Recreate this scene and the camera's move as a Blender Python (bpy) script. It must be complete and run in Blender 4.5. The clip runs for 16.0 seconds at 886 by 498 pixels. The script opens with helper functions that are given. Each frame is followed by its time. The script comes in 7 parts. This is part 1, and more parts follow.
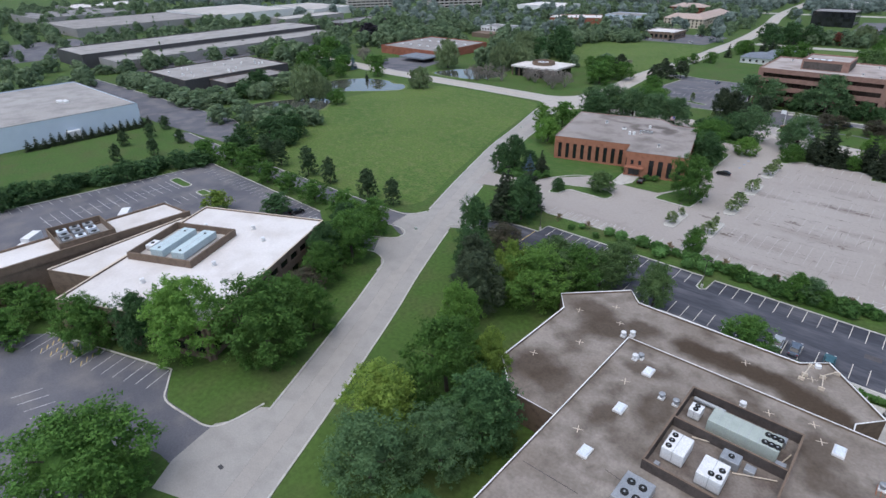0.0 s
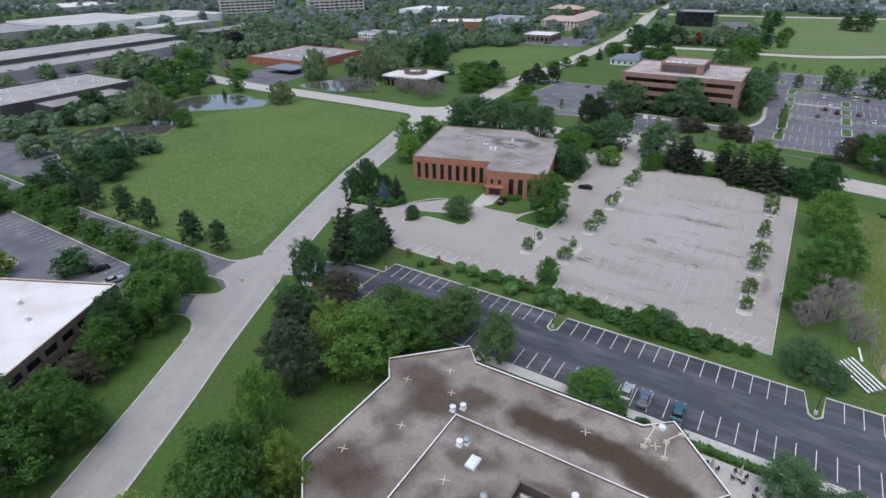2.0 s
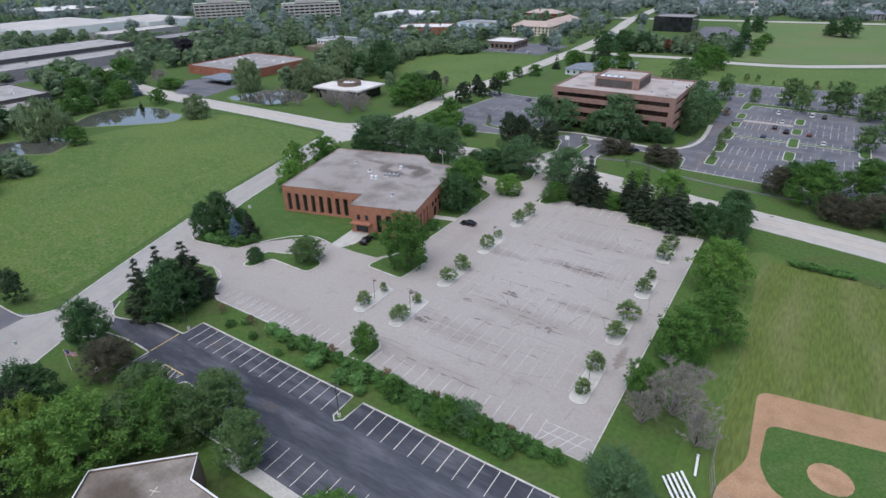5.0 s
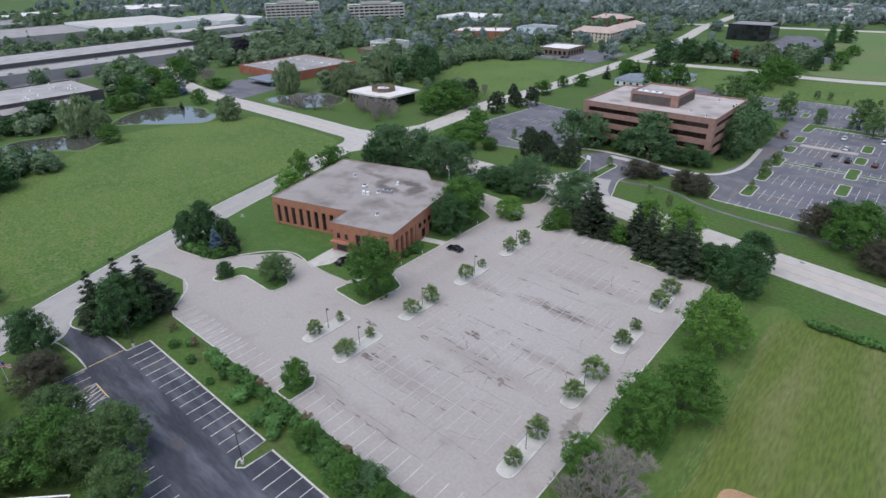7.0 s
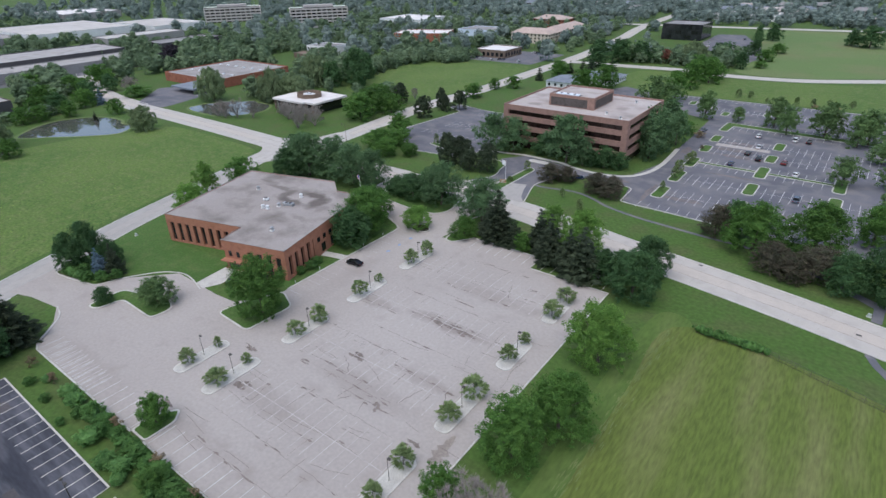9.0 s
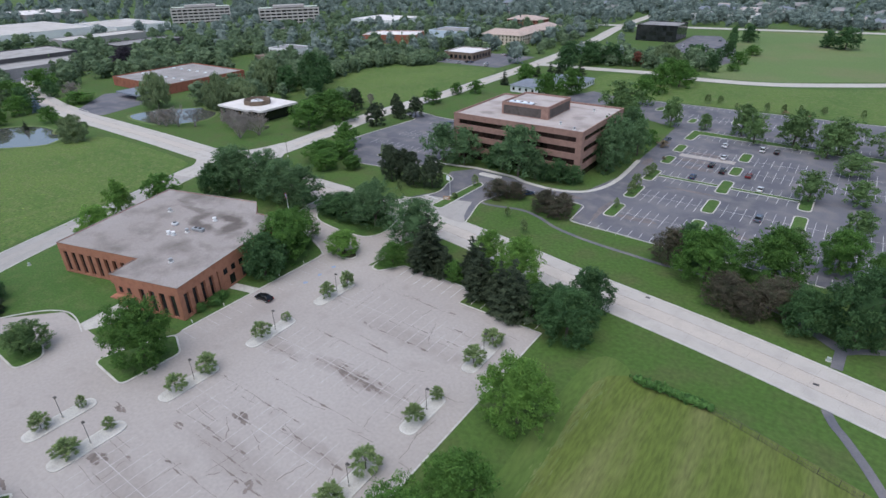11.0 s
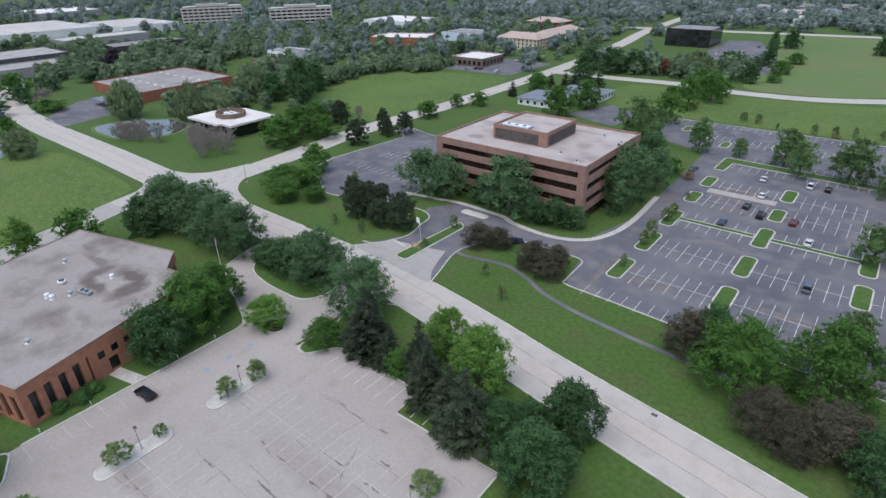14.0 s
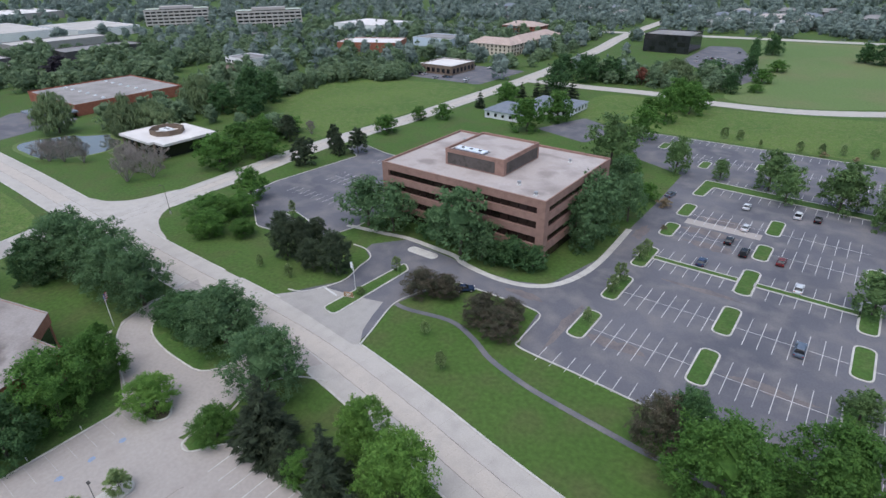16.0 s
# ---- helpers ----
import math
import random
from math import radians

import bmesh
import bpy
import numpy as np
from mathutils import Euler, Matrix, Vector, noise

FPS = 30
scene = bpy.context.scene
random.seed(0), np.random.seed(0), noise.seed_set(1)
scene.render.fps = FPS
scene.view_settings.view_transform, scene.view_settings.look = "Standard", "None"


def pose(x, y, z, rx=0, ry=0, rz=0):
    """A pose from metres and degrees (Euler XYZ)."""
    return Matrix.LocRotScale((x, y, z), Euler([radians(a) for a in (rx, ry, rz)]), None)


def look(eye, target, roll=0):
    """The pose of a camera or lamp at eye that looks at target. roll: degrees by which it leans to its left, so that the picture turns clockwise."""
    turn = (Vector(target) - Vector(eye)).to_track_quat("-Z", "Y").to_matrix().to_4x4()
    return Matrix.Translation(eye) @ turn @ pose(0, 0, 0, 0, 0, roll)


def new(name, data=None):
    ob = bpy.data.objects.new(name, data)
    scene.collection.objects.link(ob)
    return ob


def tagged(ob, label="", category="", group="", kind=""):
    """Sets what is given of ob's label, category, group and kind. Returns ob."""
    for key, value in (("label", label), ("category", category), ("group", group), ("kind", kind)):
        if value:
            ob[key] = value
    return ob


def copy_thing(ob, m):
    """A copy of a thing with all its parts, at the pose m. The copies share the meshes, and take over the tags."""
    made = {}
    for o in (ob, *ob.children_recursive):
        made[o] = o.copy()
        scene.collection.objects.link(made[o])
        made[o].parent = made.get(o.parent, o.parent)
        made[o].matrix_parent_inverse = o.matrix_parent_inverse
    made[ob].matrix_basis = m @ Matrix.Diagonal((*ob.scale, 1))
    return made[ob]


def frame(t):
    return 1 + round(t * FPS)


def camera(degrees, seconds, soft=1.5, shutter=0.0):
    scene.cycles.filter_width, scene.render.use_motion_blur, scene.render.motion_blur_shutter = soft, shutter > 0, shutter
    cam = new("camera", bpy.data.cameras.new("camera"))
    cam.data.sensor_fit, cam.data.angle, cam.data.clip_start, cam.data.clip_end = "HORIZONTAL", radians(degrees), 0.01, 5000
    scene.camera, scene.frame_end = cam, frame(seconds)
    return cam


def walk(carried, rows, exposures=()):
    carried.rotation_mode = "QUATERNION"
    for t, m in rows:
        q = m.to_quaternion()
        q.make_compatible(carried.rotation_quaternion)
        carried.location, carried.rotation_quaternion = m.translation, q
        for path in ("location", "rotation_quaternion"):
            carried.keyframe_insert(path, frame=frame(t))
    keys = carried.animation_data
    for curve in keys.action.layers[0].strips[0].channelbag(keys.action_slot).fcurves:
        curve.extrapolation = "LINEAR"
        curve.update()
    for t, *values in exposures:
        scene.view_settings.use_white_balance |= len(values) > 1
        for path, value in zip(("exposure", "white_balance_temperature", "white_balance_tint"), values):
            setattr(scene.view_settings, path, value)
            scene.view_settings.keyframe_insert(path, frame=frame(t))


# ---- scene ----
cam = camera(76.6, 16.0)
PATH = [
    (0, (3.673, 14.165, 68.473), (2.49, 15.476, 67.534), -1.1),
    (0.5, (3.032, 21.331, 68.472), (1.927, 22.71, 67.535), -1.2),
    (1, (3.364, 27.949, 68.652), (2.321, 29.375, 67.715), -1.2),
    (1.5, (4.733, 35.177, 68.862), (3.749, 36.644, 67.925), -1.2),
    (2, (6.652, 41.913, 68.958), (5.704, 43.404, 68.02), -1.1),
    (2.5, (9.576, 49.118, 69.011), (8.645, 50.62, 68.075), -1.1),
    (3, (12.927, 55.945, 69.117), (12.005, 57.453, 68.18), -1.2),
    (3.5, (17.31, 63.518, 69.186), (16.389, 65.025, 68.249), -1.2),
    (4, (21.83, 70.531, 69.096), (20.892, 72.028, 68.159), -1.3),
    (6.5, (38.333, 102.828, 70.411), (37.229, 104.213, 69.482), -1.1),
    (7, (40.759, 107.533, 70.504), (39.589, 108.863, 69.576), -1.2),
    (7.5, (42.976, 111.027, 70.648), (41.785, 112.338, 69.72), -1.2),
    (8, (45.873, 114.832, 70.637), (44.769, 116.218, 69.71), -1.4),
    (8.5, (48.235, 118.171, 70.699), (47.154, 119.575, 69.771), -1.4),
    (9, (50.756, 122.827, 70.643), (49.678, 124.233, 69.716), -1.4),
    (11.5, (53.637, 152.079, 69.663), (52.593, 153.509, 68.733), -1.3),
    (12, (52.262, 158.51, 69.182), (51.212, 159.936, 68.252), -1.2),
    (12.5, (50.661, 164.837, 68.701), (49.602, 166.256, 67.772), -1.2),
    (13, (48.624, 171.18, 68.652), (47.553, 172.589, 67.722), -1.3),
    (13.5, (46.635, 177.421, 68.569), (45.548, 178.818, 67.638), -1.3),
    (14, (44.596, 184.23, 68.352), (43.478, 185.603, 67.422), -1.3),
    (14.5, (43.072, 190.846, 68.174), (41.935, 192.204, 67.245), -1.2),
    (15, (41.471, 197.959, 68.246), (40.33, 199.314, 67.318), -1.1),
    (15.5, (40.149, 204.098, 68.275), (39.001, 205.448, 67.348), -1.1),
    (16, (38.795, 209.201, 68.407), (37.716, 210.606, 67.479), -1.0),
]
walk(cam, [(t, look(eye, target, roll)) for t, eye, target, roll in PATH], [(0, 0.55), (2.5, 0.58), (6.5, 0.63), (16, 0.62)])

# ---- sky, sun, exposure ----
world = bpy.data.worlds.new("overcast_sky")
scene.world = world
world.use_nodes = True
wn = world.node_tree
sky = wn.nodes.new("ShaderNodeTexSky")
sky.sky_type = "NISHITA"
sky.sun_disc = False
sky.sun_elevation, sky.sun_rotation = radians(66), radians(150)
sky.air_density, sky.dust_density, sky.ozone_density = 1.0, 2.0, 1.0
cloud = wn.nodes.new("ShaderNodeHueSaturation")
cloud.inputs["Saturation"].default_value = 0.95
wn.links.new(sky.outputs["Color"], cloud.inputs["Color"])
wn.links.new(cloud.outputs["Color"], wn.nodes["Background"].inputs["Color"])
wn.nodes["Background"].inputs["Strength"].default_value = 0.145
sun_data = bpy.data.lights.new("sun", "SUN")
sun_data.energy, sun_data.angle, sun_data.color = 1.28, radians(70), (0.9, 0.938, 1.0)
sun = new("sun", sun_data)
sun.rotation_euler = (radians(24), 0, radians(-30))


# ---- materials ----
def mat(name, colours, rough=0.9, scales=(0.02, 0.3, 4.0), bump=0.0, metal=0.0, vary=0.0, spec=0.3, stretch=(1, 1, 1), island=0.0, grit=0.2, marks=(), stain=(0.47, 0.85)):
    """Colours mixed by noise at two scales, a fine grain, a bump, and a change from object to object or piece to piece."""
    m = bpy.data.materials.new(name)
    m.use_nodes = True
    nt = m.node_tree
    nd, ln = nt.nodes, nt.links
    bsdf = nd["Principled BSDF"]
    bsdf.inputs["Roughness"].default_value, bsdf.inputs["Metallic"].default_value = rough, metal
    bsdf.inputs["Specular IOR Level"].default_value = spec
    geo = nd.new("ShaderNodeNewGeometry")
    place = nd.new("ShaderNodeMapping")
    place.inputs["Scale"].default_value = stretch
    ln.new(geo.outputs["Position"], place.inputs["Vector"])

    def noise_at(s, detail=4.0):
        n = nd.new("ShaderNodeTexNoise")
        n.inputs["Scale"].default_value, n.inputs["Detail"].default_value = s, detail
        ln.new(place.outputs["Vector"], n.inputs["Vector"])
        return n

    def blend(fac, a, b, mode="MIX"):
        x = nd.new("ShaderNodeMix")
        x.data_type, x.blend_type = "RGBA", mode
        for value, socket in ((fac, x.inputs[0]), (a, x.inputs[6]), (b, x.inputs[7])):
            if hasattr(value, "links"):
                ln.new(value, socket)
            else:
                socket.default_value = value
        return x.outputs[2]

    def steep(socket, lo=0.35, hi=0.65):
        r = nd.new("ShaderNodeMapRange")
        r.inputs[1].default_value, r.inputs[2].default_value = lo, hi
        ln.new(socket, r.inputs[0])
        return r.outputs[0]

    cols = [(*c, 1) for c in colours]
    while len(cols) < 3:
        cols.append(cols[-1])
    big, mid, fine = noise_at(scales[0]), noise_at(scales[1]), noise_at(scales[2], 6.0)
    c = blend(steep(big.outputs[0]), cols[0], cols[1])
    c = blend(steep(mid.outputs[0], 0.45, 0.7) if not marks else steep(mid.outputs[0], *stain), c, cols[2])
    for cx, cy, a, b, tone in marks:
        warp = blend(0.86, noise_at(0.32, 5.0).outputs["Color"], (0.5, 0.5, 0.5, 1))
        at = nd.new("ShaderNodeVectorMath")
        at.operation = "MULTIPLY_ADD"
        at.inputs[1].default_value, at.inputs[2].default_value = (26, 26, 0), (-13 - cx, -13 - cy, 0)
        ln.new(warp, at.inputs[0])
        off = nd.new("ShaderNodeVectorMath")
        off.operation = "ADD"
        ln.new(geo.outputs["Position"], off.inputs[0])
        ln.new(at.outputs[0], off.inputs[1])
        size = nd.new("ShaderNodeVectorMath")
        size.operation = "MULTIPLY"
        size.inputs[1].default_value = (1 / a, 1 / b, 0)
        ln.new(off.outputs[0], size.inputs[0])
        far = nd.new("ShaderNodeVectorMath")
        far.operation = "LENGTH"
        ln.new(size.outputs[0], far.inputs[0])
        edge = nd.new("ShaderNodeMapRange")
        edge.inputs[1].default_value, edge.inputs[2].default_value, edge.inputs[3].default_value, edge.inputs[4].default_value = 0.55, 1.25, tone, 0.0
        ln.new(far.outputs["Value"], edge.inputs[0])
        c = blend(edge.outputs[0], c, cols[2])
    grain = nd.new("ShaderNodeMapRange")
    grain.inputs[1].default_value, grain.inputs[2].default_value = 0.25, 0.75
    grain.inputs[3].default_value, grain.inputs[4].default_value = 1 - grit, 1 + grit
    ln.new(fine.outputs[0], grain.inputs[0])
    c = blend(1.0, c, grain.outputs[0], "MULTIPLY")
    if vary or island:
        info = nd.new("ShaderNodeObjectInfo")
        src = geo.outputs["Random Per Island"] if island else info.outputs["Random"]
        r = nd.new("ShaderNodeMapRange")
        k = vary or island
        r.inputs[3].default_value, r.inputs[4].default_value = 1 - k, 1 + k
        ln.new(src, r.inputs[0])
        c = blend(1.0, c, r.outputs[0], "MULTIPLY")
        if vary and island:
            r2 = nd.new("ShaderNodeMapRange")
            r2.inputs[3].default_value, r2.inputs[4].default_value = 1 - vary, 1 + vary
            ln.new(info.outputs["Random"], r2.inputs[0])
            c = blend(1.0, c, r2.outputs[0], "MULTIPLY")
    ln.new(c, bsdf.inputs["Base Color"])
    if bump:
        b = nd.new("ShaderNodeBump")
        b.inputs["Strength"].default_value, b.inputs["Distance"].default_value = bump, 0.3 / scales[2]
        ln.new(fine.outputs[0], b.inputs["Height"])
        ln.new(b.outputs[0], bsdf.inputs["Normal"])
    return m


M = {}
M["grass"] = mat("grass", [(0.05, 0.1, 0.018), (0.062, 0.11, 0.023), (0.07, 0.094, 0.028)], 0.95, (0.04, 0.12, 1.1), 0.6, grit=0.26)
M["meadow"] = mat("meadow_grass", [(0.064, 0.118, 0.022), (0.092, 0.143, 0.03), (0.112, 0.142, 0.045)], 0.95, (0.03, 0.3, 1.2), 0.8, grit=0.42)
M["dry_grass"] = mat("dry_grass", [(0.095, 0.148, 0.045), (0.11, 0.162, 0.052), (0.138, 0.148, 0.064)], 0.95, (0.012, 0.02, 0.8), 0.5)
M["lawn"] = mat("mown_lawn", [(0.046, 0.1, 0.019), (0.058, 0.112, 0.023), (0.076, 0.116, 0.032)], 0.95, (0.05, 0.3, 2.0), 0.5, grit=0.28)
M["ball_grass"] = mat("ball_field_grass", [(0.08, 0.113, 0.021), (0.097, 0.124, 0.026), (0.128, 0.14, 0.048)], 0.95, (0.03, 0.2, 2.2), 0.6, stretch=(1, 0.16, 1), grit=0.3)
M["verge_grass"] = mat("verge_grass", [(0.062, 0.112, 0.022), (0.074, 0.12, 0.025), (0.09, 0.13, 0.034)], 0.95, (0.06, 0.2, 1.5), 0.4, stretch=(1, 0.3, 1))
M["straw"] = mat("dry_clippings", [(0.115, 0.15, 0.05), (0.135, 0.162, 0.06), (0.095, 0.14, 0.04)], 0.95, (0.2, 0.8, 4.0))
M["concrete_road"] = mat("concrete_road", [(0.405, 0.372, 0.335), (0.435, 0.402, 0.365), (0.37, 0.342, 0.31)], 0.9, (0.04, 0.3, 4.0), 0.1, grit=0.07)
M["joint"] = mat("road_joint", [(0.2, 0.18, 0.16), (0.27, 0.245, 0.22), (0.15, 0.13, 0.115)], 0.9, (0.1, 0.5, 4.0))
M["grey_road"] = mat("grey_concrete_road", [(0.318, 0.298, 0.275), (0.345, 0.325, 0.3), (0.29, 0.272, 0.25)], 0.9, (0.04, 0.3, 4.0), 0.1, grit=0.09)
M["grey_wear"] = mat("grey_worn_concrete", [(0.335, 0.308, 0.28), (0.355, 0.328, 0.3), (0.31, 0.288, 0.262)], 0.9, (0.06, 0.4, 4.0), 0.1, grit=0.08)
M["fine_joint"] = mat("hairline_road_joint", [(0.26, 0.24, 0.22), (0.3, 0.28, 0.255)], 0.9, (0.1, 0.5, 4.0))
M["road_wear"] = mat("warm_worn_concrete", [(0.435, 0.385, 0.335), (0.45, 0.402, 0.352), (0.40, 0.36, 0.32)], 0.9, (0.06, 0.4, 4.0), 0.1, grit=0.08)
M["tan_lot"] = mat("worn_pale_asphalt", [(0.322, 0.288, 0.262), (0.352, 0.318, 0.291), (0.2, 0.168, 0.148)], 0.95, (0.035, 0.2, 1.6), 0.05, grit=0.09, stain=(0.58, 1.15), marks=[
    (-9, 202, 11, 1.8, 0.5), (-10, 177, 14, 3, 0.32), (-2, 185.4, 7, 1.6, 0.35), (-22, 164.5, 10, 3, 0.32), (-8, 217, 13, 2.6, 0.3), (-24, 152.5, 14, 2.2, 0.25), (-60, 151, 14, 2, 0.2), (-27, 200, 6, 1.5, 0.35), (-42, 205, 3, 16, 0.16)])
M["dark_asphalt"] = mat("dark_asphalt", [(0.04, 0.042, 0.053), (0.068, 0.07, 0.084), (0.108, 0.108, 0.122)], 0.9, (0.06, 0.4, 2.4), 0.15, stretch=(0.2, 1, 1), grit=0.2)
M["grey_asphalt"] = mat("grey_asphalt", [(0.092, 0.093, 0.108), (0.135, 0.132, 0.146), (0.17, 0.158, 0.16)], 0.92, (0.045, 0.16, 3.0), 0.15, grit=0.12)
M["patch"] = mat("crack_sealer", [(0.13, 0.106, 0.092), (0.2, 0.166, 0.148)], 0.85, (0.3, 0.8, 4.0))
M["ghost_line"] = mat("nearly_worn_off_paint", [(0.395, 0.36, 0.337), (0.43, 0.4, 0.38), (0.33, 0.3, 0.28)], 0.9, (0.1, 0.5, 6.0))
M["kerb"] = mat("concrete_kerb", [(0.46, 0.44, 0.40), (0.52, 0.50, 0.46), (0.36, 0.34, 0.31)], 0.9, (0.1, 0.5, 5.0))
M["walk"] = mat("concrete_pavement", [(0.42, 0.40, 0.36), (0.47, 0.45, 0.41), (0.37, 0.35, 0.32)], 0.9, (0.1, 0.5, 5.0))
M["white_line"] = mat("white_paint", [(0.5, 0.49, 0.47), (0.56, 0.55, 0.53), (0.3, 0.3, 0.3)], 0.8, (0.3, 0.7, 8.0))
M["cream_line"] = mat("cream_paint", [(0.62, 0.58, 0.5), (0.68, 0.64, 0.57), (0.45, 0.42, 0.37)], 0.8, (0.3, 1.2, 8.0))
M["faint_line"] = mat("faded_white_paint", [(0.48, 0.46, 0.44), (0.52, 0.5, 0.48), (0.37, 0.345, 0.325)], 0.9, (0.1, 0.5, 6.0))
M["yellow_line"] = mat("yellow_paint", [(0.5, 0.36, 0.12), (0.55, 0.42, 0.18)], 0.8, (0.3, 1.2, 8.0))
M["soil"] = mat("infield_soil", [(0.33, 0.20, 0.115), (0.38, 0.235, 0.14), (0.29, 0.175, 0.1)], 0.95, (0.08, 0.4, 4.0))
M["mulch"] = mat("bark_mulch", [(0.055, 0.042, 0.03), (0.075, 0.06, 0.04), (0.04, 0.05, 0.02)], 0.95, (0.3, 1.0, 6.0), 0.5)
M["water"] = mat("pond_water", [(0.06, 0.06, 0.05), (0.085, 0.085, 0.075)], 0.02, (0.02, 0.1, 1.0), 0.0, spec=0.9, grit=0.03)
M["bark"] = mat("bark", [(0.06, 0.05, 0.04), (0.09, 0.075, 0.06)], 0.95, (1.0, 3.0, 12.0), 0.5)
M["twig"] = mat("bare_twigs", [(0.2, 0.178, 0.16), (0.26, 0.232, 0.21)], 0.95, (0.5, 2.0, 9.0))


def see_through(m, share=0.3):
    """Thin leaves: part of the light passes through them."""
    nd, ln = m.node_tree.nodes, m.node_tree.links
    bsdf = nd["Principled BSDF"]
    back = nd.new("ShaderNodeBsdfTranslucent")
    ln.new(bsdf.inputs["Base Color"].links[0].from_socket, back.inputs["Color"])
    both = nd.new("ShaderNodeMixShader")
    both.inputs[0].default_value = share
    ln.new(bsdf.outputs[0], both.inputs[1])
    ln.new(back.outputs[0], both.inputs[2])
    ln.new(both.outputs[0], nd["Material Output"].inputs["Surface"])
    return m


def leaf(name, a, b, c, vary=0.16, island=0.4):
    return see_through(mat(name, [a, b, c], 0.75, (0.25, 0.7, 3.0), 0.0, 0.0, vary, 0.25, (1, 1, 1), island))


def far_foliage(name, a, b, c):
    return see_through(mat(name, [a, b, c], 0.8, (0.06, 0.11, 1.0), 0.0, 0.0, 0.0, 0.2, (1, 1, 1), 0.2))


M["maple"] = leaf("maple_leaves", (0.0709, 0.1625, 0.0306), (0.0945, 0.1934, 0.0388), (0.0536, 0.1234, 0.0250))
M["bright"] = leaf("bright_leaves", (0.13, 0.2574, 0.0481), (0.1586, 0.2925, 0.0598), (0.0975, 0.2054, 0.039))
M["yellow"] = leaf("yellow_green_leaves", (0.1664, 0.2535, 0.0442), (0.2015, 0.286, 0.0546), (0.1235, 0.208, 0.039))
M["locust"] = leaf("locust_leaves", (0.0877, 0.1633, 0.0696), (0.1103, 0.1905, 0.0816), (0.0665, 0.1286, 0.0544))
M["dark"] = leaf("dark_leaves", (0.0559, 0.1211, 0.0435), (0.0730, 0.1459, 0.0513), (0.0404, 0.0931, 0.0342))
M["spruce"] = leaf("spruce_needles", (0.046, 0.066, 0.036), (0.06, 0.08, 0.044), (0.036, 0.05, 0.029))
M["blue"] = leaf("blue_spruce_needles", (0.1184, 0.1851, 0.2334), (0.146, 0.2185, 0.2714), (0.0926, 0.146, 0.1863))
M["willow"] = leaf("willow_leaves", (0.1595, 0.2145, 0.1045), (0.1815, 0.2365, 0.1155), (0.121, 0.176, 0.0825))
M["red"] = leaf("brownish_leaves", (0.0783, 0.0716, 0.0486), (0.1013, 0.0851, 0.058), (0.0635, 0.0743, 0.0405))
M["purple"] = leaf("dark_purple_leaves", (0.0345, 0.0299, 0.0391), (0.0437, 0.0368, 0.0483), (0.0287, 0.0253, 0.0322))
M["rust"] = leaf("rust_red_leaves", (0.1851, 0.0661, 0.0466), (0.2254, 0.0859, 0.0544), (0.1323, 0.0661, 0.0466))
M["shrub"] = leaf("shrub_leaves", (0.0743, 0.1663, 0.0401), (0.0950, 0.1960, 0.0505), (0.0535, 0.1263, 0.0327))
M["pine"] = leaf("pine_needles", (0.0567, 0.081, 0.0432), (0.0729, 0.0985, 0.054), (0.0432, 0.0635, 0.0351))
M["ball"] = leaf("clipped_shrub_leaves", (0.1148, 0.2396, 0.0675), (0.1435, 0.2785, 0.0810), (0.0877, 0.1941, 0.0540))
M["lot_leaf"] = leaf("feathery_lot_tree_leaves", (0.1053, 0.1782, 0.0621), (0.1296, 0.2052, 0.0743), (0.081, 0.1458, 0.0486))
# Leaf colour lightened to carry the haze over the mid-distance woods.
M["far_leaf"] = far_foliage("haze_paled_woodland_leaves", (0.1254, 0.1882, 0.0986), (0.1680, 0.2296, 0.1254), (0.0952, 0.1434, 0.0840))
# Distance haze is put into this leaf colour: paler and bluer than near leaves.
M["hazy_leaf"] = far_foliage("haze_tinted_woodland_leaves", (0.1696, 0.2173, 0.1908), (0.2014, 0.2491, 0.2173), (0.1378, 0.1823, 0.1611))
M["roof_brown"] = mat("stained_gravel_roof", [(0.195, 0.164, 0.138), (0.285, 0.25, 0.218), (0.058, 0.04, 0.026)], 0.95, (0.1, 0.22, 2.5), 0.2, grit=0.16, marks=[
    (-16.7, 102.5, 4, 3.2, 0.95), (-12.3, 102.0, 5, 3, 0.95), (-7.2, 102.7, 5, 2.6, 0.95), (-2.0, 102.2, 5, 3, 0.95), (2.2, 101.0, 4.5, 3, 0.95), (5.5, 98.8, 4, 3, 0.95),
    (-36.5, 102.5, 5, 3.2, 0.75), (-31.5, 98.5, 6, 4, 0.85), (-26, 102.5, 4, 2.6, 0.8), (-35, 92, 3, 3, 0.4), (-36, 80.5, 5, 4.5, 0.8), (-31, 80, 3, 5, 0.7), (-12.5, 103, 4, 1.8, 0.7), (-6, 102.4, 6, 1.6, 0.75), (3.5, 100, 4, 1.8, 0.5),
    (-20.5, 90, 4, 2, 0.7), (-15, 82.5, 3, 6, 0.7), (-20.5, 76.8, 2.6, 2.6, 0.7), (-14.5, 73, 3.5, 3, 0.5), (-9, 91, 4, 1.2, 0.6), (5, 88.5, 3, 4, 0.7), (7, 84, 4, 3, 0.6), (-19, 62, 4, 2, 0.3)])
M["roof_white"] = mat("white_membrane_roof", [(0.62, 0.58, 0.55), (0.68, 0.645, 0.62), (0.54, 0.495, 0.46)], 0.7, (0.05, 0.12, 2.0), grit=0.06)
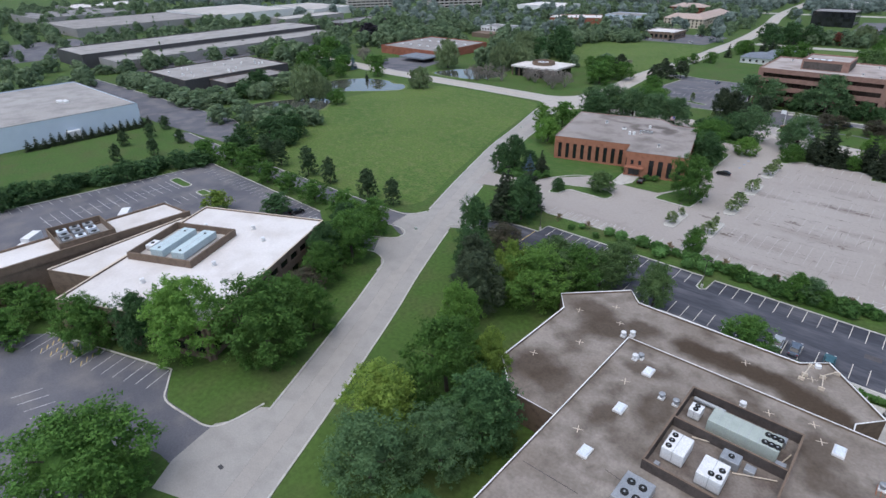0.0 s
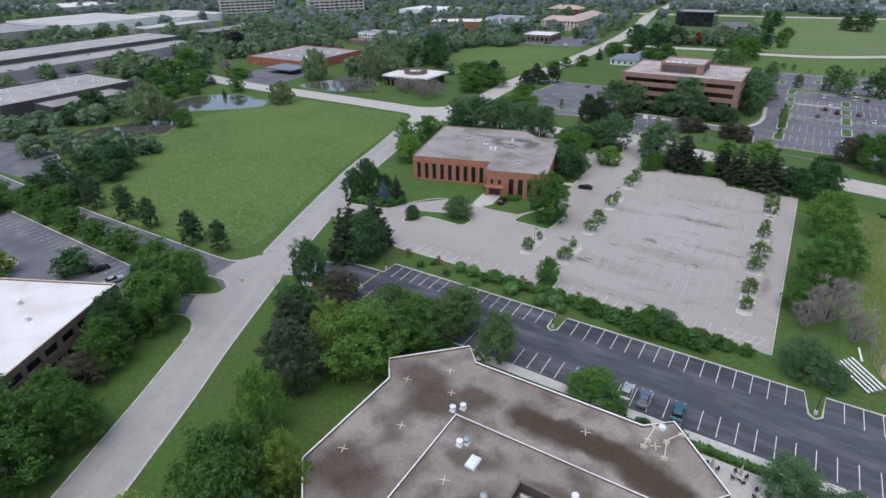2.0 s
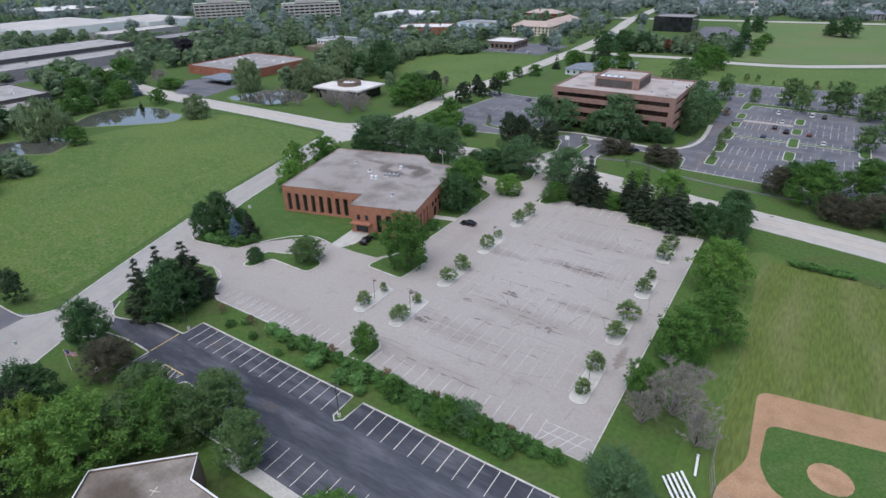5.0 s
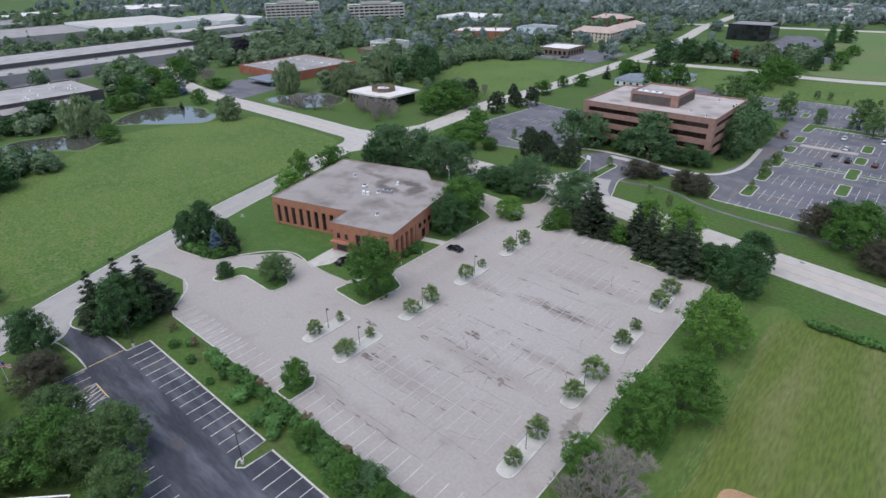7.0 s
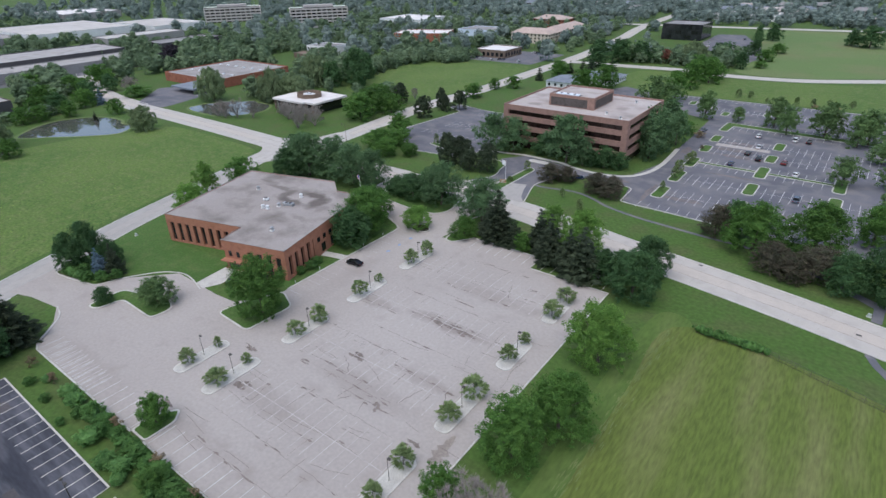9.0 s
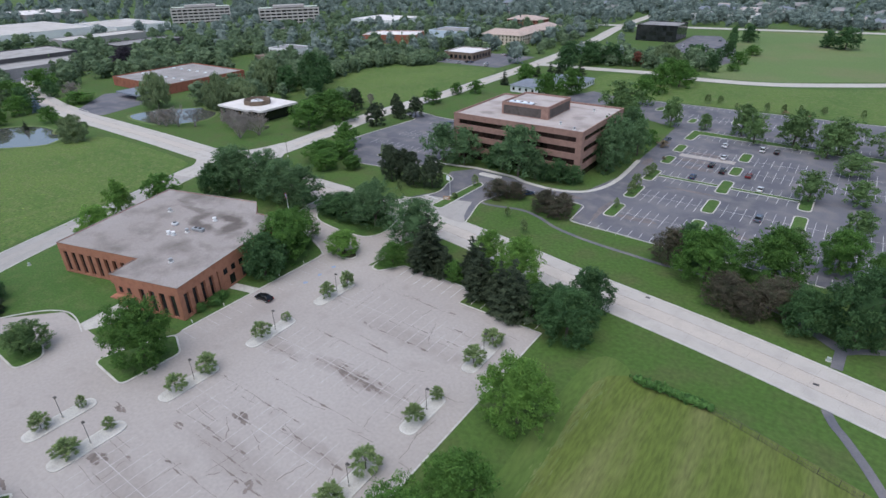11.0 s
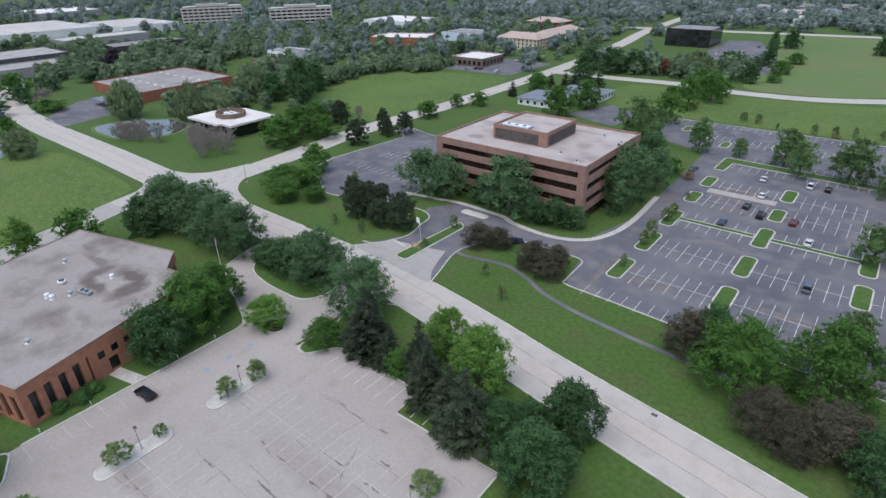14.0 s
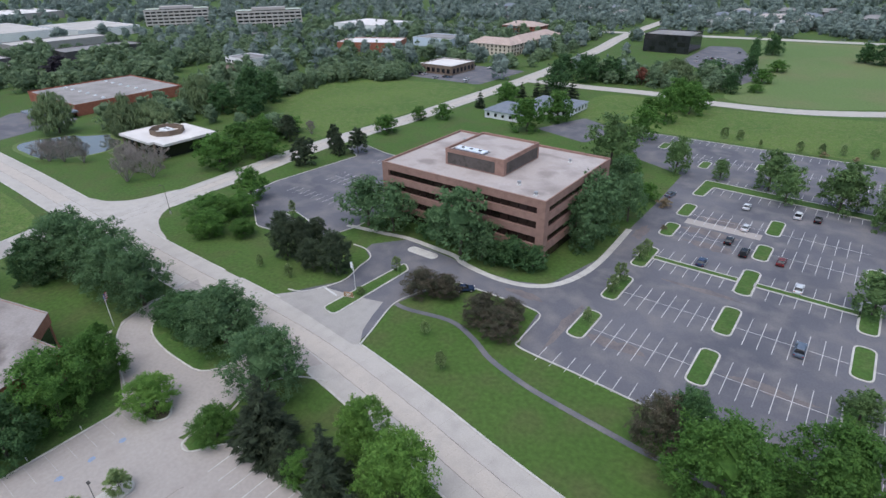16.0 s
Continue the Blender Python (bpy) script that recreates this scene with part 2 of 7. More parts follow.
M["roof_pale"] = mat("dusty_pale_roof", [(0.43, 0.40, 0.37), (0.48, 0.45, 0.42), (0.38, 0.35, 0.32)], 0.9, (0.03, 0.08, 1.0), grit=0.06)
M["roof_dusty"] = mat("dusty_brown_grey_roof", [(0.315, 0.295, 0.278), (0.36, 0.338, 0.32), (0.25, 0.235, 0.222)], 0.9, (0.04, 0.12, 1.0), grit=0.1)
M["roof_grey"] = mat("grey_gravel_roof", [(0.27, 0.25, 0.235), (0.31, 0.29, 0.275), (0.22, 0.2, 0.19)], 0.95, (0.05, 0.12, 2.5), 0.15)
M["roof_orange_block"] = mat("pinkish_worn_gravel_roof", [(0.272, 0.24, 0.22), (0.305, 0.272, 0.252), (0.085, 0.068, 0.058)], 0.95, (0.05, 0.12, 2.5), 0.15, grit=0.12, marks=[
    (-74, 223.5, 6, 2.2, 0.85), (-69, 220, 2.5, 4.5, 0.8), (-77, 216.5, 6, 1.6, 0.75), (-88, 222, 6, 1.2, 0.55), (-95, 223.5, 4, 1, 0.4), (-82, 219.5, 2, 3, 0.6), (-66, 210, 3, 1.2, 0.3)])
M["roof_pink"] = mat("pinkish_gravel_roof", [(0.38, 0.33, 0.305), (0.42, 0.372, 0.348), (0.2, 0.17, 0.155)], 0.95, (0.05, 0.12, 2.5), 0.15, grit=0.1, marks=[
    (-57.5, 328, 3, 2.2, 0.7), (-25, 338, 2.4, 3, 0.6), (-30, 352, 6, 1.2, 0.4), (-22, 325, 4, 1.2, 0.35), (-60, 348, 2, 4, 0.3), (-38, 341, 3, 1.4, 0.4)])
M["roof_dim"] = mat("weathered_roof", [(0.22, 0.21, 0.205), (0.26, 0.25, 0.245), (0.17, 0.16, 0.155)], 0.95, (0.03, 0.08, 1.2))
M["flash"] = mat("white_metal_edging", [(0.66, 0.65, 0.63), (0.72, 0.71, 0.7)], 0.5, (0.2, 1.0, 5.0))
M["screen_wall"] = mat("dark_brown_screen_panels", [(0.075, 0.06, 0.055), (0.1, 0.085, 0.078), (0.06, 0.05, 0.046)], 0.8, (0.15, 0.8, 6.0))
# Well floor: a darker brown than the roof around it.
M["well_floor"] = mat("brown_roof_well", [(0.17, 0.14, 0.12), (0.21, 0.18, 0.155), (0.11, 0.085, 0.07)], 0.9, (0.15, 0.4, 3.0))
M["brown_wall"] = mat("brown_masonry", [(0.16, 0.115, 0.085), (0.19, 0.14, 0.105), (0.13, 0.095, 0.07)], 0.9, (0.1, 0.8, 6.0), 0.2)
M["orange_brick"] = mat("orange_brick", [(0.325, 0.142, 0.087), (0.36, 0.163, 0.102), (0.28, 0.12, 0.074)], 0.9, (0.15, 0.8, 7.0), 0.2)
M["office_brick"] = mat("reddish_precast", [(0.27, 0.162, 0.13), (0.31, 0.188, 0.152), (0.23, 0.137, 0.112)], 0.9, (0.1, 0.6, 5.0), 0.15)
M["red_brick"] = mat("red_brick", [(0.27, 0.095, 0.06), (0.31, 0.12, 0.075), (0.22, 0.08, 0.05)], 0.9, (0.1, 0.6, 5.0))
M["blue_wall"] = mat("pale_blue_metal_siding", [(0.5, 0.575, 0.66), (0.53, 0.605, 0.69), (0.48, 0.555, 0.64)], 0.6, (0.05, 0.2, 3.0), grit=0.03)
M["stone_wall"] = mat("greyish_tan_stone", [(0.38, 0.35, 0.33), (0.42, 0.39, 0.37)], 0.85, (0.1, 0.6, 4.0))
M["cream_wall"] = mat("cream_stucco", [(0.55, 0.46, 0.36), (0.6, 0.51, 0.41)], 0.85, (0.1, 0.6, 4.0))
M["white_wall"] = mat("white_wall", [(0.6, 0.6, 0.6), (0.68, 0.68, 0.67)], 0.8, (0.1, 0.6, 4.0))
M["grey_wall"] = mat("grey_concrete_wall", [(0.24, 0.23, 0.225), (0.28, 0.27, 0.265)], 0.9, (0.1, 0.5, 4.0))
M["dark_wall"] = mat("dark_panel_wall", [(0.05, 0.048, 0.05), (0.065, 0.062, 0.065)], 0.6, (0.1, 0.5, 4.0))
M["peach_roof"] = mat("peach_shingle_roof", [(0.40, 0.31, 0.265), (0.44, 0.345, 0.3), (0.36, 0.275, 0.235)], 0.9, (0.1, 0.5, 4.0))
M["slate_roof"] = mat("blue_grey_shingle_roof", [(0.17, 0.19, 0.22), (0.2, 0.22, 0.25), (0.14, 0.16, 0.19)], 0.9, (0.1, 0.5, 4.0))
M["glass"] = mat("dark_window_glass", [(0.012, 0.013, 0.015), (0.02, 0.021, 0.024)], 0.08, (0.1, 0.4, 2.0), vary=0.5, spec=0.5)
M["bronze_glass"] = mat("bronze_window_glass", [(0.02, 0.012, 0.011), (0.03, 0.018, 0.015)], 0.12, (0.1, 0.4, 2.0), vary=0.5, spec=0.5)
M["metal_grey"] = mat("galvanised_metal", [(0.34, 0.35, 0.36), (0.4, 0.41, 0.42)], 0.5, (0.3, 1.0, 6.0), metal=0.6)
M["unit_green"] = mat("green_grey_unit_paint", [(0.33, 0.37, 0.33), (0.38, 0.42, 0.38)], 0.6, (0.3, 1.0, 6.0))
M["unit_teal"] = mat("pale_teal_unit_paint", [(0.42, 0.51, 0.53), (0.47, 0.56, 0.58)], 0.6, (0.3, 1.0, 6.0))
M["unit_white"] = mat("white_unit_paint", [(0.66, 0.66, 0.66), (0.72, 0.72, 0.72)], 0.5, (0.3, 1.0, 6.0))
M["black"] = mat("black_rubber", [(0.012, 0.012, 0.012), (0.02, 0.02, 0.02)], 0.8, (0.5, 2.0, 8.0))
M["skylight"] = mat("frosted_skylight", [(0.62, 0.66, 0.72), (0.68, 0.72, 0.77)], 0.3, (0.3, 1.0, 5.0), spec=0.5)
M["bronze"] = mat("dark_bronze_paint", [(0.05, 0.045, 0.04), (0.065, 0.058, 0.05)], 0.5, (0.3, 1.0, 6.0))


# ---- building blocks ----
def empty(name, label, category, m=None, group="", kind=""):
    ob = new(name)
    ob.matrix_basis = m or Matrix()
    return tagged(ob, label, category, group, kind)


def mesh_of(name, bm, material):
    me = bpy.data.meshes.new(name)
    bmesh.ops.recalc_face_normals(bm, faces=bm.faces)
    bm.to_mesh(me)
    bm.free()
    for one in material if isinstance(material, (list, tuple)) else [material]:
        me.materials.append(one)
    return me


def part(name, bm, material, parent=None, label="", m=None):
    """Links a bmesh, or a mesh that is there already, as one object under a thing or a part."""
    me = mesh_of(name, bm, material) if isinstance(bm, bmesh.types.BMesh) else bm
    ob = new(name, me)
    ob.parent = parent
    if m is not None:
        ob.matrix_basis = m
    return tagged(ob, label)


def structure(name, bm, material, label, category):
    return tagged(part(name, bm, material), label, category, kind="structure")


def box(x0, x1, y0, y1, z0, z1, bm=None, bevel=0.0):
    bm = bm or bmesh.new()
    vs = [bm.verts.new((x, y, z)) for z in (z0, z1) for x, y in ((x0, y0), (x1, y0), (x1, y1), (x0, y1))]
    fs = [bm.faces.new([vs[i] for i in q]) for q in ((3, 2, 1, 0), (4, 5, 6, 7), (0, 1, 5, 4), (1, 2, 6, 5), (2, 3, 7, 6), (3, 0, 4, 7))]
    if bevel:
        es = list({e for f in fs for e in f.edges})
        bmesh.ops.bevel(bm, geom=es, offset=bevel, segments=1, affect="EDGES")
    return bm


def prism(poly, z0, z1, bm=None, bottom=True):
    bm = bm or bmesh.new()
    lo = [bm.verts.new((x, y, z0)) for x, y in poly]
    hi = [bm.verts.new((x, y, z1)) for x, y in poly]
    bm.faces.new(hi)
    if bottom:
        bm.faces.new(lo[::-1])
    n = len(poly)
    for i in range(n):
        bm.faces.new((lo[i], lo[(i + 1) % n], hi[(i + 1) % n], hi[i]))
    return bm


def flat(poly, z, bm=None):
    bm = bm or bmesh.new()
    f = bm.faces.new([bm.verts.new((x, y, z)) for x, y in poly])
    f.normal_update()
    bmesh.ops.triangulate(bm, faces=[f], ngon_method="EAR_CLIP")
    return bm


def rounded(poly, r, n=5):
    """Rounds the corners of a closed outline. r: one radius, or one for each corner."""
    out, k = [], len(poly)
    for i in range(k):
        a, b, c = (Vector(poly[(i + j) % k]) for j in (-1, 0, 1))
        ri = r[i] if isinstance(r, (list, tuple)) else r
        ri = min(ri, 0.49 * (a - b).length, 0.49 * (c - b).length)
        if ri < 0.05:
            out.append(tuple(b))
            continue
        p, q = b + (a - b).normalized() * ri, b + (c - b).normalized() * ri
        for j in range(n + 1):
            t = j / n
            out.append(tuple(p * (1 - t) ** 2 + b * 2 * t * (1 - t) + q * t * t))
    return out


def smooth(points, step=6, closed=False):
    """A Catmull-Rom line through points."""
    ps = [Vector(p) for p in points]
    k = len(ps)
    get = (lambda i: ps[i % k]) if closed else (lambda i: ps[max(0, min(k - 1, i))])
    out = []
    for i in range(k if closed else k - 1):
        a, b, c, d = (get(i + j) for j in (-1, 0, 1, 2))
        for j in range(step):
            t = j / step
            out.append(0.5 * (2 * b + (c - a) * t + (2 * a - 5 * b + 4 * c - d) * t * t + (3 * b - a - 3 * c + d) * t ** 3))
    if not closed:
        out.append(ps[-1])
    return [tuple(p) for p in out]


def offset(line, d, closed=False):
    ps = [Vector(p) for p in line]
    out, k = [], len(ps)
    for i in range(k):
        a = ps[(i - 1) % k] if closed or i else ps[i]
        b = ps[(i + 1) % k] if closed or i < k - 1 else ps[i]
        t = (b - a).normalized()
        out.append(tuple(ps[i] + Vector((-t.y, t.x)) * d))
    return out


def ribbon(line, left, right, z, bm=None):
    bm = bm or bmesh.new()
    a, b = offset(line, left), offset(line, right)
    va, vb = [bm.verts.new((*p, z)) for p in a], [bm.verts.new((*p, z)) for p in b]
    for i in range(len(line) - 1):
        bm.faces.new((va[i], vb[i], vb[i + 1], va[i + 1]))
    return bm


def kerb(line, closed=False, width=0.3, top=0.15, bm=None, z0=0.0):
    """A raised concrete edge along a line."""
    bm = bm or bmesh.new()
    a, b = offset(line, width / 2, closed), offset(line, -width / 2, closed)
    rows = [[bm.verts.new((*p, z)) for p, z in zip(side, [zz] * len(side))] for side, zz in ((a, z0), (a, top), (b, top), (b, z0))]
    k = len(line)
    for i in range(k if closed else k - 1):
        j = (i + 1) % k
        for r in range(3):
            bm.faces.new((rows[r][i], rows[r + 1][i], rows[r + 1][j], rows[r][j]))
    return bm


def tube(points, radii, sides=6, bm=None):
    bm = bm or bmesh.new()
    rings = []
    for i, p in enumerate(points):
        p = Vector(p)
        d = (Vector(points[min(i + 1, len(points) - 1)]) - Vector(points[max(i - 1, 0)])).normalized()
        u = d.orthogonal().normalized()
        v = d.cross(u)
        rings.append([bm.verts.new(p + (u * math.cos(2 * math.pi * s / sides) + v * math.sin(2 * math.pi * s / sides)) * radii[i]) for s in range(sides)])
    for r0, r1 in zip(rings, rings[1:]):
        for s in range(sides):
            bm.faces.new((r0[s], r0[(s + 1) % sides], r1[(s + 1) % sides], r1[s]))
    bm.faces.new(rings[-1])
    bm.faces.new(rings[0][::-1])
    return bm


def rod(a, b, r, sides=8, bm=None):
    return tube([a, b], [r, r], sides, bm)


def strokes(segments, width, z, bm=None):
    """Painted lines: each a thin quad from point to point."""
    bm = bm or bmesh.new()
    for (ax, ay), (bx, by) in segments:
        d = Vector((bx - ax, by - ay)).normalized() * width / 2
        n = Vector((-d.y, d.x))
        vs = [bm.verts.new((x, y, z)) for x, y in ((ax + n.x, ay + n.y), (ax - n.x, ay - n.y), (bx - n.x, by - n.y), (bx + n.x, by + n.y))]
        bm.faces.new(vs)
    return bm


# ---- ground, roads, car parks ----
ground = structure("ground", flat([(-1900, -900), (1500, -900), (1500, 2300), (-1900, 2300)], 0.0), M["grass"], "wide green grass ground between roads and trees", "ground")

ROAD_A = smooth([(-37, -8), (-49, 20), (-56, 35), (-62.4, 50), (-68.9, 64.5), (-76, 80), (-83.4, 95), (-95, 121), (-105.2, 146), (-115, 172), (-121.4, 190), (-129, 217), (-138.3, 247), (-143, 267)])
ROAD_B = smooth([(-540, 352), (-450, 318), (-380, 292), (-325, 276), (-270, 270.4), (-230, 269.6), (-192, 269.2), (-158, 268.2), (-125, 267.2), (-90, 266.4), (-65, 266.3), (-45, 265.8), (-29, 264.4), (-10, 261.3), (10, 257.3), (60, 248.4), (120, 232), (200, 200), (300, 150)])
ROAD_C = smooth([(-131, 268), (-132.5, 290), (-135, 325), (-137, 350), (-136, 380), (-134, 406), (-134, 450), (-134.5, 510), (-137, 570), (-146, 660), (-160, 760), (-170, 950)])
ROAD_D = smooth([(-133, 519), (-113, 520), (-95, 520), (-53, 523.5), (-31, 518), (10, 521), (45, 537), (95, 568), (165, 625), (270, 730)])
FAR_ROAD = smooth([(-480, 720), (-290, 752), (-96, 778), (35, 796), (170, 820), (440, 880)])
OPEN = [((-63, 37.5), 10), ((-70, 34), 8), ((-92, 101), 8), ((-100.8, 117), 8), ((-90.8, 126), 7.5), ((-106, 157), 7), ((-144, 268), 13), ((-133, 272), 16), ((-75, 266), 7),
        ((-38, 257), 6), ((-51, 275), 5), ((-37, 271), 6), ((-43, 271.8), 13), ((-262, 277), 8), ((-129, 390), 8), ((-133, 519), 12), ((-24, 496), 1)]


joint_rng = random.Random(12)


def road(name, line, width, label, z=0.03, joints=True, material="concrete_road"):
    ob = structure(name, ribbon(line, width / 2, -width / 2, z), M[material], label, "road")
    if joints:
        part("worn_lane", ribbon(line, width * 0.165, -width * 0.165, z + 0.0035), M["grey_wear" if material == "grey_road" else "road_wear"], ob)
        for d in (-width * 0.165, width * 0.165):
            fine = smooth(offset(line, d), 3)
            seam = [tuple(Vector(p) + Vector((joint_rng.gauss(0, 0.03), joint_rng.gauss(0, 0.03)))) for p in fine]
            part("joint_line", ribbon(seam, 0.05, -0.05, z + 0.012), M["fine_joint" if material == "grey_road" else "joint"], ob)
        bm = bmesh.new()
        length = 0.0
        for a, b in zip(line, line[1:]):
            d = Vector(b) - Vector(a)
            while length < d.length:
                p = Vector(a) + d.normalized() * length
                n = Vector((-d.y, d.x)).normalized() * width / 2
                strokes([(tuple(p - n), tuple(p + n))], 0.025, z + 0.013, bm)
                length += 5.5
            length -= d.length
        part("cross_joint", bm, M["fine_joint"], ob)
    bm = bmesh.new()
    for d in (width / 2 + 0.1, -width / 2 - 0.1):
        fine = smooth(offset(line, d), 3)
        run = []
        for p in fine + [None]:
            if p is None or any((Vector(p) - Vector(c)).length < r for c, r in OPEN):
                if len(run) > 2:
                    kerb(run, width=0.35, top=0.14, bm=bm)
                run = []
            else:
                run.append(p)
    structure("kerb", bm, M["kerb"], "pale concrete kerb along the road edge", "kerb")
    return ob


road("road_1", ROAD_A, 9.8, "pale concrete two-lane road curving past the meadow", material="grey_road")
road("road_2", ROAD_B, 12.0, "wide pale concrete road passing the office blocks", 0.035)
road("road_3", ROAD_C, 10.5, "pale concrete side road running into the distance", 0.032)
road("road_4", ROAD_D, 9.5, "pale concrete road across far fields", 0.034, False)
road("road_5", FAR_ROAD, 12, "distant pale highway in front of houses", 0.034, False)
structure("road_junction", flat(rounded([(-162, 262.2), (-151, 261.6), (-146.4, 257), (-143.2, 246), (-133.6, 248.6), (-131.6, 255), (-127.5, 259.5), (-118, 261.4), (-106, 262), (-106, 273.2), (-114, 275.4), (-120, 278), (-124.4, 281.6), (-127.4, 286), (-128.8, 296), (-139.6, 296), (-141.4, 286), (-143.4, 281), (-148.4, 276.6), (-158, 274.2)], 2), 0.04), M["concrete_road"], "pale concrete road junction", "road")


def sheet(name, poly, material, label, z=0.045, category="car park", r=0.0, edge=False, kerb_top=0.15):
    line = rounded(poly, r) if r else poly
    ob = structure(name, flat(line, z), M[material], label, category)
    if edge:
        structure("kerb", kerb(line, True, top=kerb_top), M["kerb"], "pale concrete kerb round a paved area", "kerb")
    return ob


def kerb_run(line, r=0.0):
    structure("kerb", kerb(line), M["kerb"], "pale concrete kerb beside parking", "kerb")


def island(poly, r, fill="lawn", name="traffic_island", label="kerbed traffic island with grass"):
    """A raised bed: a kerb all round and its filling."""
    line = rounded(poly, r)
    ob = empty(name, label, "traffic island", group="kerbed islands")
    part("kerb", kerb(line, True, width=0.35, top=0.2, z0=0.0), M["kerb"], ob)
    part("bed", flat(line, 0.17), M[fill], ob)
    return ob


def stadium(x, y0, y1, w=3.0):
    return [(x - w / 2, y0), (x + w / 2, y0), (x + w / 2, y1), (x - w / 2, y1)]


def stalls(x0, x1, y0, y1, step=2.74):
    n = round(abs(x1 - x0) / step)
    return [((x0 + (x1 - x0) * i / n, y0), (x0 + (x1 - x0) * i / n, y1)) for i in range(n + 1)]


def lines(segments, material, label, width=0.13, z=0.062):
    structure("parking_line", strokes(segments, width, z), M[material], label, "parking line")


# the large pale car park beside the orange building
sheet("car_park_1", [(-105.5, 151.5), (-98, 154), (-88, 155.5), (-82, 152.5), (-76.5, 147.2), (-74, 146.4), (-35, 146.4), (-31, 146.4), (13.6, 146.4), (13.6, 233.8), (-6.8, 233.8), (-6.8, 240.2),
                    (-28, 240.2), (-31, 237), (-36, 235.5), (-35, 243), (-38, 252), (-31, 262), (-44, 264.5), (-46, 254), (-49, 247.5), (-55.5, 246.8), (-67, 247.5), (-70, 252), (-70.5, 262), (-79.5, 266),
                    (-79.5, 254), (-76.5, 246), (-69, 240.8), (-62, 238.5), (-51, 234), (-49.8, 230), (-49.8, 190), (-55.5, 181), (-62, 180.5), (-79, 181), (-89, 171), (-91.5, 165.6), (-105, 162.8), (-108.5, 163)],
      "tan_lot", "worn pale asphalt car park with cracks and faded stall lines")
kerb_run(smooth([(-109, 164.5), (-104.5, 162.6), (-92, 165.2), (-90, 167.5), (-88.6, 171.4), (-84, 178), (-79, 181.2), (-74, 181.3), (-67.5, 179.6)]))
kerb_run([(-76.5, 147.2), (-74, 146.2), (-35, 146.2)])
kerb_run([(-31, 146.2), (13.8, 146.2), (13.8, 233.9), (-6.9, 233.9), (-6.9, 240.3), (-28, 240.3)])
kerb_run(smooth([(-28, 240.3), (-30, 237.5), (-32, 234.9), (-34.3, 235.2), (-34.9, 238), (-34.4, 244), (-36, 250), (-33, 256), (-27, 259)]))
kerb_run([(-49.9, 233.4), (-49.9, 192)])
kerb_run(smooth([(-50.2, 233.3), (-56, 236.6), (-63, 239), (-69, 241.3), (-75.5, 245.8), (-78, 252.3), (-79.2, 258), (-81, 263.5)]))
kerb_run(smooth([(-88, 155.7), (-84, 154.6), (-81, 152.2), (-76.5, 147.2)]))
island(smooth([(-76, 258.5), (-72, 252), (-68, 248.2), (-61, 246.6), (-54, 246.4), (-48, 247), (-45.4, 251), (-46, 256), (-49, 261.3), (-62, 263.5), (-73, 263)], 3, True), 0.0, "lawn", label="planted island under spreading trees")
island([(-46.6, 234.4), (-42.2, 235.2), (-41.4, 237.2), (-44.4, 239.4), (-47.4, 238)], 1.4, "mulch", label="small round planting island with one tree")
island([(-82.6, 160), (-79.5, 160.6), (-78.5, 166.3), (-65.4, 166), (-65, 171), (-70, 173), (-79, 169.6), (-82.8, 168.5)], 1.8, "lawn", label="angled kerbed island with grass")
island([(-54.8, 176.2), (-43.6, 175.6), (-43, 187.5), (-49.6, 190.5), (-54, 181)], 1.5, "lawn", label="kerbed bed under a broad tree")
island([(-35.2, 146.5), (-31, 146.5), (-31, 152), (-33, 154), (-35.2, 151)], 0.8, "lawn", label="small kerbed bed beside the hedge")
for x, runs in ((-43.4, ((159.3, 170.8),)), (-33.4, ((159, 171), (177.6, 189.1), (196.6, 208.3), (215.2, 226.7))), (7.6, ((157.7, 169.6), (176.8, 188.6), (196.4, 206.8), (215, 225.9)))):
    for y0, y1 in runs:
        island(stadium(x, y0, y1, 2.9), 1.4, "walk", label="narrow concrete island in the pale car park")
lines(stalls(-74, -36, 146.6, 151.6) + stalls(-30, 5, 146.6, 151.6) + stalls(-26, 12, 240, 234.5) + [((5.5 + 1.6 * i, 146.6), (7.5 + 1.6 * i, 151)) for i in range(4)] + [((5, 151), (13, 151)), ((5, 148.8), (13, 148.8))],
      "faint_line", "faded white parking stall lines along the edge of pale asphalt", 0.15)
lot_rows = []
for yc in (165, 183.3, 202.4, 221):
    lot_rows += stalls(-31.5, 5.5, yc - 5.4, yc + 5.4) + [((-31.5, yc), (5.5, yc))]
lines(lot_rows, "ghost_line", "nearly worn off parking stall lines on pale asphalt", 0.13)
rng = random.Random(5)
M["puddle"] = mat("muddy_water", [(0.2, 0.165, 0.135), (0.26, 0.22, 0.185)], 0.3, (0.2, 0.6, 3.0), spec=0.6)


def ragged(x, y, length, wide, turn=0.0):
    """An uneven streak, longer than wide."""
    n = max(5, int(length * 2))
    side = lambda s: [(x + length * (i / n - 0.5), y + s * wide * (0.15 + rng.random()) * math.sin(math.pi * (i + 0.3) / (n + 0.6)) + 0.05 * math.sin(i * 0.6 + x)) for i in range(n + 1)]
    c, e = math.cos(turn), math.sin(turn)
    return [(x + (px - x) * c - (py - y) * e, y + (px - x) * e + (py - y) * c) for px, py in side(1) + side(-1)[::-1]]


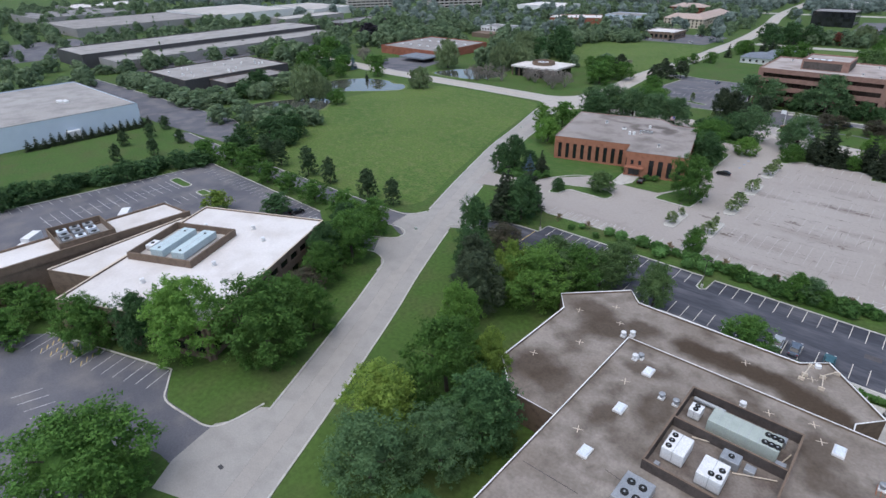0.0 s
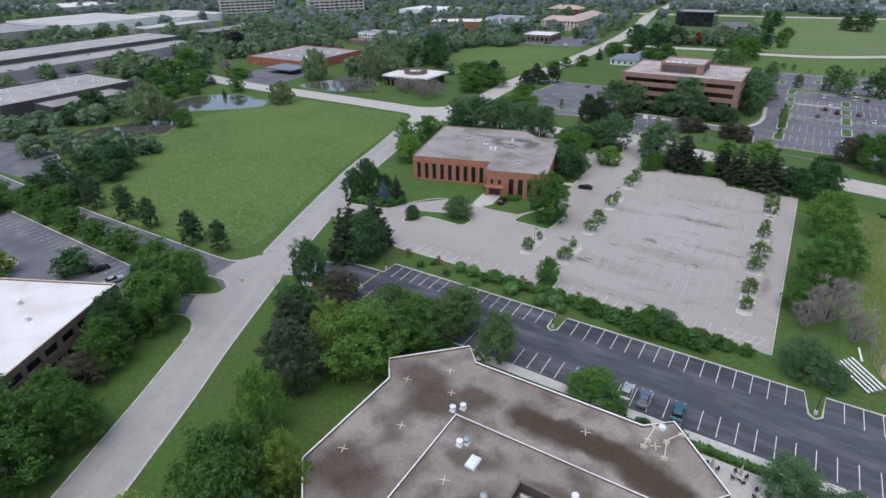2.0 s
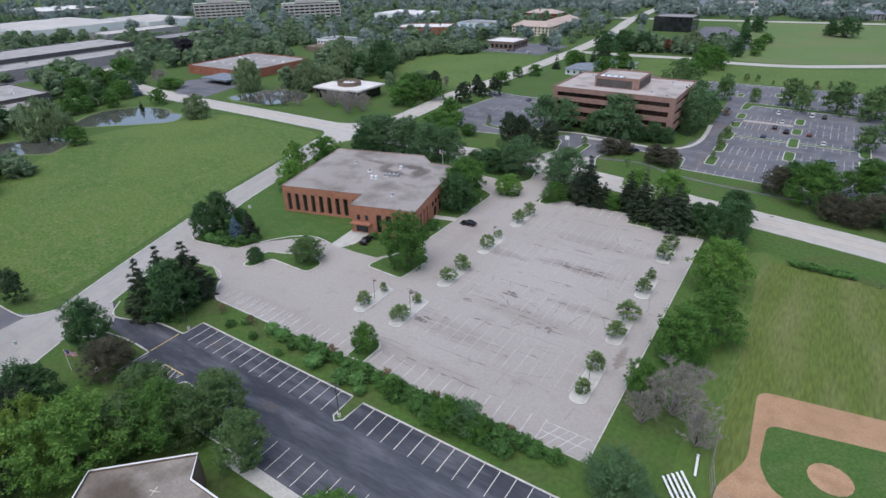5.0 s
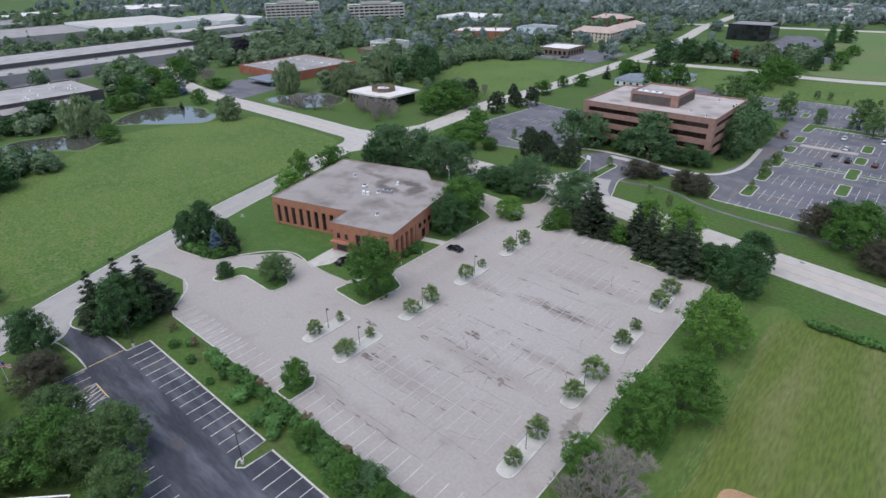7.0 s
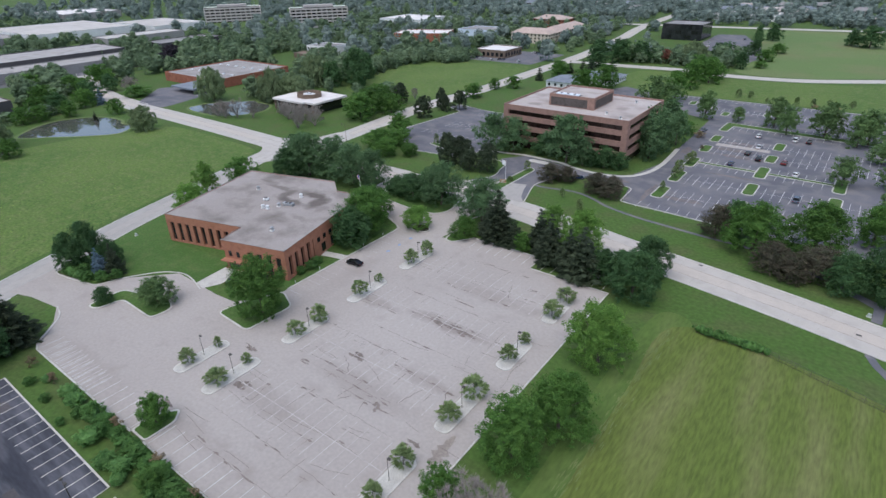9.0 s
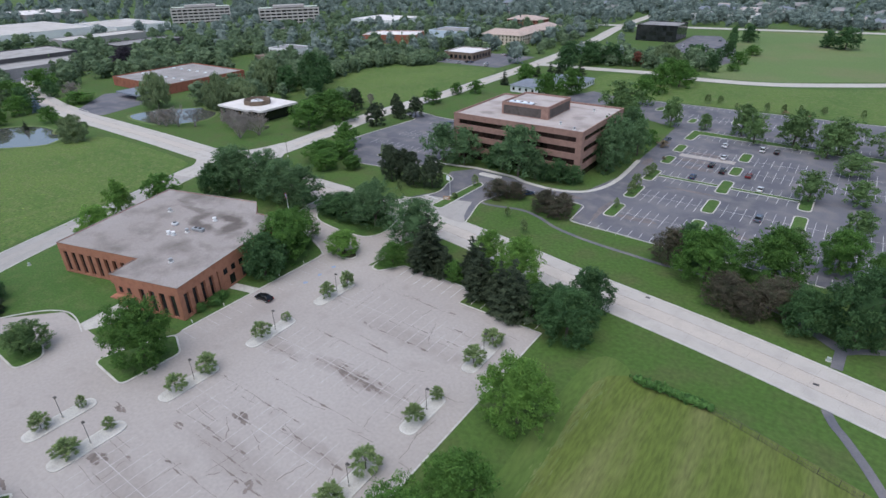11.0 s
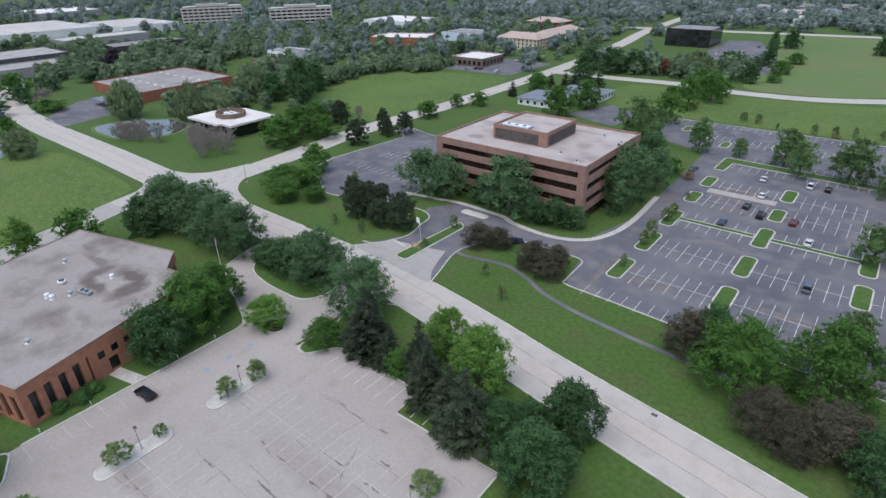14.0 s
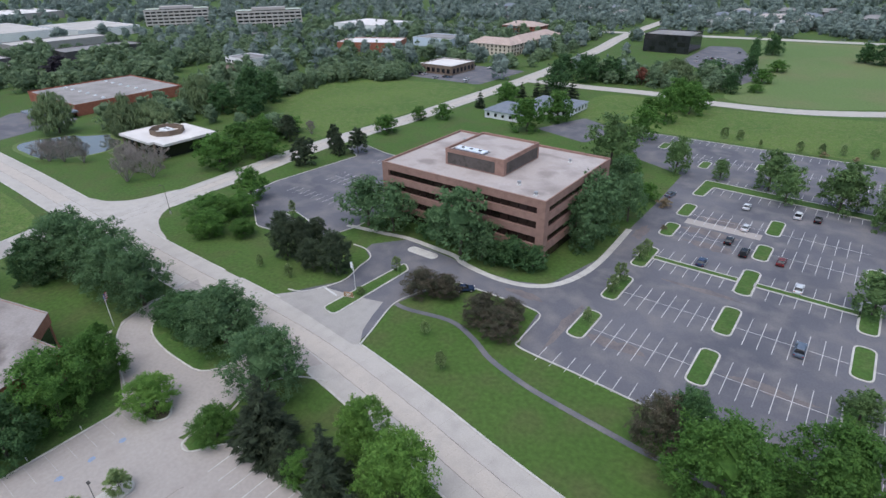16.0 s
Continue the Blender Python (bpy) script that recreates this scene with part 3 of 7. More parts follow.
def jagged(x0, y0, x1, y1, wide, bm, z, sway=0.22):
    """A wandering crack: a thin strip of changing width from point to point."""
    d = Vector((x1 - x0, y1 - y0))
    n = max(3, int(d.length / 0.55))
    side = Vector((-d.y, d.x)).normalized()
    off, rows = 0.0, []
    for i in range(n + 1):
        off = off * 0.8 + rng.gauss(0, sway * 0.5)
        p = Vector((x0, y0)) + d * i / n + side * off
        w = wide * rng.uniform(0.25, 1.0) * (0.35 + 0.65 * math.sin(math.pi * (i + 0.4) / (n + 0.8)))
        rows.append([bm.verts.new((*(p + side * w * e), z)) for e in (0.5, -0.5)])
    for a, b in zip(rows, rows[1:]):
        bm.faces.new((a[0], a[1], b[1], b[0]))


# damp lines along the old joints: y, from x, to x, how strong
JOINTS = [(152.1, -25, -4, 0.7), (157.8, -30, 3, 0.35), (162.6, -27, -8, 0.75), (165.4, -12, 2, 0.8), (167.4, -34, -24, 0.8), (171.0, -22, 2, 0.45), (174.9, -14, -1, 1.0), (176.6, -21, -5, 0.8), (178.4, -29, -9, 1.0),
          (185.4, -10, 4, 1.0), (188.0, -31, -8, 0.5), (193.5, -24, 4, 0.5), (199.6, -31, -22, 0.8), (201.8, -19, -2, 1.3), (203.4, -16, 3, 0.6), (208.5, -28, 0, 0.5), (215.8, -20, -3, 0.9), (220.8, -16, 2, 0.8), (224.6, -4, 4, 1.0), (229.5, -25, -4, 0.5)]
streaks = bmesh.new()
for y, xa, xb, k in JOINTS:
    jagged(xa, y + rng.gauss(0, 0.15), xb, y + rng.gauss(0, 0.15), 0.07 + 0.06 * k, streaks, 0.0512, 0.1)
    x = xa
    while x < xb:
        run = rng.uniform(0.6, 3.0)
        if rng.random() < 0.5 * k + 0.2:
            flat(ragged(x + run / 2, y + rng.gauss(0, 0.22), run, rng.uniform(0.1, 0.3) * (0.6 + 0.6 * k), rng.gauss(0, 0.05)), 0.0518 + 0.0008 * rng.random(), streaks)
        if rng.random() < 0.14 * k:
            up = rng.uniform(1.2, 4.5) * rng.choice((1, -1))
            jagged(x, y, x + rng.gauss(0, 0.5), y + up * 0.7, 0.13, streaks, 0.0526)
        x += run + rng.uniform(0.2, 2.0)
for x0, y0, x1, y1 in ((-14, 182.5, -9, 180.3), (-6.6, 181, -6.6, 185), (-0.9, 183.8, -2.5, 177.5), (-10.7, 174.7, -12, 172.4), (-20, 182, -15, 178.4), (-6, 223, -3, 218), (2.6, 186, 4.6, 181), (-25.4, 167, -24.4, 163)):
    jagged(x0, y0, x1, y1, 0.2, streaks, 0.0522, 0.3)
tagged(part("joint_stain", streaks, M["patch"]), "brownish damp streaks along joints in pale asphalt", "stain", kind="stuff")
for x, y, a, b in ((-17.6, 183.6, 2.6, 1.4), (-10, 202.0, 3.9, 1.2), (-4.2, 201.6, 2.4, 1.0), (-5.1, 174.8, 0.9, 1.3), (-25, 176, 1.3, 0.6), (-29.5, 164.8, 1.6, 1.9), (-38, 172.5, 2.2, 0.8), (-36, 153.2, 2.2, 1.0), (5.5, 172, 1.6, 0.8), (-11, 211, 2.4, 0.5)):
    blot = bmesh.new()
    for q in range(9):
        u = rng.uniform(-0.75, 0.75)
        flat(ragged(x + a * u, y + b * rng.uniform(-0.7, 0.7), a * rng.uniform(0.5, 1.1), b * rng.uniform(0.2, 0.5), rng.gauss(0, 0.12)), 0.0533 + 0.0003 * q, blot)
    structure("stain", blot, M["patch"], "dark damp patch on pale asphalt", "stain")
structure("puddle", flat([(10.6 + 1.2 * math.cos(t * 0.2244) * rng.uniform(0.45, 1.4), 173.5 + 3.6 * math.sin(t * 0.2244) * rng.uniform(0.75, 1.2)) for t in range(28)], 0.0535), M["puddle"], "shallow brown puddle beside a concrete island", "puddle")
lines(stalls(-72, -52, 146.6, 151.2, 1.35), "faint_line", "narrow faded stall lines on pale asphalt", 0.12, 0.064)
cracks = []
for k in range(60):
    x, y = rng.uniform(-34, 12), rng.uniform(150, 232)
    ang = rng.choice((0, 0, 0, math.pi / 2)) + rng.gauss(0, 0.1)
    for s in range(rng.randint(2, 5)):
        x2, y2 = x + math.cos(ang) * rng.uniform(0.6, 2.0), y + math.sin(ang) * rng.uniform(0.6, 2.0)
        cracks.append(((x, y), (x2, y2)))
        x, y, ang = x2, y2, ang + rng.gauss(0, 0.07)
structure("crack", strokes(cracks, 0.07, 0.06), M["patch"], "fine dark cracks across pale asphalt", "crack")

# the dark car park of the near building
sheet("car_park_2", [(-92, 121.5), (-86, 127), (-77, 126.8), (-69.6, 126.7), (-69.4, 120.6), (-56.2, 120.6), (-56.2, 119), (6, 118), (110, 118), (110, 138), (22.8, 138), (22.2, 131.8), (20.4, 131.8), (19.6, 138), (-23.8, 138),
                    (-24.2, 133), (-26, 132.6), (-26.4, 138.4), (-69, 138.6), (-69.2, 134), (-78, 133.3), (-88, 129.8), (-94, 133.5)], "dark_asphalt", "dark sealed asphalt car park with pale stall lines")
kerb_run([(-69.2, 134), (-69, 138.7), (-26.4, 138.5), (-26.2, 133.2), (-25.2, 132.3), (-24.1, 133.2), (-23.8, 138.1), (19.6, 138.1), (20.4, 132.4), (21.4, 131.5), (22.4, 132.4), (22.8, 138.1), (110, 138.1)])
kerb_run(smooth([(-93, 134), (-88, 129.9), (-78, 133.4), (-69.2, 134)]))
kerb_run(smooth([(-91, 120.8), (-86, 125), (-77, 126.6), (-69.7, 126.6)]) + [(-69.5, 120.4), (-56.2, 120.5)])
kerb_run([(-56.2, 118.9), (-35, 118.7), (6, 117.9), (110, 117.9)])
island([(-56.5, 120), (-52.3, 120), (-51.6, 124.8), (-55.8, 125)], 1.0, "mulch", label="small kerbed bed with dry shrubs")
near_rows = stalls(-66.3, -29, 138.4, 133.1) + stalls(-21.1, 17, 138, 132.7) + stalls(25.5, 66, 138, 132.7)
near_rows += stalls(-69, -58, 120.8, 126) + stalls(-49, 60, 119, 124.2)
lines(near_rows, "cream_line", "cream parking stall lines on dark asphalt")
lines([((-70, 133.6), (-69.8, 127)), ((-63.4, 126), (-57.6, 126))], "yellow_line", "faded yellow painted line across the drive", 0.22)
lines([((-63.2 + 1.1 * k, 126), (-63.2 + 1.1 * k + 2.2, 120.8)) for k in range(5)], "cream_line", "pale hatching between reserved stalls", 0.12)
structure("pavement", flat([(-34, 116.4), (110, 115.6), (110, 117.7), (-34, 118.5)], 0.1), M["walk"], "pale concrete footpath beside the parked cars", "pavement")

structure("driveway_apron", flat(rounded([(-93, 119.5), (-97.5, 134.5), (-88, 130), (-84.8, 127.6), (-83.2, 124), (-88.5, 121)], 1.2), 0.051), M["grey_road"], "pale concrete apron of a driveway", "driveway")
# the drives and car park of the white-roofed building
sheet("driveway_1", [(-66.5, 31), (-64, 40), (-70.5, 38.5), (-82.5, 36.8), (-89.7, 41), (-121, 29.5), (-136, 14), (-106, -6), (-60, -14), (-60, 20), (-88, 19.8), (-72.5, 30.5)], "grey_asphalt", "grey asphalt drive and car park beside the road", r=1.5)
structure("driveway_apron", flat([(-58.5, 30), (-66.6, 48), (-68.4, 46.6), (-69.1, 42), (-70.8, 39.5), (-68.8, 31.4), (-66, 27)], 0.05), M["grey_road"], "pale concrete apron of a driveway", "driveway")
kerb_run(smooth([(-68.6, 47.5), (-69.2, 41.8), (-70.9, 38.6), (-76, 37.4), (-82.5, 36.7), (-86, 38.6), (-89.8, 41.2)]))
kerb_run([(-89.8, 41.2), (-121.5, 29.8)])
lines([((-90 - 2.6 * i, 40.9 - 0.93 * i), (-88.2 - 2.6 * i, 35.8 - 0.93 * i)) for i in range(13)] + [((-90 - 2.8 * i, 20 - 0.2 * i), (-88.6 - 2.8 * i, 24.5 - 0.2 * i)) for i in range(6)], "white_line", "white parking stall lines on grey asphalt")
lines([((-107 - 2.6 * i + 0.5 * j, 34.6 - 0.93 * i - 1.2 * j), (-105.6 - 2.6 * i + 0.5 * j, 33.9 - 0.93 * i - 1.2 * j)) for i in range(5) for j in range(4)], "yellow_line", "yellow hatching between reserved stalls", 0.18)
sheet("driveway_2", [(-113, 97.4), (-107.9, 99.8), (-100.2, 103.6), (-95.8, 97.3), (-98.9, 95.8), (-104, 93.4), (-115, 89)], "grey_asphalt", "short asphalt driveway crossing the verge", 0.042)
structure("driveway_apron", flat([(-100.3, 103.8), (-97.7, 105.3), (-96.2, 108), (-97.5, 111.5), (-91.5, 112), (-84, 95), (-85, 88.5), (-88.6, 93.4), (-91.9, 96.4), (-95.7, 97.4)], 0.05), M["grey_road"], "pale concrete apron of a driveway", "driveway")
kerb_run(smooth([(-113, 89.9), (-104, 93.3), (-98.9, 95.7), (-95.7, 97.2), (-91.9, 96.5), (-89.3, 94.8), (-87.5, 91)]))
sheet("driveway_3", [(-96, 108.1), (-102.5, 122.1), (-109.1, 118.4), (-128.6, 118), (-179.8, 117.9), (-242.2, 119.6), (-242, 113.5), (-179.7, 111.5), (-141.3, 110.7), (-104.1, 111.4)], "grey_asphalt", "long narrow asphalt lane along the meadow", 0.042)
structure("driveway_apron", flat([(-93.6, 106.4), (-97, 109.6), (-100.3, 111.3), (-104.2, 112), (-105, 119.8), (-102.4, 124.2), (-98.6, 125.4)], 0.0505), M["grey_road"], "pale concrete apron of a driveway", "driveway")
kerb_run(smooth([(-102, 124.6), (-104.6, 120), (-109.1, 118.6), (-128.6, 118.2), (-179.8, 118), (-239.9, 119.6)]))
kerb_run(smooth([(-113, 97.6), (-107.9, 100), (-97.9, 105.3), (-96.4, 108), (-97.2, 110.4), (-100.3, 111.6), (-105.1, 111)]))
sheet("car_park_3", [(-126.7, 103.9), (-193.6, 105.4), (-197, 78.1), (-203, 41.9), (-212.9, 7.7), (-175.2, 9.3), (-153.3, 29.6), (-149.2, 59), (-138.5, 76.9), (-112.3, 95.2)], "grey_asphalt", "weathered grey asphalt car park behind the white roof")
kerb_run([(-126.7, 104.1), (-193.7, 105.6), (-197.2, 78.1), (-203.2, 41.8), (-212.9, 7.7)])
lines(stalls(-126, -192, 103.6, 98.6) + [((-197 - 0.13 * i * 2.7, 94 - i * 2.7), (-191.6 - 0.13 * i * 2.7, 94 - i * 2.7)) for i in range(25)] + [((-188.8, 85.5 - i * 2.7), (-178.2, 85.5 - i * 2.7)) for i in range(15)] + [((-183.5, 86), (-183.5, 47))] + [((-171.4, 85.5 - i * 2.7), (-166, 85.5 - i * 2.7)) for i in range(10)], "white_line", "white stall lines on weathered asphalt")
for x, y, w in ((-183.5, 88.6, 5.4), (-168.6, 89, 2.6), (-155.3, 88.6, 2.6)):
    island(rounded([(x - w, y - 1.5), (x + w, y - 1.5), (x + w, y + 1.5), (x - w, y + 1.5)], 1.2), 0.0)

# car parks of the brick office block
sheet("car_park_4", [(-3.5, 288.2), (20, 286.8), (43, 286.6), (120, 284), (130, 454), (48.5, 450.4), (-35, 448.4), (-39, 431), (-24, 412), (-6.6, 404), (-5.6, 372), (-5.5, 331), (-10, 312.5), (-17, 309.5), (-30.5, 308.5), (-35.5, 310), (-52, 311.5),
                     (-58, 304), (-57.4, 300.9), (-53, 298), (-50.2, 286), (-55.5, 277.3), (-57, 274.4), (-30.5, 271.6), (-30.6, 273.1), (-33.8, 285.6), (-29, 300.5), (-24, 301), (-14, 301.6), (-6.3, 301.3), (-4.9, 292)],
      "grey_asphalt", "large grey asphalt car park with white stall lines")
kerb_run(smooth([(-58, 275.8), (-54, 277.6), (-50.4, 285.7), (-52, 293), (-53.2, 298.3), (-57.3, 300.9), (-62, 301)]))
kerb_run(smooth([(-29.5, 270.4), (-30.8, 275), (-33.8, 285.6), (-32, 293), (-29, 300.4), (-24, 301.2), (-18, 301.4), (-10, 301.6), (-5.6, 300.6), (-4.9, 296), (-4.6, 290.5), (-3.4, 288.2), (8, 287.6)]) + [(20, 286.8), (43, 286.5), (120, 283.9)])
kerb_run([(130, 454.2), (48.5, 450.6), (-35, 448.6), (-39, 431)])
structure("driveway_apron", flat([(-59, 272.2), (-56, 275.6), (-53.2, 279.2), (-52.4, 281.2), (-41.6, 283), (-36.2, 284.6), (-34.4, 279), (-32.4, 274.2), (-29.5, 270.4), (-31, 269.6), (-45, 271.2)], 0.052), M["grey_road"], "pale concrete apron of the office entrance", "driveway")
lines([((-52.4, 281.4), (-46.6, 280.4))], "white_line", "white stop line across the entrance drive", 0.5, 0.066)
island([(-45.5, 275), (-41.5, 274.6), (-40.8, 299), (-43.8, 301)], 1.4, label="long grass island between the entrance lanes")
island([(-48, 306.6), (-39.3, 306.6), (-39.3, 309.2), (-48, 309.2)], 1.3, "walk", label="oval island in the turning circle")
pave = smooth([(-72, 309.5), (-60, 311.5), (-52, 313), (-40, 312.5), (-35, 312), (-30.5, 310), (-20, 308.9), (-12, 311.2), (-7.4, 318), (-5.6, 330), (-6.4, 352)])
structure("pavement", ribbon(offset(pave, -0.9), 0.85, -0.85, 0.12), M["walk"], "curved pale footpath round the office block", "pavement")
structure("pavement_path", ribbon(smooth([(-40, 290), (-32.3, 285.6), (-20.2, 287.5), (-13, 285.5), (-6.5, 282), (0, 280), (7.3, 278.6), (23.2, 276.9), (40, 275), (66, 262)]), 0.6, -0.6, 0.06), M["grey_asphalt"], "narrow grey path winding over the lawn", "path")
structure("pavement_path", ribbon(smooth([(56, 266.6), (60.5, 264), (64.6, 261.2), (67, 262.6), (72, 265.4), (80, 270)]), 0.9, -0.9, 0.068), M["grey_asphalt"], "narrow grey path winding under the trees", "path")
structure("pavement_path", ribbon([(64.6, 261.6), (64.4, 258), (64.2, 254.4)], 1.0, -1.0, 0.074), M["grey_asphalt"], "short grey path down to the road", "path")
structure("pavement_path", ribbon(smooth([(63.6, 241.2), (65, 238), (66.8, 235.4), (70, 230), (73, 224)]), 0.8, -0.8, 0.06), M["grey_asphalt"], "narrow grey path leaving the road", "path")
for x, runs in ((27, ((297.2, 309), (315.4, 326.9), (333.6, 346.6), (353.1, 362.6), (370, 380.8))), (3.5, ((297.5, 308.5), (314.8, 326.9), (333, 345), (353.8, 363.2), (369.7, 379.7))), (50.6, ((297, 307), (315.6, 327), (332.2, 346), (354, 363.4)))):
    for y0, y1 in runs:
        island(stadium(x, y0, y1, 3.6), 1.5, label="kerbed grass island between parking rows")
island([(5.2, 339), (25, 339), (25, 340.9), (5.2, 340.9)], 0.3, label="long grass strip between parking rows")
island([(28.6, 339), (48.8, 339), (48.8, 340.9), (28.6, 340.9)], 0.3, label="long grass strip between parking rows")
island([(1.2, 388), (4.6, 388), (5.2, 398), (62, 395.6), (110, 393), (110, 397.4), (62, 400), (1.5, 403.4)], 1.2, label="grass strip with trees between car parks")
for x, y in ((14, 427), (24, 427), (-13, 426), (-3, 419), (-22, 434), (40, 429), (56, 429)):
    island(stadium(x, y - 4, y + 4, 3.2), 1.4, label="kerbed grass island between parking rows")
office_rows = stalls(0.9, 24.9, 286.6, 291.6, 3.0) + stalls(27.9, 69.9, 286.4, 291.4, 3.0)
for yc in (302.3, 319.7, 358.2, 372.3):
    for a, b in ((7.6, 23.6), (31.2, 46.9), (54.5, 72.8)):
        office_rows += stalls(a, b, yc - 5.4, yc + 5.4, 2.66) + [((a - 2.4, yc), (b + 2, yc))]
for a, b in ((6, 25), (29, 48.6)):
    office_rows += stalls(a, b, 338.8, 334) + stalls(a, b, 341.1, 346) + stalls(a, b, 397, 392)
office_rows += stalls(8, 70, 402.6, 407.5) + stalls(-14, 70, 420.5, 431) + [((-14, 425.7), (70, 425.7))] + stalls(-28, 46, 448.4, 443.5)
lines(office_rows, "white_line", "white parking stall lines on grey asphalt")
M["patched_asphalt"] = mat("patched_asphalt", [(0.08, 0.073, 0.075), (0.098, 0.09, 0.09)], 0.9, (0.2, 0.6, 3.0))
M["worn_asphalt"] = mat("brown_worn_asphalt", [(0.15, 0.125, 0.12), (0.18, 0.155, 0.148), (0.11, 0.1, 0.105)], 0.9, (0.1, 0.35, 3.0))
for x, y, a, b in ((14, 371.5, 7, 2.4), (12, 362, 8, 2.2), (16, 354, 7, 2.0), (-2, 352, 1.6, 6), (11, 300, 6, 1.6), (38, 303, 7, 1.4), (0.4, 300, 1.2, 8), (-13, 305.5, 5, 1.4), (20, 330.5, 9, 1.0)):
    structure("worn_patch", flat([(x + a * math.cos(t * 0.299) * rng.uniform(0.6, 1.25), y + b * math.sin(t * 0.299) * rng.uniform(0.5, 1.3)) for t in range(21)], 0.0505), M["worn_asphalt"], "brownish worn patch in grey asphalt", "stain")
for x, y, a, b in ((-37, 129, 1.3, 0.8), (-62, 123.6, 2.4, 1.6), (-60, 135.6, 1.6, 0.8), (8, 128.4, 1.4, 0.8)):
    structure("asphalt_patch", flat([(x - a, y - b), (x + a, y - b), (x + a, y + b), (x - a, y + b)], 0.0505), M["patched_asphalt"], "squarish brown repair patch in dark asphalt", "stain")
structure("pavement_strip", flat([(5.4, 365.2), (25, 365.2), (25, 369), (5.4, 369)], 0.06), M["tan_lot"], "pale concrete strip across the car park", "pavement")
sheet("car_park_5", [(-115.4, 302.5), (-107.2, 302.1), (-93.3, 293.1), (-72.5, 296.2), (-69, 309.6), (-73.7, 363.2), (-106.8, 364.1), (-123.4, 368.2), (-126.4, 361.4), (-114.5, 355.7), (-118.3, 319.3)], "grey_asphalt", "grey asphalt car park beside the office block", edge=True, r=2.0)
lines(stalls(-108, -74, 316, 321) + stalls(-105, -74, 330, 340) + [((-105, 335), (-74, 335))] + stalls(-104, -74, 352.6, 357.6), "white_line", "white stall lines beside the office block")
island([(-94, 304), (-84, 301.5), (-83, 304), (-93, 306.6)], 1.0, label="small kerbed island with one thin tree")
sheet("car_park_6", [(-76, 428), (-50, 420), (-44, 445), (-66, 456)], "grey_asphalt", "asphalt yard behind the office block", r=2)

# yards and lots far off
sheet("yard_1", [(-270.2, 118.5), (-209.4, 122.7), (-209.6, 131.9), (-241.6, 143.3), (-404, 140.3), (-403, 115)], "grey_asphalt", "grey truck yard beside the blue warehouse", 0.05)
kerb_run([(-209.6, 132.1), (-241.6, 143.5), (-404, 140.6)])
sheet("yard_2", [(-284, 276), (-258, 276), (-264, 300), (-268, 319), (-300, 319), (-312, 304)], "grey_asphalt", "asphalt forecourt of the red brick building", 0.05, r=4)
sheet("yard_3", [(-218, 492), (-150, 492), (-148, 545), (-218, 545)], "grey_asphalt", "car park round the white-roofed pavilion", 0.05, r=4)
sheet("yard_4", [(-76, 640), (-40, 585), (-26, 560), (-18, 600), (-32, 660), (-56, 724), (-78, 720)], "grey_asphalt", "car park beside the dark glass block", 0.05, r=5)
sheet("yard_5", [(-427, 165), (-405, 165), (-405, 346), (-427, 346)], "grey_asphalt", "truck yard along the long warehouse", 0.05)
sheet("yard_6", [(-640, 130), (-520, 120), (-520, 200), (-640, 205)], "grey_asphalt", "distant car park full of pale rows", 0.05)

# grass of other colour
sheet("meadow", smooth([(-109.1, 125.5), (-118.2, 157.6), (-130.8, 195.8), (-138.8, 225.2), (-146.5, 251), (-157.1, 258.2), (-210.8, 259), (-224, 250.9), (-225.7, 238.5), (-234.2, 224), (-237.7, 197.1), (-223.2, 176.2), (-202.3, 151.3), (-179.8, 122.6), (-141.2, 119.8)], 5, True), "meadow", "bright green open meadow with wild flowers", 0.012, "meadow")
sheet("far_field", smooth([(-143, 366), (-143, 390), (-141, 430), (-142, 470), (-152, 488), (-182, 482), (-206, 474), (-226, 451), (-227, 410), (-210, 368), (-175, 358)], 5, True), "meadow", "sunlit green field behind the side road", 0.012, "field")
sheet("dry_field", smooth([(-26, 560), (-20, 530), (14, 530), (46, 548), (90, 575), (160, 640), (240, 740), (240, 810), (36, 782), (-50, 768), (-36, 690), (-24, 615)], 5, True), "dry_grass", "yellowish open field beyond the road", 0.012, "field")
sheet("far_lawn", smooth([(-74, 462), (-40, 452), (49, 455), (140, 458), (200, 560), (150, 590), (90, 552), (46, 524), (10, 512), (-31, 508), (-55, 512), (-78, 505)], 5, True), "meadow", "flat green verge behind the car park", 0.012, "lawn")
sheet("lawn_1", [(-107, 166), (-92, 166.5), (-89.5, 172.5), (-79.5, 182), (-68, 180.5), (-66, 193), (-98, 190), (-117, 205), (-122, 200)], "lawn", "deep green mown lawn beside the orange building", 0.02, "lawn")
sheet("verge", smooth([(25.5, 150), (25, 180), (24.5, 205), (25.5, 231), (31, 234), (34, 228), (33.5, 205), (34, 180), (33, 152)], 5, True), "verge_grass", "half-long grass verge beside the ball field", 0.008, "verge")
sheet("lawn_2", smooth([(30, 152), (29.6, 180), (29.2, 205), (30, 229), (50, 230), (80, 222), (140, 200), (140, 120), (60, 141), (36, 144)], 5, True), "ball_grass", "mown green ball field with worn streaks", 0.014, "sports field")

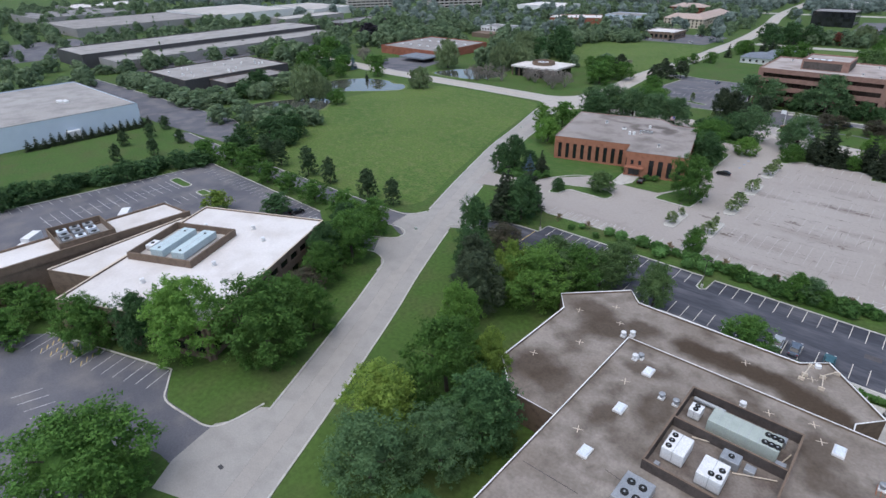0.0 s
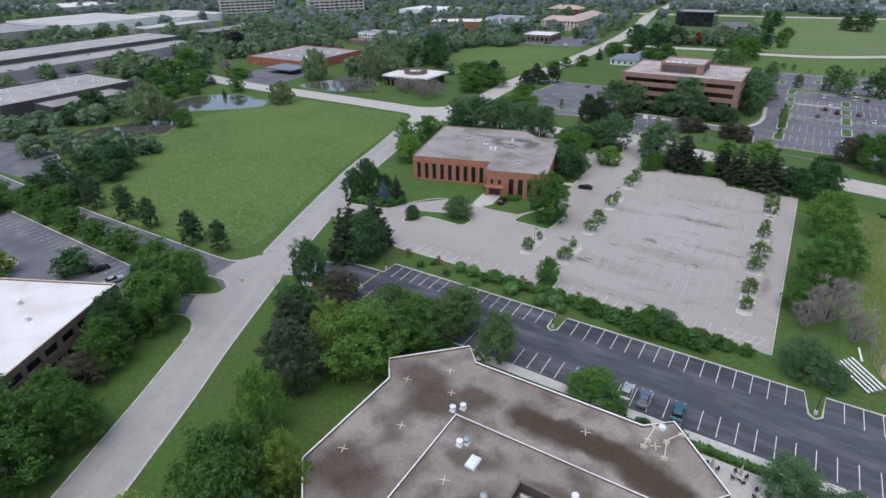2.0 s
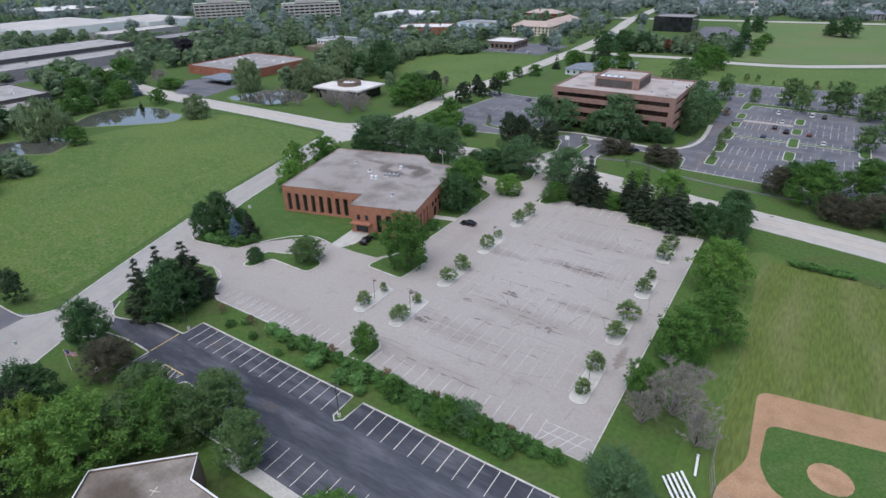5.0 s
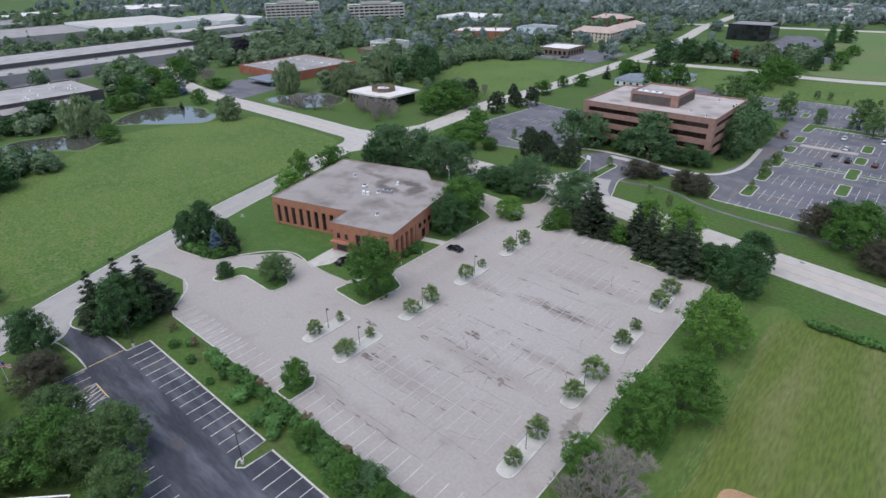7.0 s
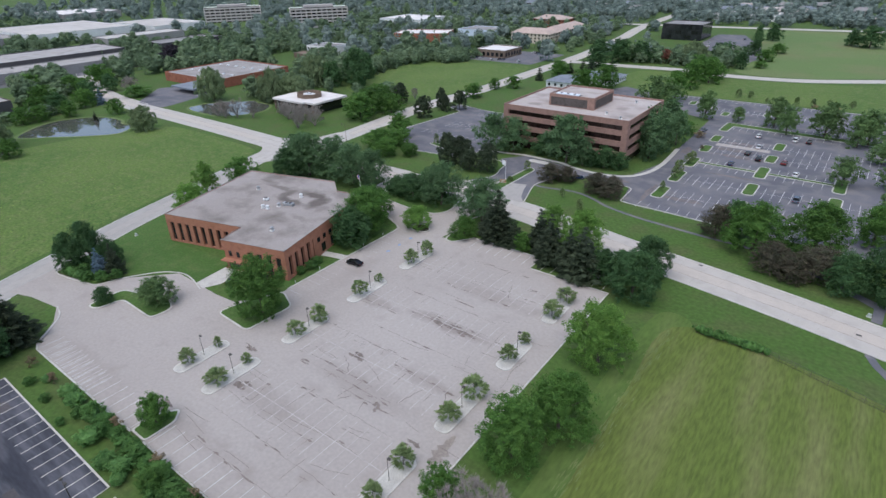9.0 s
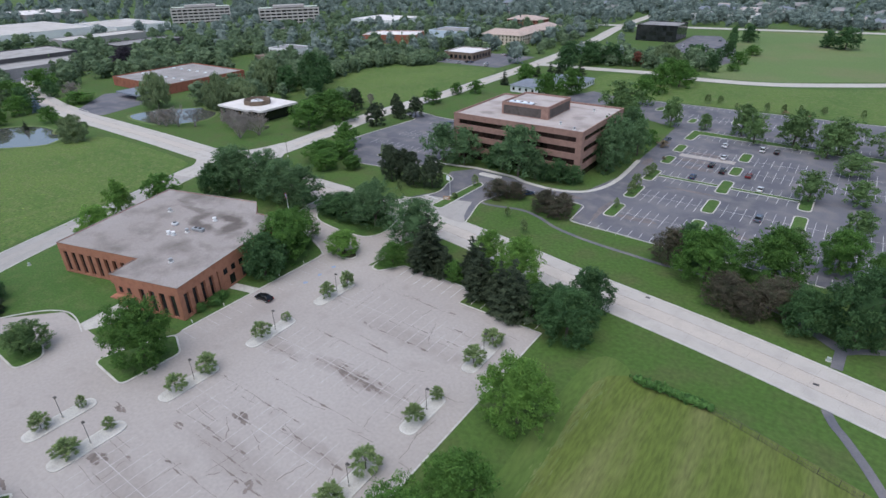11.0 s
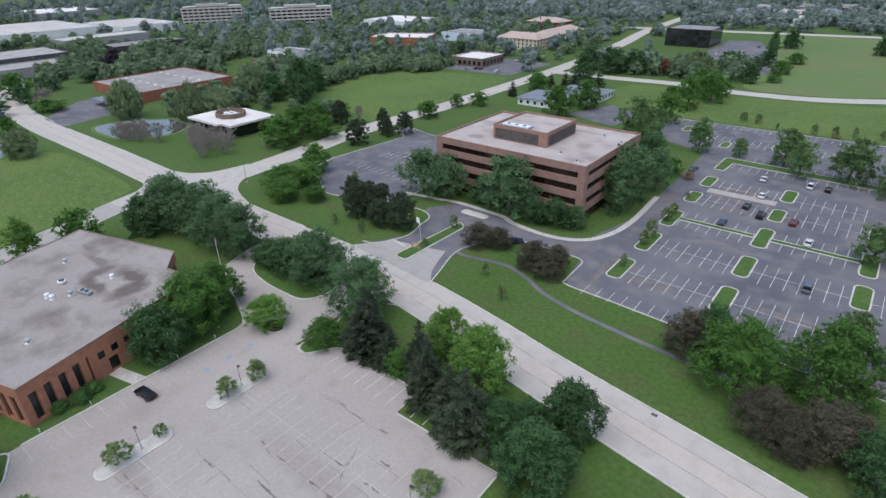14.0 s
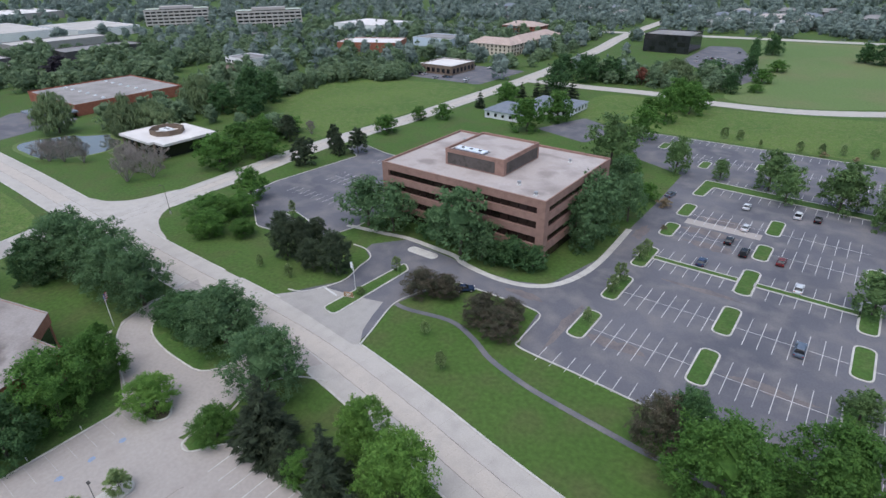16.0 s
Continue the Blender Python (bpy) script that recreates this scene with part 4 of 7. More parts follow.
# ponds
for k, shape in enumerate(([(-259, 206.5), (-246, 217), (-236, 225), (-226.5, 235.8), (-229, 243.5), (-236, 248.6), (-243, 247.5), (-251, 250.6), (-263, 249.4), (-271.5, 244), (-278, 234), (-276, 223), (-268, 212)],
                           [(-264, 166), (-258, 184), (-252, 193), (-246, 197), (-238.4, 198), (-231, 190), (-226, 180.5), (-235, 173), (-236, 157), (-250, 152)],
                           [(-246, 284.5), (-238, 281), (-230.6, 280.8), (-220, 281), (-211.4, 283.2), (-204.4, 293), (-203.5, 303), (-211.3, 312.6), (-222, 313), (-228, 315), (-236, 307), (-241, 304.5), (-246.6, 293)])):
    structure("pond", flat(smooth(shape, 6, True), 0.03), M["water"], "still dark pond reflecting the pale sky", "pond")
    structure("bank", kerb(smooth(shape, 6, True), True, 1.6, 0.12), M["dry_grass"], "low grassy pond bank", "bank")

# ball field
infield = sheet("infield", rounded([(33.6, 177.5), (62, 182), (66, 150), (44, 150.5), (31.2, 148), (31, 152), (34.3, 160)], 2.5), "soil", "bare orange-brown soil of the ball field", 0.03, "sports field")
sheet("infield_grass", rounded([(36, 169.5), (54, 173), (57, 156), (44, 154), (38, 155.5), (35.8, 160)], 2.0), "lawn", "green grass square inside the soil", 0.045, "sports field")
structure("pitching_mound", flat([(45 + 3 * math.cos(t * 0.3927), 162.3 + 3 * math.sin(t * 0.3927)) for t in range(16)], 0.06), M["soil"], "round soil mound with a white plate", "sports field")
tufts = bmesh.new()
for k in range(190):
    x, y, q = 29.6 + rng.gauss(0, 0.7), rng.uniform(160, 228), rng.uniform(0.3, 1.3)
    flat([(x - 0.06, y - q), (x + rng.uniform(0.04, 0.16), y - q * 0.3), (x + 0.06, y + q), (x - rng.uniform(0.04, 0.16), y + q * 0.3)], 0.04 + 0.03 * rng.random(), tufts)
tagged(part("grass_clippings", tufts, M["straw"]), "pale streaks of dry grass clippings on the field", "clippings", kind="stuff")
M["blue_line"] = mat("faded_blue_paint", [(0.2, 0.27, 0.4), (0.24, 0.31, 0.44), (0.27, 0.29, 0.34)], 0.9, (0.3, 0.9, 6.0))
for x, y in [(-42.8, 229.9), (-42.8, 225.2), (-42.9, 220.5)]:
    mark = [(x + 0.55 * math.cos(a) * rng.uniform(0.7, 1.1), y + 0.7 * math.sin(a) * rng.uniform(0.7, 1.1)) for a in (0, 0.8, 1.6, 2.4, 3.2, 4.0, 4.8, 5.6)]
    structure("parking_mark", flat(mark, 0.063), M["blue_line"], "faded blue painted mark in a parking stall", "parking mark")
lines([((-49.6, 192 + 2.9 * i), (-44.8, 192 + 2.9 * i)) for i in range(15)], "ghost_line", "worn stall lines beside the orange building", 0.12, 0.063)
structure("pavement", flat([(-75.9, 237.4), (-75.2, 243.6), (-69.9, 240.1), (-70.8, 237.2)], 0.058), M["walk"], "pale concrete path below the flagpole", "pavement")
sheet("planted_corner", [(-27.6, 240.6), (-29.8, 237.8), (-32, 235.1), (-34.1, 235.4), (-34.7, 238), (-34.2, 244), (-31, 249), (-27, 249)], "lawn", "green kerbed corner under dark trees", 0.056, "lawn")


# ---- buildings ----
def rect(x0, x1, y0, y1):
    return [(x0, y0), (x1, y0), (x1, y1), (x0, y1)]


def roof_top(ob, poly, h, roof, edging, wall=None, par=0.5, lip=0.35):
    """Roof deck with a parapet and its coping."""
    part("roof", prism(offset(poly, 0.15, True), h - par - 0.3, h - par), M[roof], ob)
    part("parapet", kerb(offset(poly, lip / 2 + 0.012, True), True, lip, h, z0=h - par - 0.4), M[wall or edging], ob)
    part("coping", kerb(offset(poly, lip / 2 - 0.03, True), True, lip + 0.08, h + 0.09, z0=h + 0.004), M[edging], ob)


def block(name, label, poly, h, wall, roof, edging="flash", m=None, category="building", z0=0.0, par=0.5):
    ob = empty(name, label, category, m)
    part("wall", prism(poly, z0, h - par - 0.32), M[wall], ob)
    roof_top(ob, poly, h, roof, edging, wall, par)
    return ob


PANES = {}


def pane_mesh(w, h, material):
    key = (round(w, 2), round(h, 2), material)
    if key not in PANES:
        PANES[key] = mesh_of("window", box(-w / 2, w / 2, -0.06, 0.06, 0, h, bevel=0.02), M[material])
    return PANES[key]


def windows(ob, p0, p1, n, w, h, z, material="glass", out=0.02, name="window"):
    """n window panes spread from p0 to p1 along a wall."""
    a, b = Vector(p0), Vector(p1)
    d = (b - a).normalized()
    turn = math.degrees(math.atan2(d.y, d.x))
    nrm = Vector((d.y, -d.x)) * out
    for i in range(n):
        p = a + (b - a) * ((i + 0.5) / n) + nrm
        part(name, pane_mesh(w, h, material), None, ob, m=pose(p.x, p.y, z, 0, 0, turn))


def piers(ob, p0, p1, n, w, depth, z0, z1, material):
    a, b = Vector(p0), Vector(p1)
    d = (b - a).normalized()
    turn = math.degrees(math.atan2(d.y, d.x))
    me = mesh_of("pier", box(-w / 2, w / 2, 0.02, depth, z0, z1), M[material])
    for i in range(n + 1):
        p = a + (b - a) * (i / n)
        part("pier", me, None, ob, m=pose(p.x, p.y, 0, 0, 0, turn))


def vent(ob, x, y, z, kind=0):
    """Roof vents and fans."""
    bm = tube([(x, y, z), (x, y, z + 0.7), (x, y, z + 0.72), (x, y, z + 1.0), (x, y, z + 1.1)], [0.28, 0.28, 0.5, 0.5, 0.2], 10)
    v = part("roof_vent", bm, M["unit_white" if kind else "metal_grey"], ob)
    part("vent_base", box(x - 0.45, x + 0.45, y - 0.45, y + 0.45, z, z + 0.25), M["flash"], v)


def skylight(ob, x, y, z, w=1.5, l=2.2):
    s = part("skylight", box(x - w / 2, x + w / 2, y - l / 2, y + l / 2, z, z + 0.35), M["flash"], ob)
    part("dome", box(x - w / 2 + 0.12, x + w / 2 - 0.12, y - l / 2 + 0.12, y + l / 2 - 0.12, z + 0.34, z + 0.55, bevel=0.12), M["skylight"], s)


def roof_unit(ob, x0, x1, y0, y1, z, h, material, fans=((0, 0),), fan_r=0.45, fan_x=(0.0, 1.0)):
    """A rooftop cooling unit with fan rings and side panels."""
    u = part("cooling_unit", box(x0, x1, y0, y1, z + 0.2, z + h, bevel=0.06), M[material], ob)
    part("curb", box(x0 + 0.1, x1 - 0.1, y0 + 0.1, y1 - 0.1, z, z + 0.21), M["metal_grey"], u)
    for i, j in fans:
        cx, cy = x0 + (x1 - x0) * i, y0 + (y1 - y0) * j
        part("fan", tube([(cx, cy, z + h), (cx, cy, z + h + 0.14)], [fan_r, fan_r * 0.95], 14), M["black"], u)
        part("fan_hub", tube([(cx, cy, z + h + 0.14), (cx, cy, z + h + 0.2)], [fan_r * 0.3, fan_r * 0.25], 8), M["metal_grey"], u)
    n = max(2, int((x1 - x0) / 1.3))
    for k in range(1, n):
        x = x0 + (x1 - x0) * k / n
        part("panel_seam", box(x - 0.03, x + 0.03, y0 - 0.012, y1 + 0.012, z + 0.3, z + h + 0.012), M["metal_grey"], u)


# near building with the stepped brown roof
near = empty("near_building", "low brown masonry building with a stained stepped gravel roof", "building", pose(0.5, 1.3, -0.3))
low = [(-41.6, 77.4), (-35.4, 71), (-26.6, 71), (-26.6, 20), (34, 20), (34, 95.2), (7.6, 95.2), (7.6, 98.2), (10.9, 102), (1.8, 111.6), (-2, 108.4), (-30.6, 108.4), (-33.8, 111.8), (-44.3, 101.5), (-41.2, 97.4)]
part("wall", prism(low, 0, 5.3), M["brown_wall"], near)
roof_top(near, low, 6.0, "roof_brown", "flash", "brown_wall", 0.35, 0.16)
high = rect(-26.6, 33.8, 20.2, 94.9)
part("upper_wall", prism(high, 5.0, 6.6), M["brown_wall"], near)
roof_top(near, high, 7.2, "roof_brown", "flash", "brown_wall", 0.3, 0.16)
rs = random.Random(3)
M["stain"] = mat("damp_roof_stain", [(0.1, 0.07, 0.052), (0.14, 0.1, 0.075), (0.2, 0.17, 0.145)], 0.8, (0.2, 0.35, 2.5), 0.1)
part("roof_seam", strokes([((-26.4, 45), (-5, 30))], 0.15, 6.93), M["patch"], near)
for x, y in ((-20, 88.4), (-19.8, 77.7), (-19.7, 66.8), (6.7, 89.4), (-19.7, 54), (16, 70), (16, 52)):
    skylight(near, x, y, 6.9)
for x, y, z, k in ((-28.2, 96.6, 5.65, 1), (-27, 97.8, 5.65, 1), (-22.5, 91, 6.9, 0), (-23.2, 90.2, 6.9, 1), (-6, 90, 6.9, 1), (-13.8, 84, 6.9, 0), (7, 76, 6.9, 1), (12, 86, 6.9, 0), (-16, 84, 6.9, 0)):
    vent(near, x, y, z, k)
for r in (rect(-12.8, -12.6, 69.3, 87.8), rect(2.3, 2.5, 69.3, 87.8), rect(-12.6, 2.3, 69.3, 69.5), rect(-12.6, 2.3, 87.6, 87.8), rect(-12.6, 2.3, 79.6, 79.8)):
    part("equipment_screen", prism(r, 6.9, 8.6), M["screen_wall"], near, "dark brown screen wall round roof machines")
    (x0, y0), (x1, y1) = r[0], r[2]
    part("screen_cap", box(x0 - 0.05, x1 + 0.05, y0 - 0.05, y1 + 0.05, 8.604, 8.68), M["brown_wall"], near)
for (ax, ay), (bx, by) in (((-9.5, 79), (-3.6, 80.8)), ((-3.2, 76.2), (1.6, 78.6)), ((-1.5, 71), (1.8, 72)), ((0.8, 80.6), (1.9, 84.5)), ((-12, 78.6), (-10.2, 77.4)), ((-12, 77.9), (-10.2, 76.7))):
    part("conduit", rod((ax, ay, 7.12), (bx, by, 7.12), 0.09, 6), M["cream_wall"], near)
for x0, x1, y0, y1, h in ((-0.6, 0.9, 85.2, 86.4, 1.1), (0.6, 1.9, 80.4, 81.6, 0.9), (-2.2, -0.9, 77.3, 78.6, 0.7), (-11.6, -10.9, 70.3, 71.2, 0.8), (-1.4, -0.2, 70.4, 71.6, 0.9)):
    part("duct_box", box(x0, x1, y0, y1, 6.93, 6.93 + h, bevel=0.05), M["metal_grey"], near)
for k in range(4):
    part("ladder_rail", rod((11.5 + 0.5 * k, 84.5, 7.0), (11.5 + 0.5 * k, 86.5, 7.0), 0.06, 5), M["orange_brick"], near)
for ax, ay, bx, by in ((-25.4, 60, -17, 60.2), (-16.2, 66, -10.5, 65.2)):
    part("roof_joint", strokes([((ax, ay), (bx, by))], 0.1, 6.93), M["screen_wall"], near)
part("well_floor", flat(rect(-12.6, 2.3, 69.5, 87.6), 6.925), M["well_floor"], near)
part("pipe_run", tube([(-12, 86.6, 7.5), (-7.5, 86.6, 7.5), (-7.3, 86.4, 7.2)], [0.35, 0.35, 0.3], 8), M["metal_grey"], near)
roof_unit(near, -8.6, 0.6, 81.5, 84.8, 6.93, 2.2, "unit_green", [(a, b) for a in (0.8, 0.88, 0.96) for b in (0.25, 0.75)], 0.5)
roof_unit(near, -11.6, -9.9, 82.6, 84.6, 6.93, 1.6, "unit_white", [(0.5, 0.28), (0.5, 0.72)], 0.4)
roof_unit(near, -11.6, -8.6, 72.6, 76.6, 6.93, 2.1, "unit_white", [(0.22, 0.2), (0.22, 0.5), (0.22, 0.8)], 0.42)
roof_unit(near, -6.6, -3.4, 71.4, 75.2, 6.93, 2.1, "unit_white", [(0.8, 0.25), (0.8, 0.6), (0.5, 0.25)], 0.42)
roof_unit(near, -5.2, -2.8, 76.6, 78.6, 6.93, 1.5, "metal_grey", [(0.5, 0.5)], 0.4)
roof_unit(near, 13.6, 16.4, 80.5, 84.5, 6.93, 1.8, "metal_grey", [(0.5, 0.3), (0.5, 0.7)], 0.5)
roof_unit(near, -13.4, -9.6, 61.5, 66.5, 6.93, 1.6, "metal_grey", [(0.3, 0.3), (0.7, 0.3), (0.3, 0.7), (0.7, 0.7)], 0.55)
part("timber_sleeper", box(-11.5, -2, 79.9, 80.2, 7.0, 7.2), M["cream_wall"], near)
for x, y, z in ((-38.6, 99, 5.68), (-33.5, 104.6, 5.68), (-30.5, 100, 5.68), (-38, 82, 5.68), (-33.4, 90, 5.68), (-22, 84, 6.93), (-22.6, 70, 6.93), (-2.6, 91.3, 6.93), (4.5, 90, 6.93), (3, 93, 6.93), (-9, 103, 5.68), (0.5, 105.6, 5.68)):
    part("roof_strap", strokes([((x - 0.7, y - 0.25), (x + 0.7, y + 0.25)), ((x - 0.25, y + 0.7), (x + 0.25, y - 0.7))], 0.12, z), M["cream_wall"], near)
for run in ([(0.1, 110.2), (-0.2, 107.1), (-0.4, 105.7)], [(3.8, 110.7), (2.2, 108.2), (2.6, 105.0)]):
    run = [(x - 0.5, y - 1.3) for x, y in run]
    for (ax, ay), (bx, by) in zip(run, run[1:]):
        part("roof_pipe", rod((ax, ay, 6.3), (bx, by, 6.3), 0.09, 6), M["cream_wall"], near)
    for x, y in run:
        part("pipe_stand", box(x - 0.45, x + 0.45, y - 0.12, y + 0.12, 5.66, 6.22), M["cream_wall"], near)
part("round_vent", tube([(1.0 - 0.5, 110.9 - 1.3, 5.66), (1.0 - 0.5, 110.9 - 1.3, 6.1)], [0.55, 0.5], 12), M["unit_white"], near)
windows(near, (-41.2, 97.2), (-41.6, 77.6), 6, 2.2, 1.8, 1.4, out=0.05)
windows(near, (-2.2, 108.4), (-30.2, 108.4), 9, 2.2, 1.8, 1.4, out=0.05)

# white-roofed building on the other side of the road
LM = pose(-118.3, 32.8, 0, 0, 0, 25.2) @ Matrix.Diagonal((1.012, 1.022, 1, 1))
left = empty("white_roof_building", "two-storey brown brick building with a white flat roof", "building", LM)
main = rect(0, 34.8, 0, 46.4)
part("wall", prism(rect(0.6, 34.2, 0.6, 45.8), 0, 7.2), M["brown_wall"], left)
for k, (z0, z1) in enumerate(((0, 1.2), (3.3, 5.0), (6.6, 7.25))):
    part("brick_band", prism(main, z0, z1), M["brown_wall"], left)
roof_top(left, main, 8.0, "roof_white", "cream_wall", "brown_wall", 0.35, 0.3)
for z, h in ((1.25, 2.0), (5.05, 1.5)):
    windows(left, (34.8, 0.6), (34.8, 45.8), 11, 2.9, h, z, out=-0.25)
    windows(left, (0.6, 0.0), (34.2, 0.0), 8, 2.9, h, z, out=-0.25)
    windows(left, (34.2, 46.4), (0.6, 46.4), 8, 2.9, h, z, out=-0.25)
piers(left, (34.8, 0), (34.8, 46.4), 11, 1.2, 0.6, 0, 7.2, "brown_wall")
piers(left, (0, 0), (34.8, 0), 8, 1.2, 0.6, 0, 7.2, "brown_wall")
for r in (rect(1.2, 18, 17.6, 18), rect(1.2, 18, 33.6, 34), rect(1.2, 1.6, 18, 33.6), rect(17.6, 18, 18, 33.6)):
    part("equipment_screen", prism(r, 7.6, 9.4), M["brown_wall"], left, "brown screen wall round roof machines")
part("well_floor", flat(rect(1.6, 17.6, 18, 33.6), 7.69), M["roof_pale"], left)
roof_unit(left, 5.4, 8.8, 20, 31.5, 7.7, 1.9, "unit_teal", [(0.5, 0.1), (0.5, 0.85)], 0.3)
roof_unit(left, 11, 14.4, 20, 31.5, 7.7, 1.9, "unit_teal", [(0.5, 0.1), (0.5, 0.85)], 0.3)
roof_unit(left, 2.2, 4, 22, 25, 7.7, 1.4, "unit_white", [(0.5, 0.5)], 0.4)
for x, y in ((22, 20), (12, 10), (26, 33), (20, 38), (8, 36)):
    vent(left, x, y, 7.66, 1)
wing = [(-29, -10), (-1.2, 41.5), (-3.2, 43), (-13.8, 46.4), (-41, -6)]
part("wing_wall", prism(wing, 0, 6.9), M["brown_wall"], left)
roof_top(left, wing, 7.7, "roof_white", "brown_wall", "brown_wall", 0.4, 0.4)
part("long_screen", kerb([(-29, -10), (-1.2, 41.5)], False, 0.5, 8.9, z0=7.0), M["brown_wall"], left)
link = [(-12.5, 9), (-0.3, 9), (-0.3, 40), (-2.2, 38.6)]
part("wing_wall", prism(link, 0, 7.0), M["brown_wall"], left)
roof_top(left, link, 7.8, "roof_white", "cream_wall", "brown_wall", 0.3, 0.3)
pen = [(-27.7, 22.6), (-17.2, 17), (-11.2, 27), (-21.2, 32.3)]
part("equipment_screen", kerb(pen, True, 0.35, 9.4, z0=7.2), M["brown_wall"], left, "brown screen wall round roof machines")
part("well_floor", flat(offset(pen, 0.2, True), 7.34), M["roof_grey"], left)
pu = Vector((0.515, 0.857))
for k in range(3):
    for q in range(3):
        ax, ay = Vector((-25.5, 23)) + pu * (1.2 + 2.9 * k) + Vector((0.857, -0.515)) * (0.6 + 3.1 * q)
        bm = box(-1.1, 1.1, -0.9, 0.9, 0, 1.5, bevel=0.05)
        u = part("cooling_unit", bm, M["metal_grey" if (k + q) % 3 else "skylight"], left, m=pose(ax, ay, 7.36, 0, 0, 59))
        part("fan", tube([(0, 0, 1.5), (0, 0, 1.62)], [0.6, 0.58], 12), M["black"], u)

# pale blue warehouse
ware = block("blue_warehouse", "long warehouse with pale blue metal walls and a grey roof", rect(-352, -271.6, 18, 113.2), 9.6, "blue_wall", "roof_dusty", "dark_wall")
part("loading_box", box(-271.6, -269, 82, 87, 0, 3.6), M["white_wall"], ware)
for x, y in ((-305, 92), (-303, 93.6)):
    part("roof_hatch", box(x - 2.5, x + 2.5, y - 1, y + 1, 9.0, 9.9), M["flash"], ware)
windows(ware, (-271.6, 30), (-271.6, 110), 5, 1.0, 2.1, 0.0, "white_wall", 0.05, "door")

# orange brick building
OM = pose(-52.6, 194.6, 0, 0, 0, 15) @ Matrix.Diagonal((1.02, 1.0, 1.06, 1))
orange = empty("orange_building", "two-storey orange brick building with tall dark windows, flat roof", "building", OM)
plan = [(0, 0), (0, 38), (-8.6, 38.6), (-13.4, 45.2), (-45, 45.2), (-45, 7.8), (-19, 7.8), (-19, 0)]
part("glass_core", prism(offset(plan, 0.7, True), 0.1, 6.0), M["glass"], orange)
part("plinth", prism(plan, 0, 0.5), M["orange_brick"], orange)
part("fascia", prism(plan, 5.7, 7.4), M["orange_brick"], orange, "deep orange brick band under the roof")
roof_top(orange, plan, 7.8, "roof_orange_block", "roof_orange_block", "orange_brick", 0.12, 0.2)
piers(orange, (-44.4, 7.8), (-20.4, 7.8), 9, 1.35, 0.9, 0.45, 5.75, "orange_brick")
part("brick_panel", box(-18.4, -12.6, 0.02, 0.72, 0.45, 5.75), M["orange_brick"], orange)
piers(orange, (-12, 0), (-0.7, 0), 4, 1.3, 0.9, 0.45, 5.75, "orange_brick")
piers(orange, (0, 0.7), (0, 11), 4, 1.2, 0.9, 0.45, 5.75, "orange_brick")
part("brick_panel", box(-0.75, -0.02, 12, 24.5, 0.45, 5.75), M["orange_brick"], orange)
piers(orange, (0, 24.8), (0, 37.3), 4, 1.6, 0.9, 0.45, 5.75, "orange_brick")
part("brick_panel", box(-44.98, -44.3, 8, 45, 0.45, 5.75), M["orange_brick"], orange)
part("brick_panel", box(-44, -14, 44.4, 45.18, 0.45, 5.75), M["orange_brick"], orange)
part("brick_panel", box(-18.98, -18.3, 0.8, 7.8, 0.45, 5.75), M["orange_brick"], orange)
windows(orange, (0, 13), (0, 24), 4, 1.3, 1.3, 3.8, out=0.0)
windows(orange, (0, 14), (0, 23), 2, 1.8, 2.3, 0.6, out=0.0, name="door")
windows(orange, (-17.8, 0), (-13, 0), 2, 0.9, 1.4, 3.8, out=0.0)
windows(orange, (-44.98, 44), (-44.98, 9), 8, 1.2, 4.4, 0.9, out=0.0)
part("entrance_door", box(-17.5, -14, -0.04, 0.3, 0.4, 2.8), M["glass"], orange)
part("canopy", box(-18.6, -12.8, -1.6, 0, 2.9, 3.2), M["orange_brick"], orange)
# machines and dark ponding marks on its roof
roof_unit(orange, -25, -23.6, 25, 26.2, 7.66, 0.7, "unit_white", [(0.5, 0.5)], 0.5)
roof_unit(orange, -17.5, -14.2, 24, 25.2, 7.66, 0.8, "metal_grey", [(0.3, 0.5), (0.7, 0.5)], 0.4)
for x, y, k in ((-20, 20.5, 1), (-21.5, 20.5, 1), (-16, 31, 1), (-18, 23, 0), (-32, 32, 0), (-10, 9, 0)):
    vent(orange, x, y, 7.66, k)
walkway = structure("pavement", flat([(-71, 180.8), (-67.4, 180.2), (-65.4, 184), (-66.2, 191.5), (-72, 190.5), (-71.5, 185)], 0.06), M["walk"], "pale concrete entrance walk and patio", "pavement")
structure("pavement", flat([(-58.3, 208), (-49.8, 210), (-49.8, 212.6), (-58.8, 210.4)], 0.06), M["walk"], "pale concrete side path to a door", "pavement")
structure("planting_bed", flat([(-56, 190.5), (-50.2, 192), (-50.2, 233), (-62, 233), (-58.5, 215), (-54.5, 201)], 0.03), M["lawn"], "green planted bed along the orange wall", "planting bed")

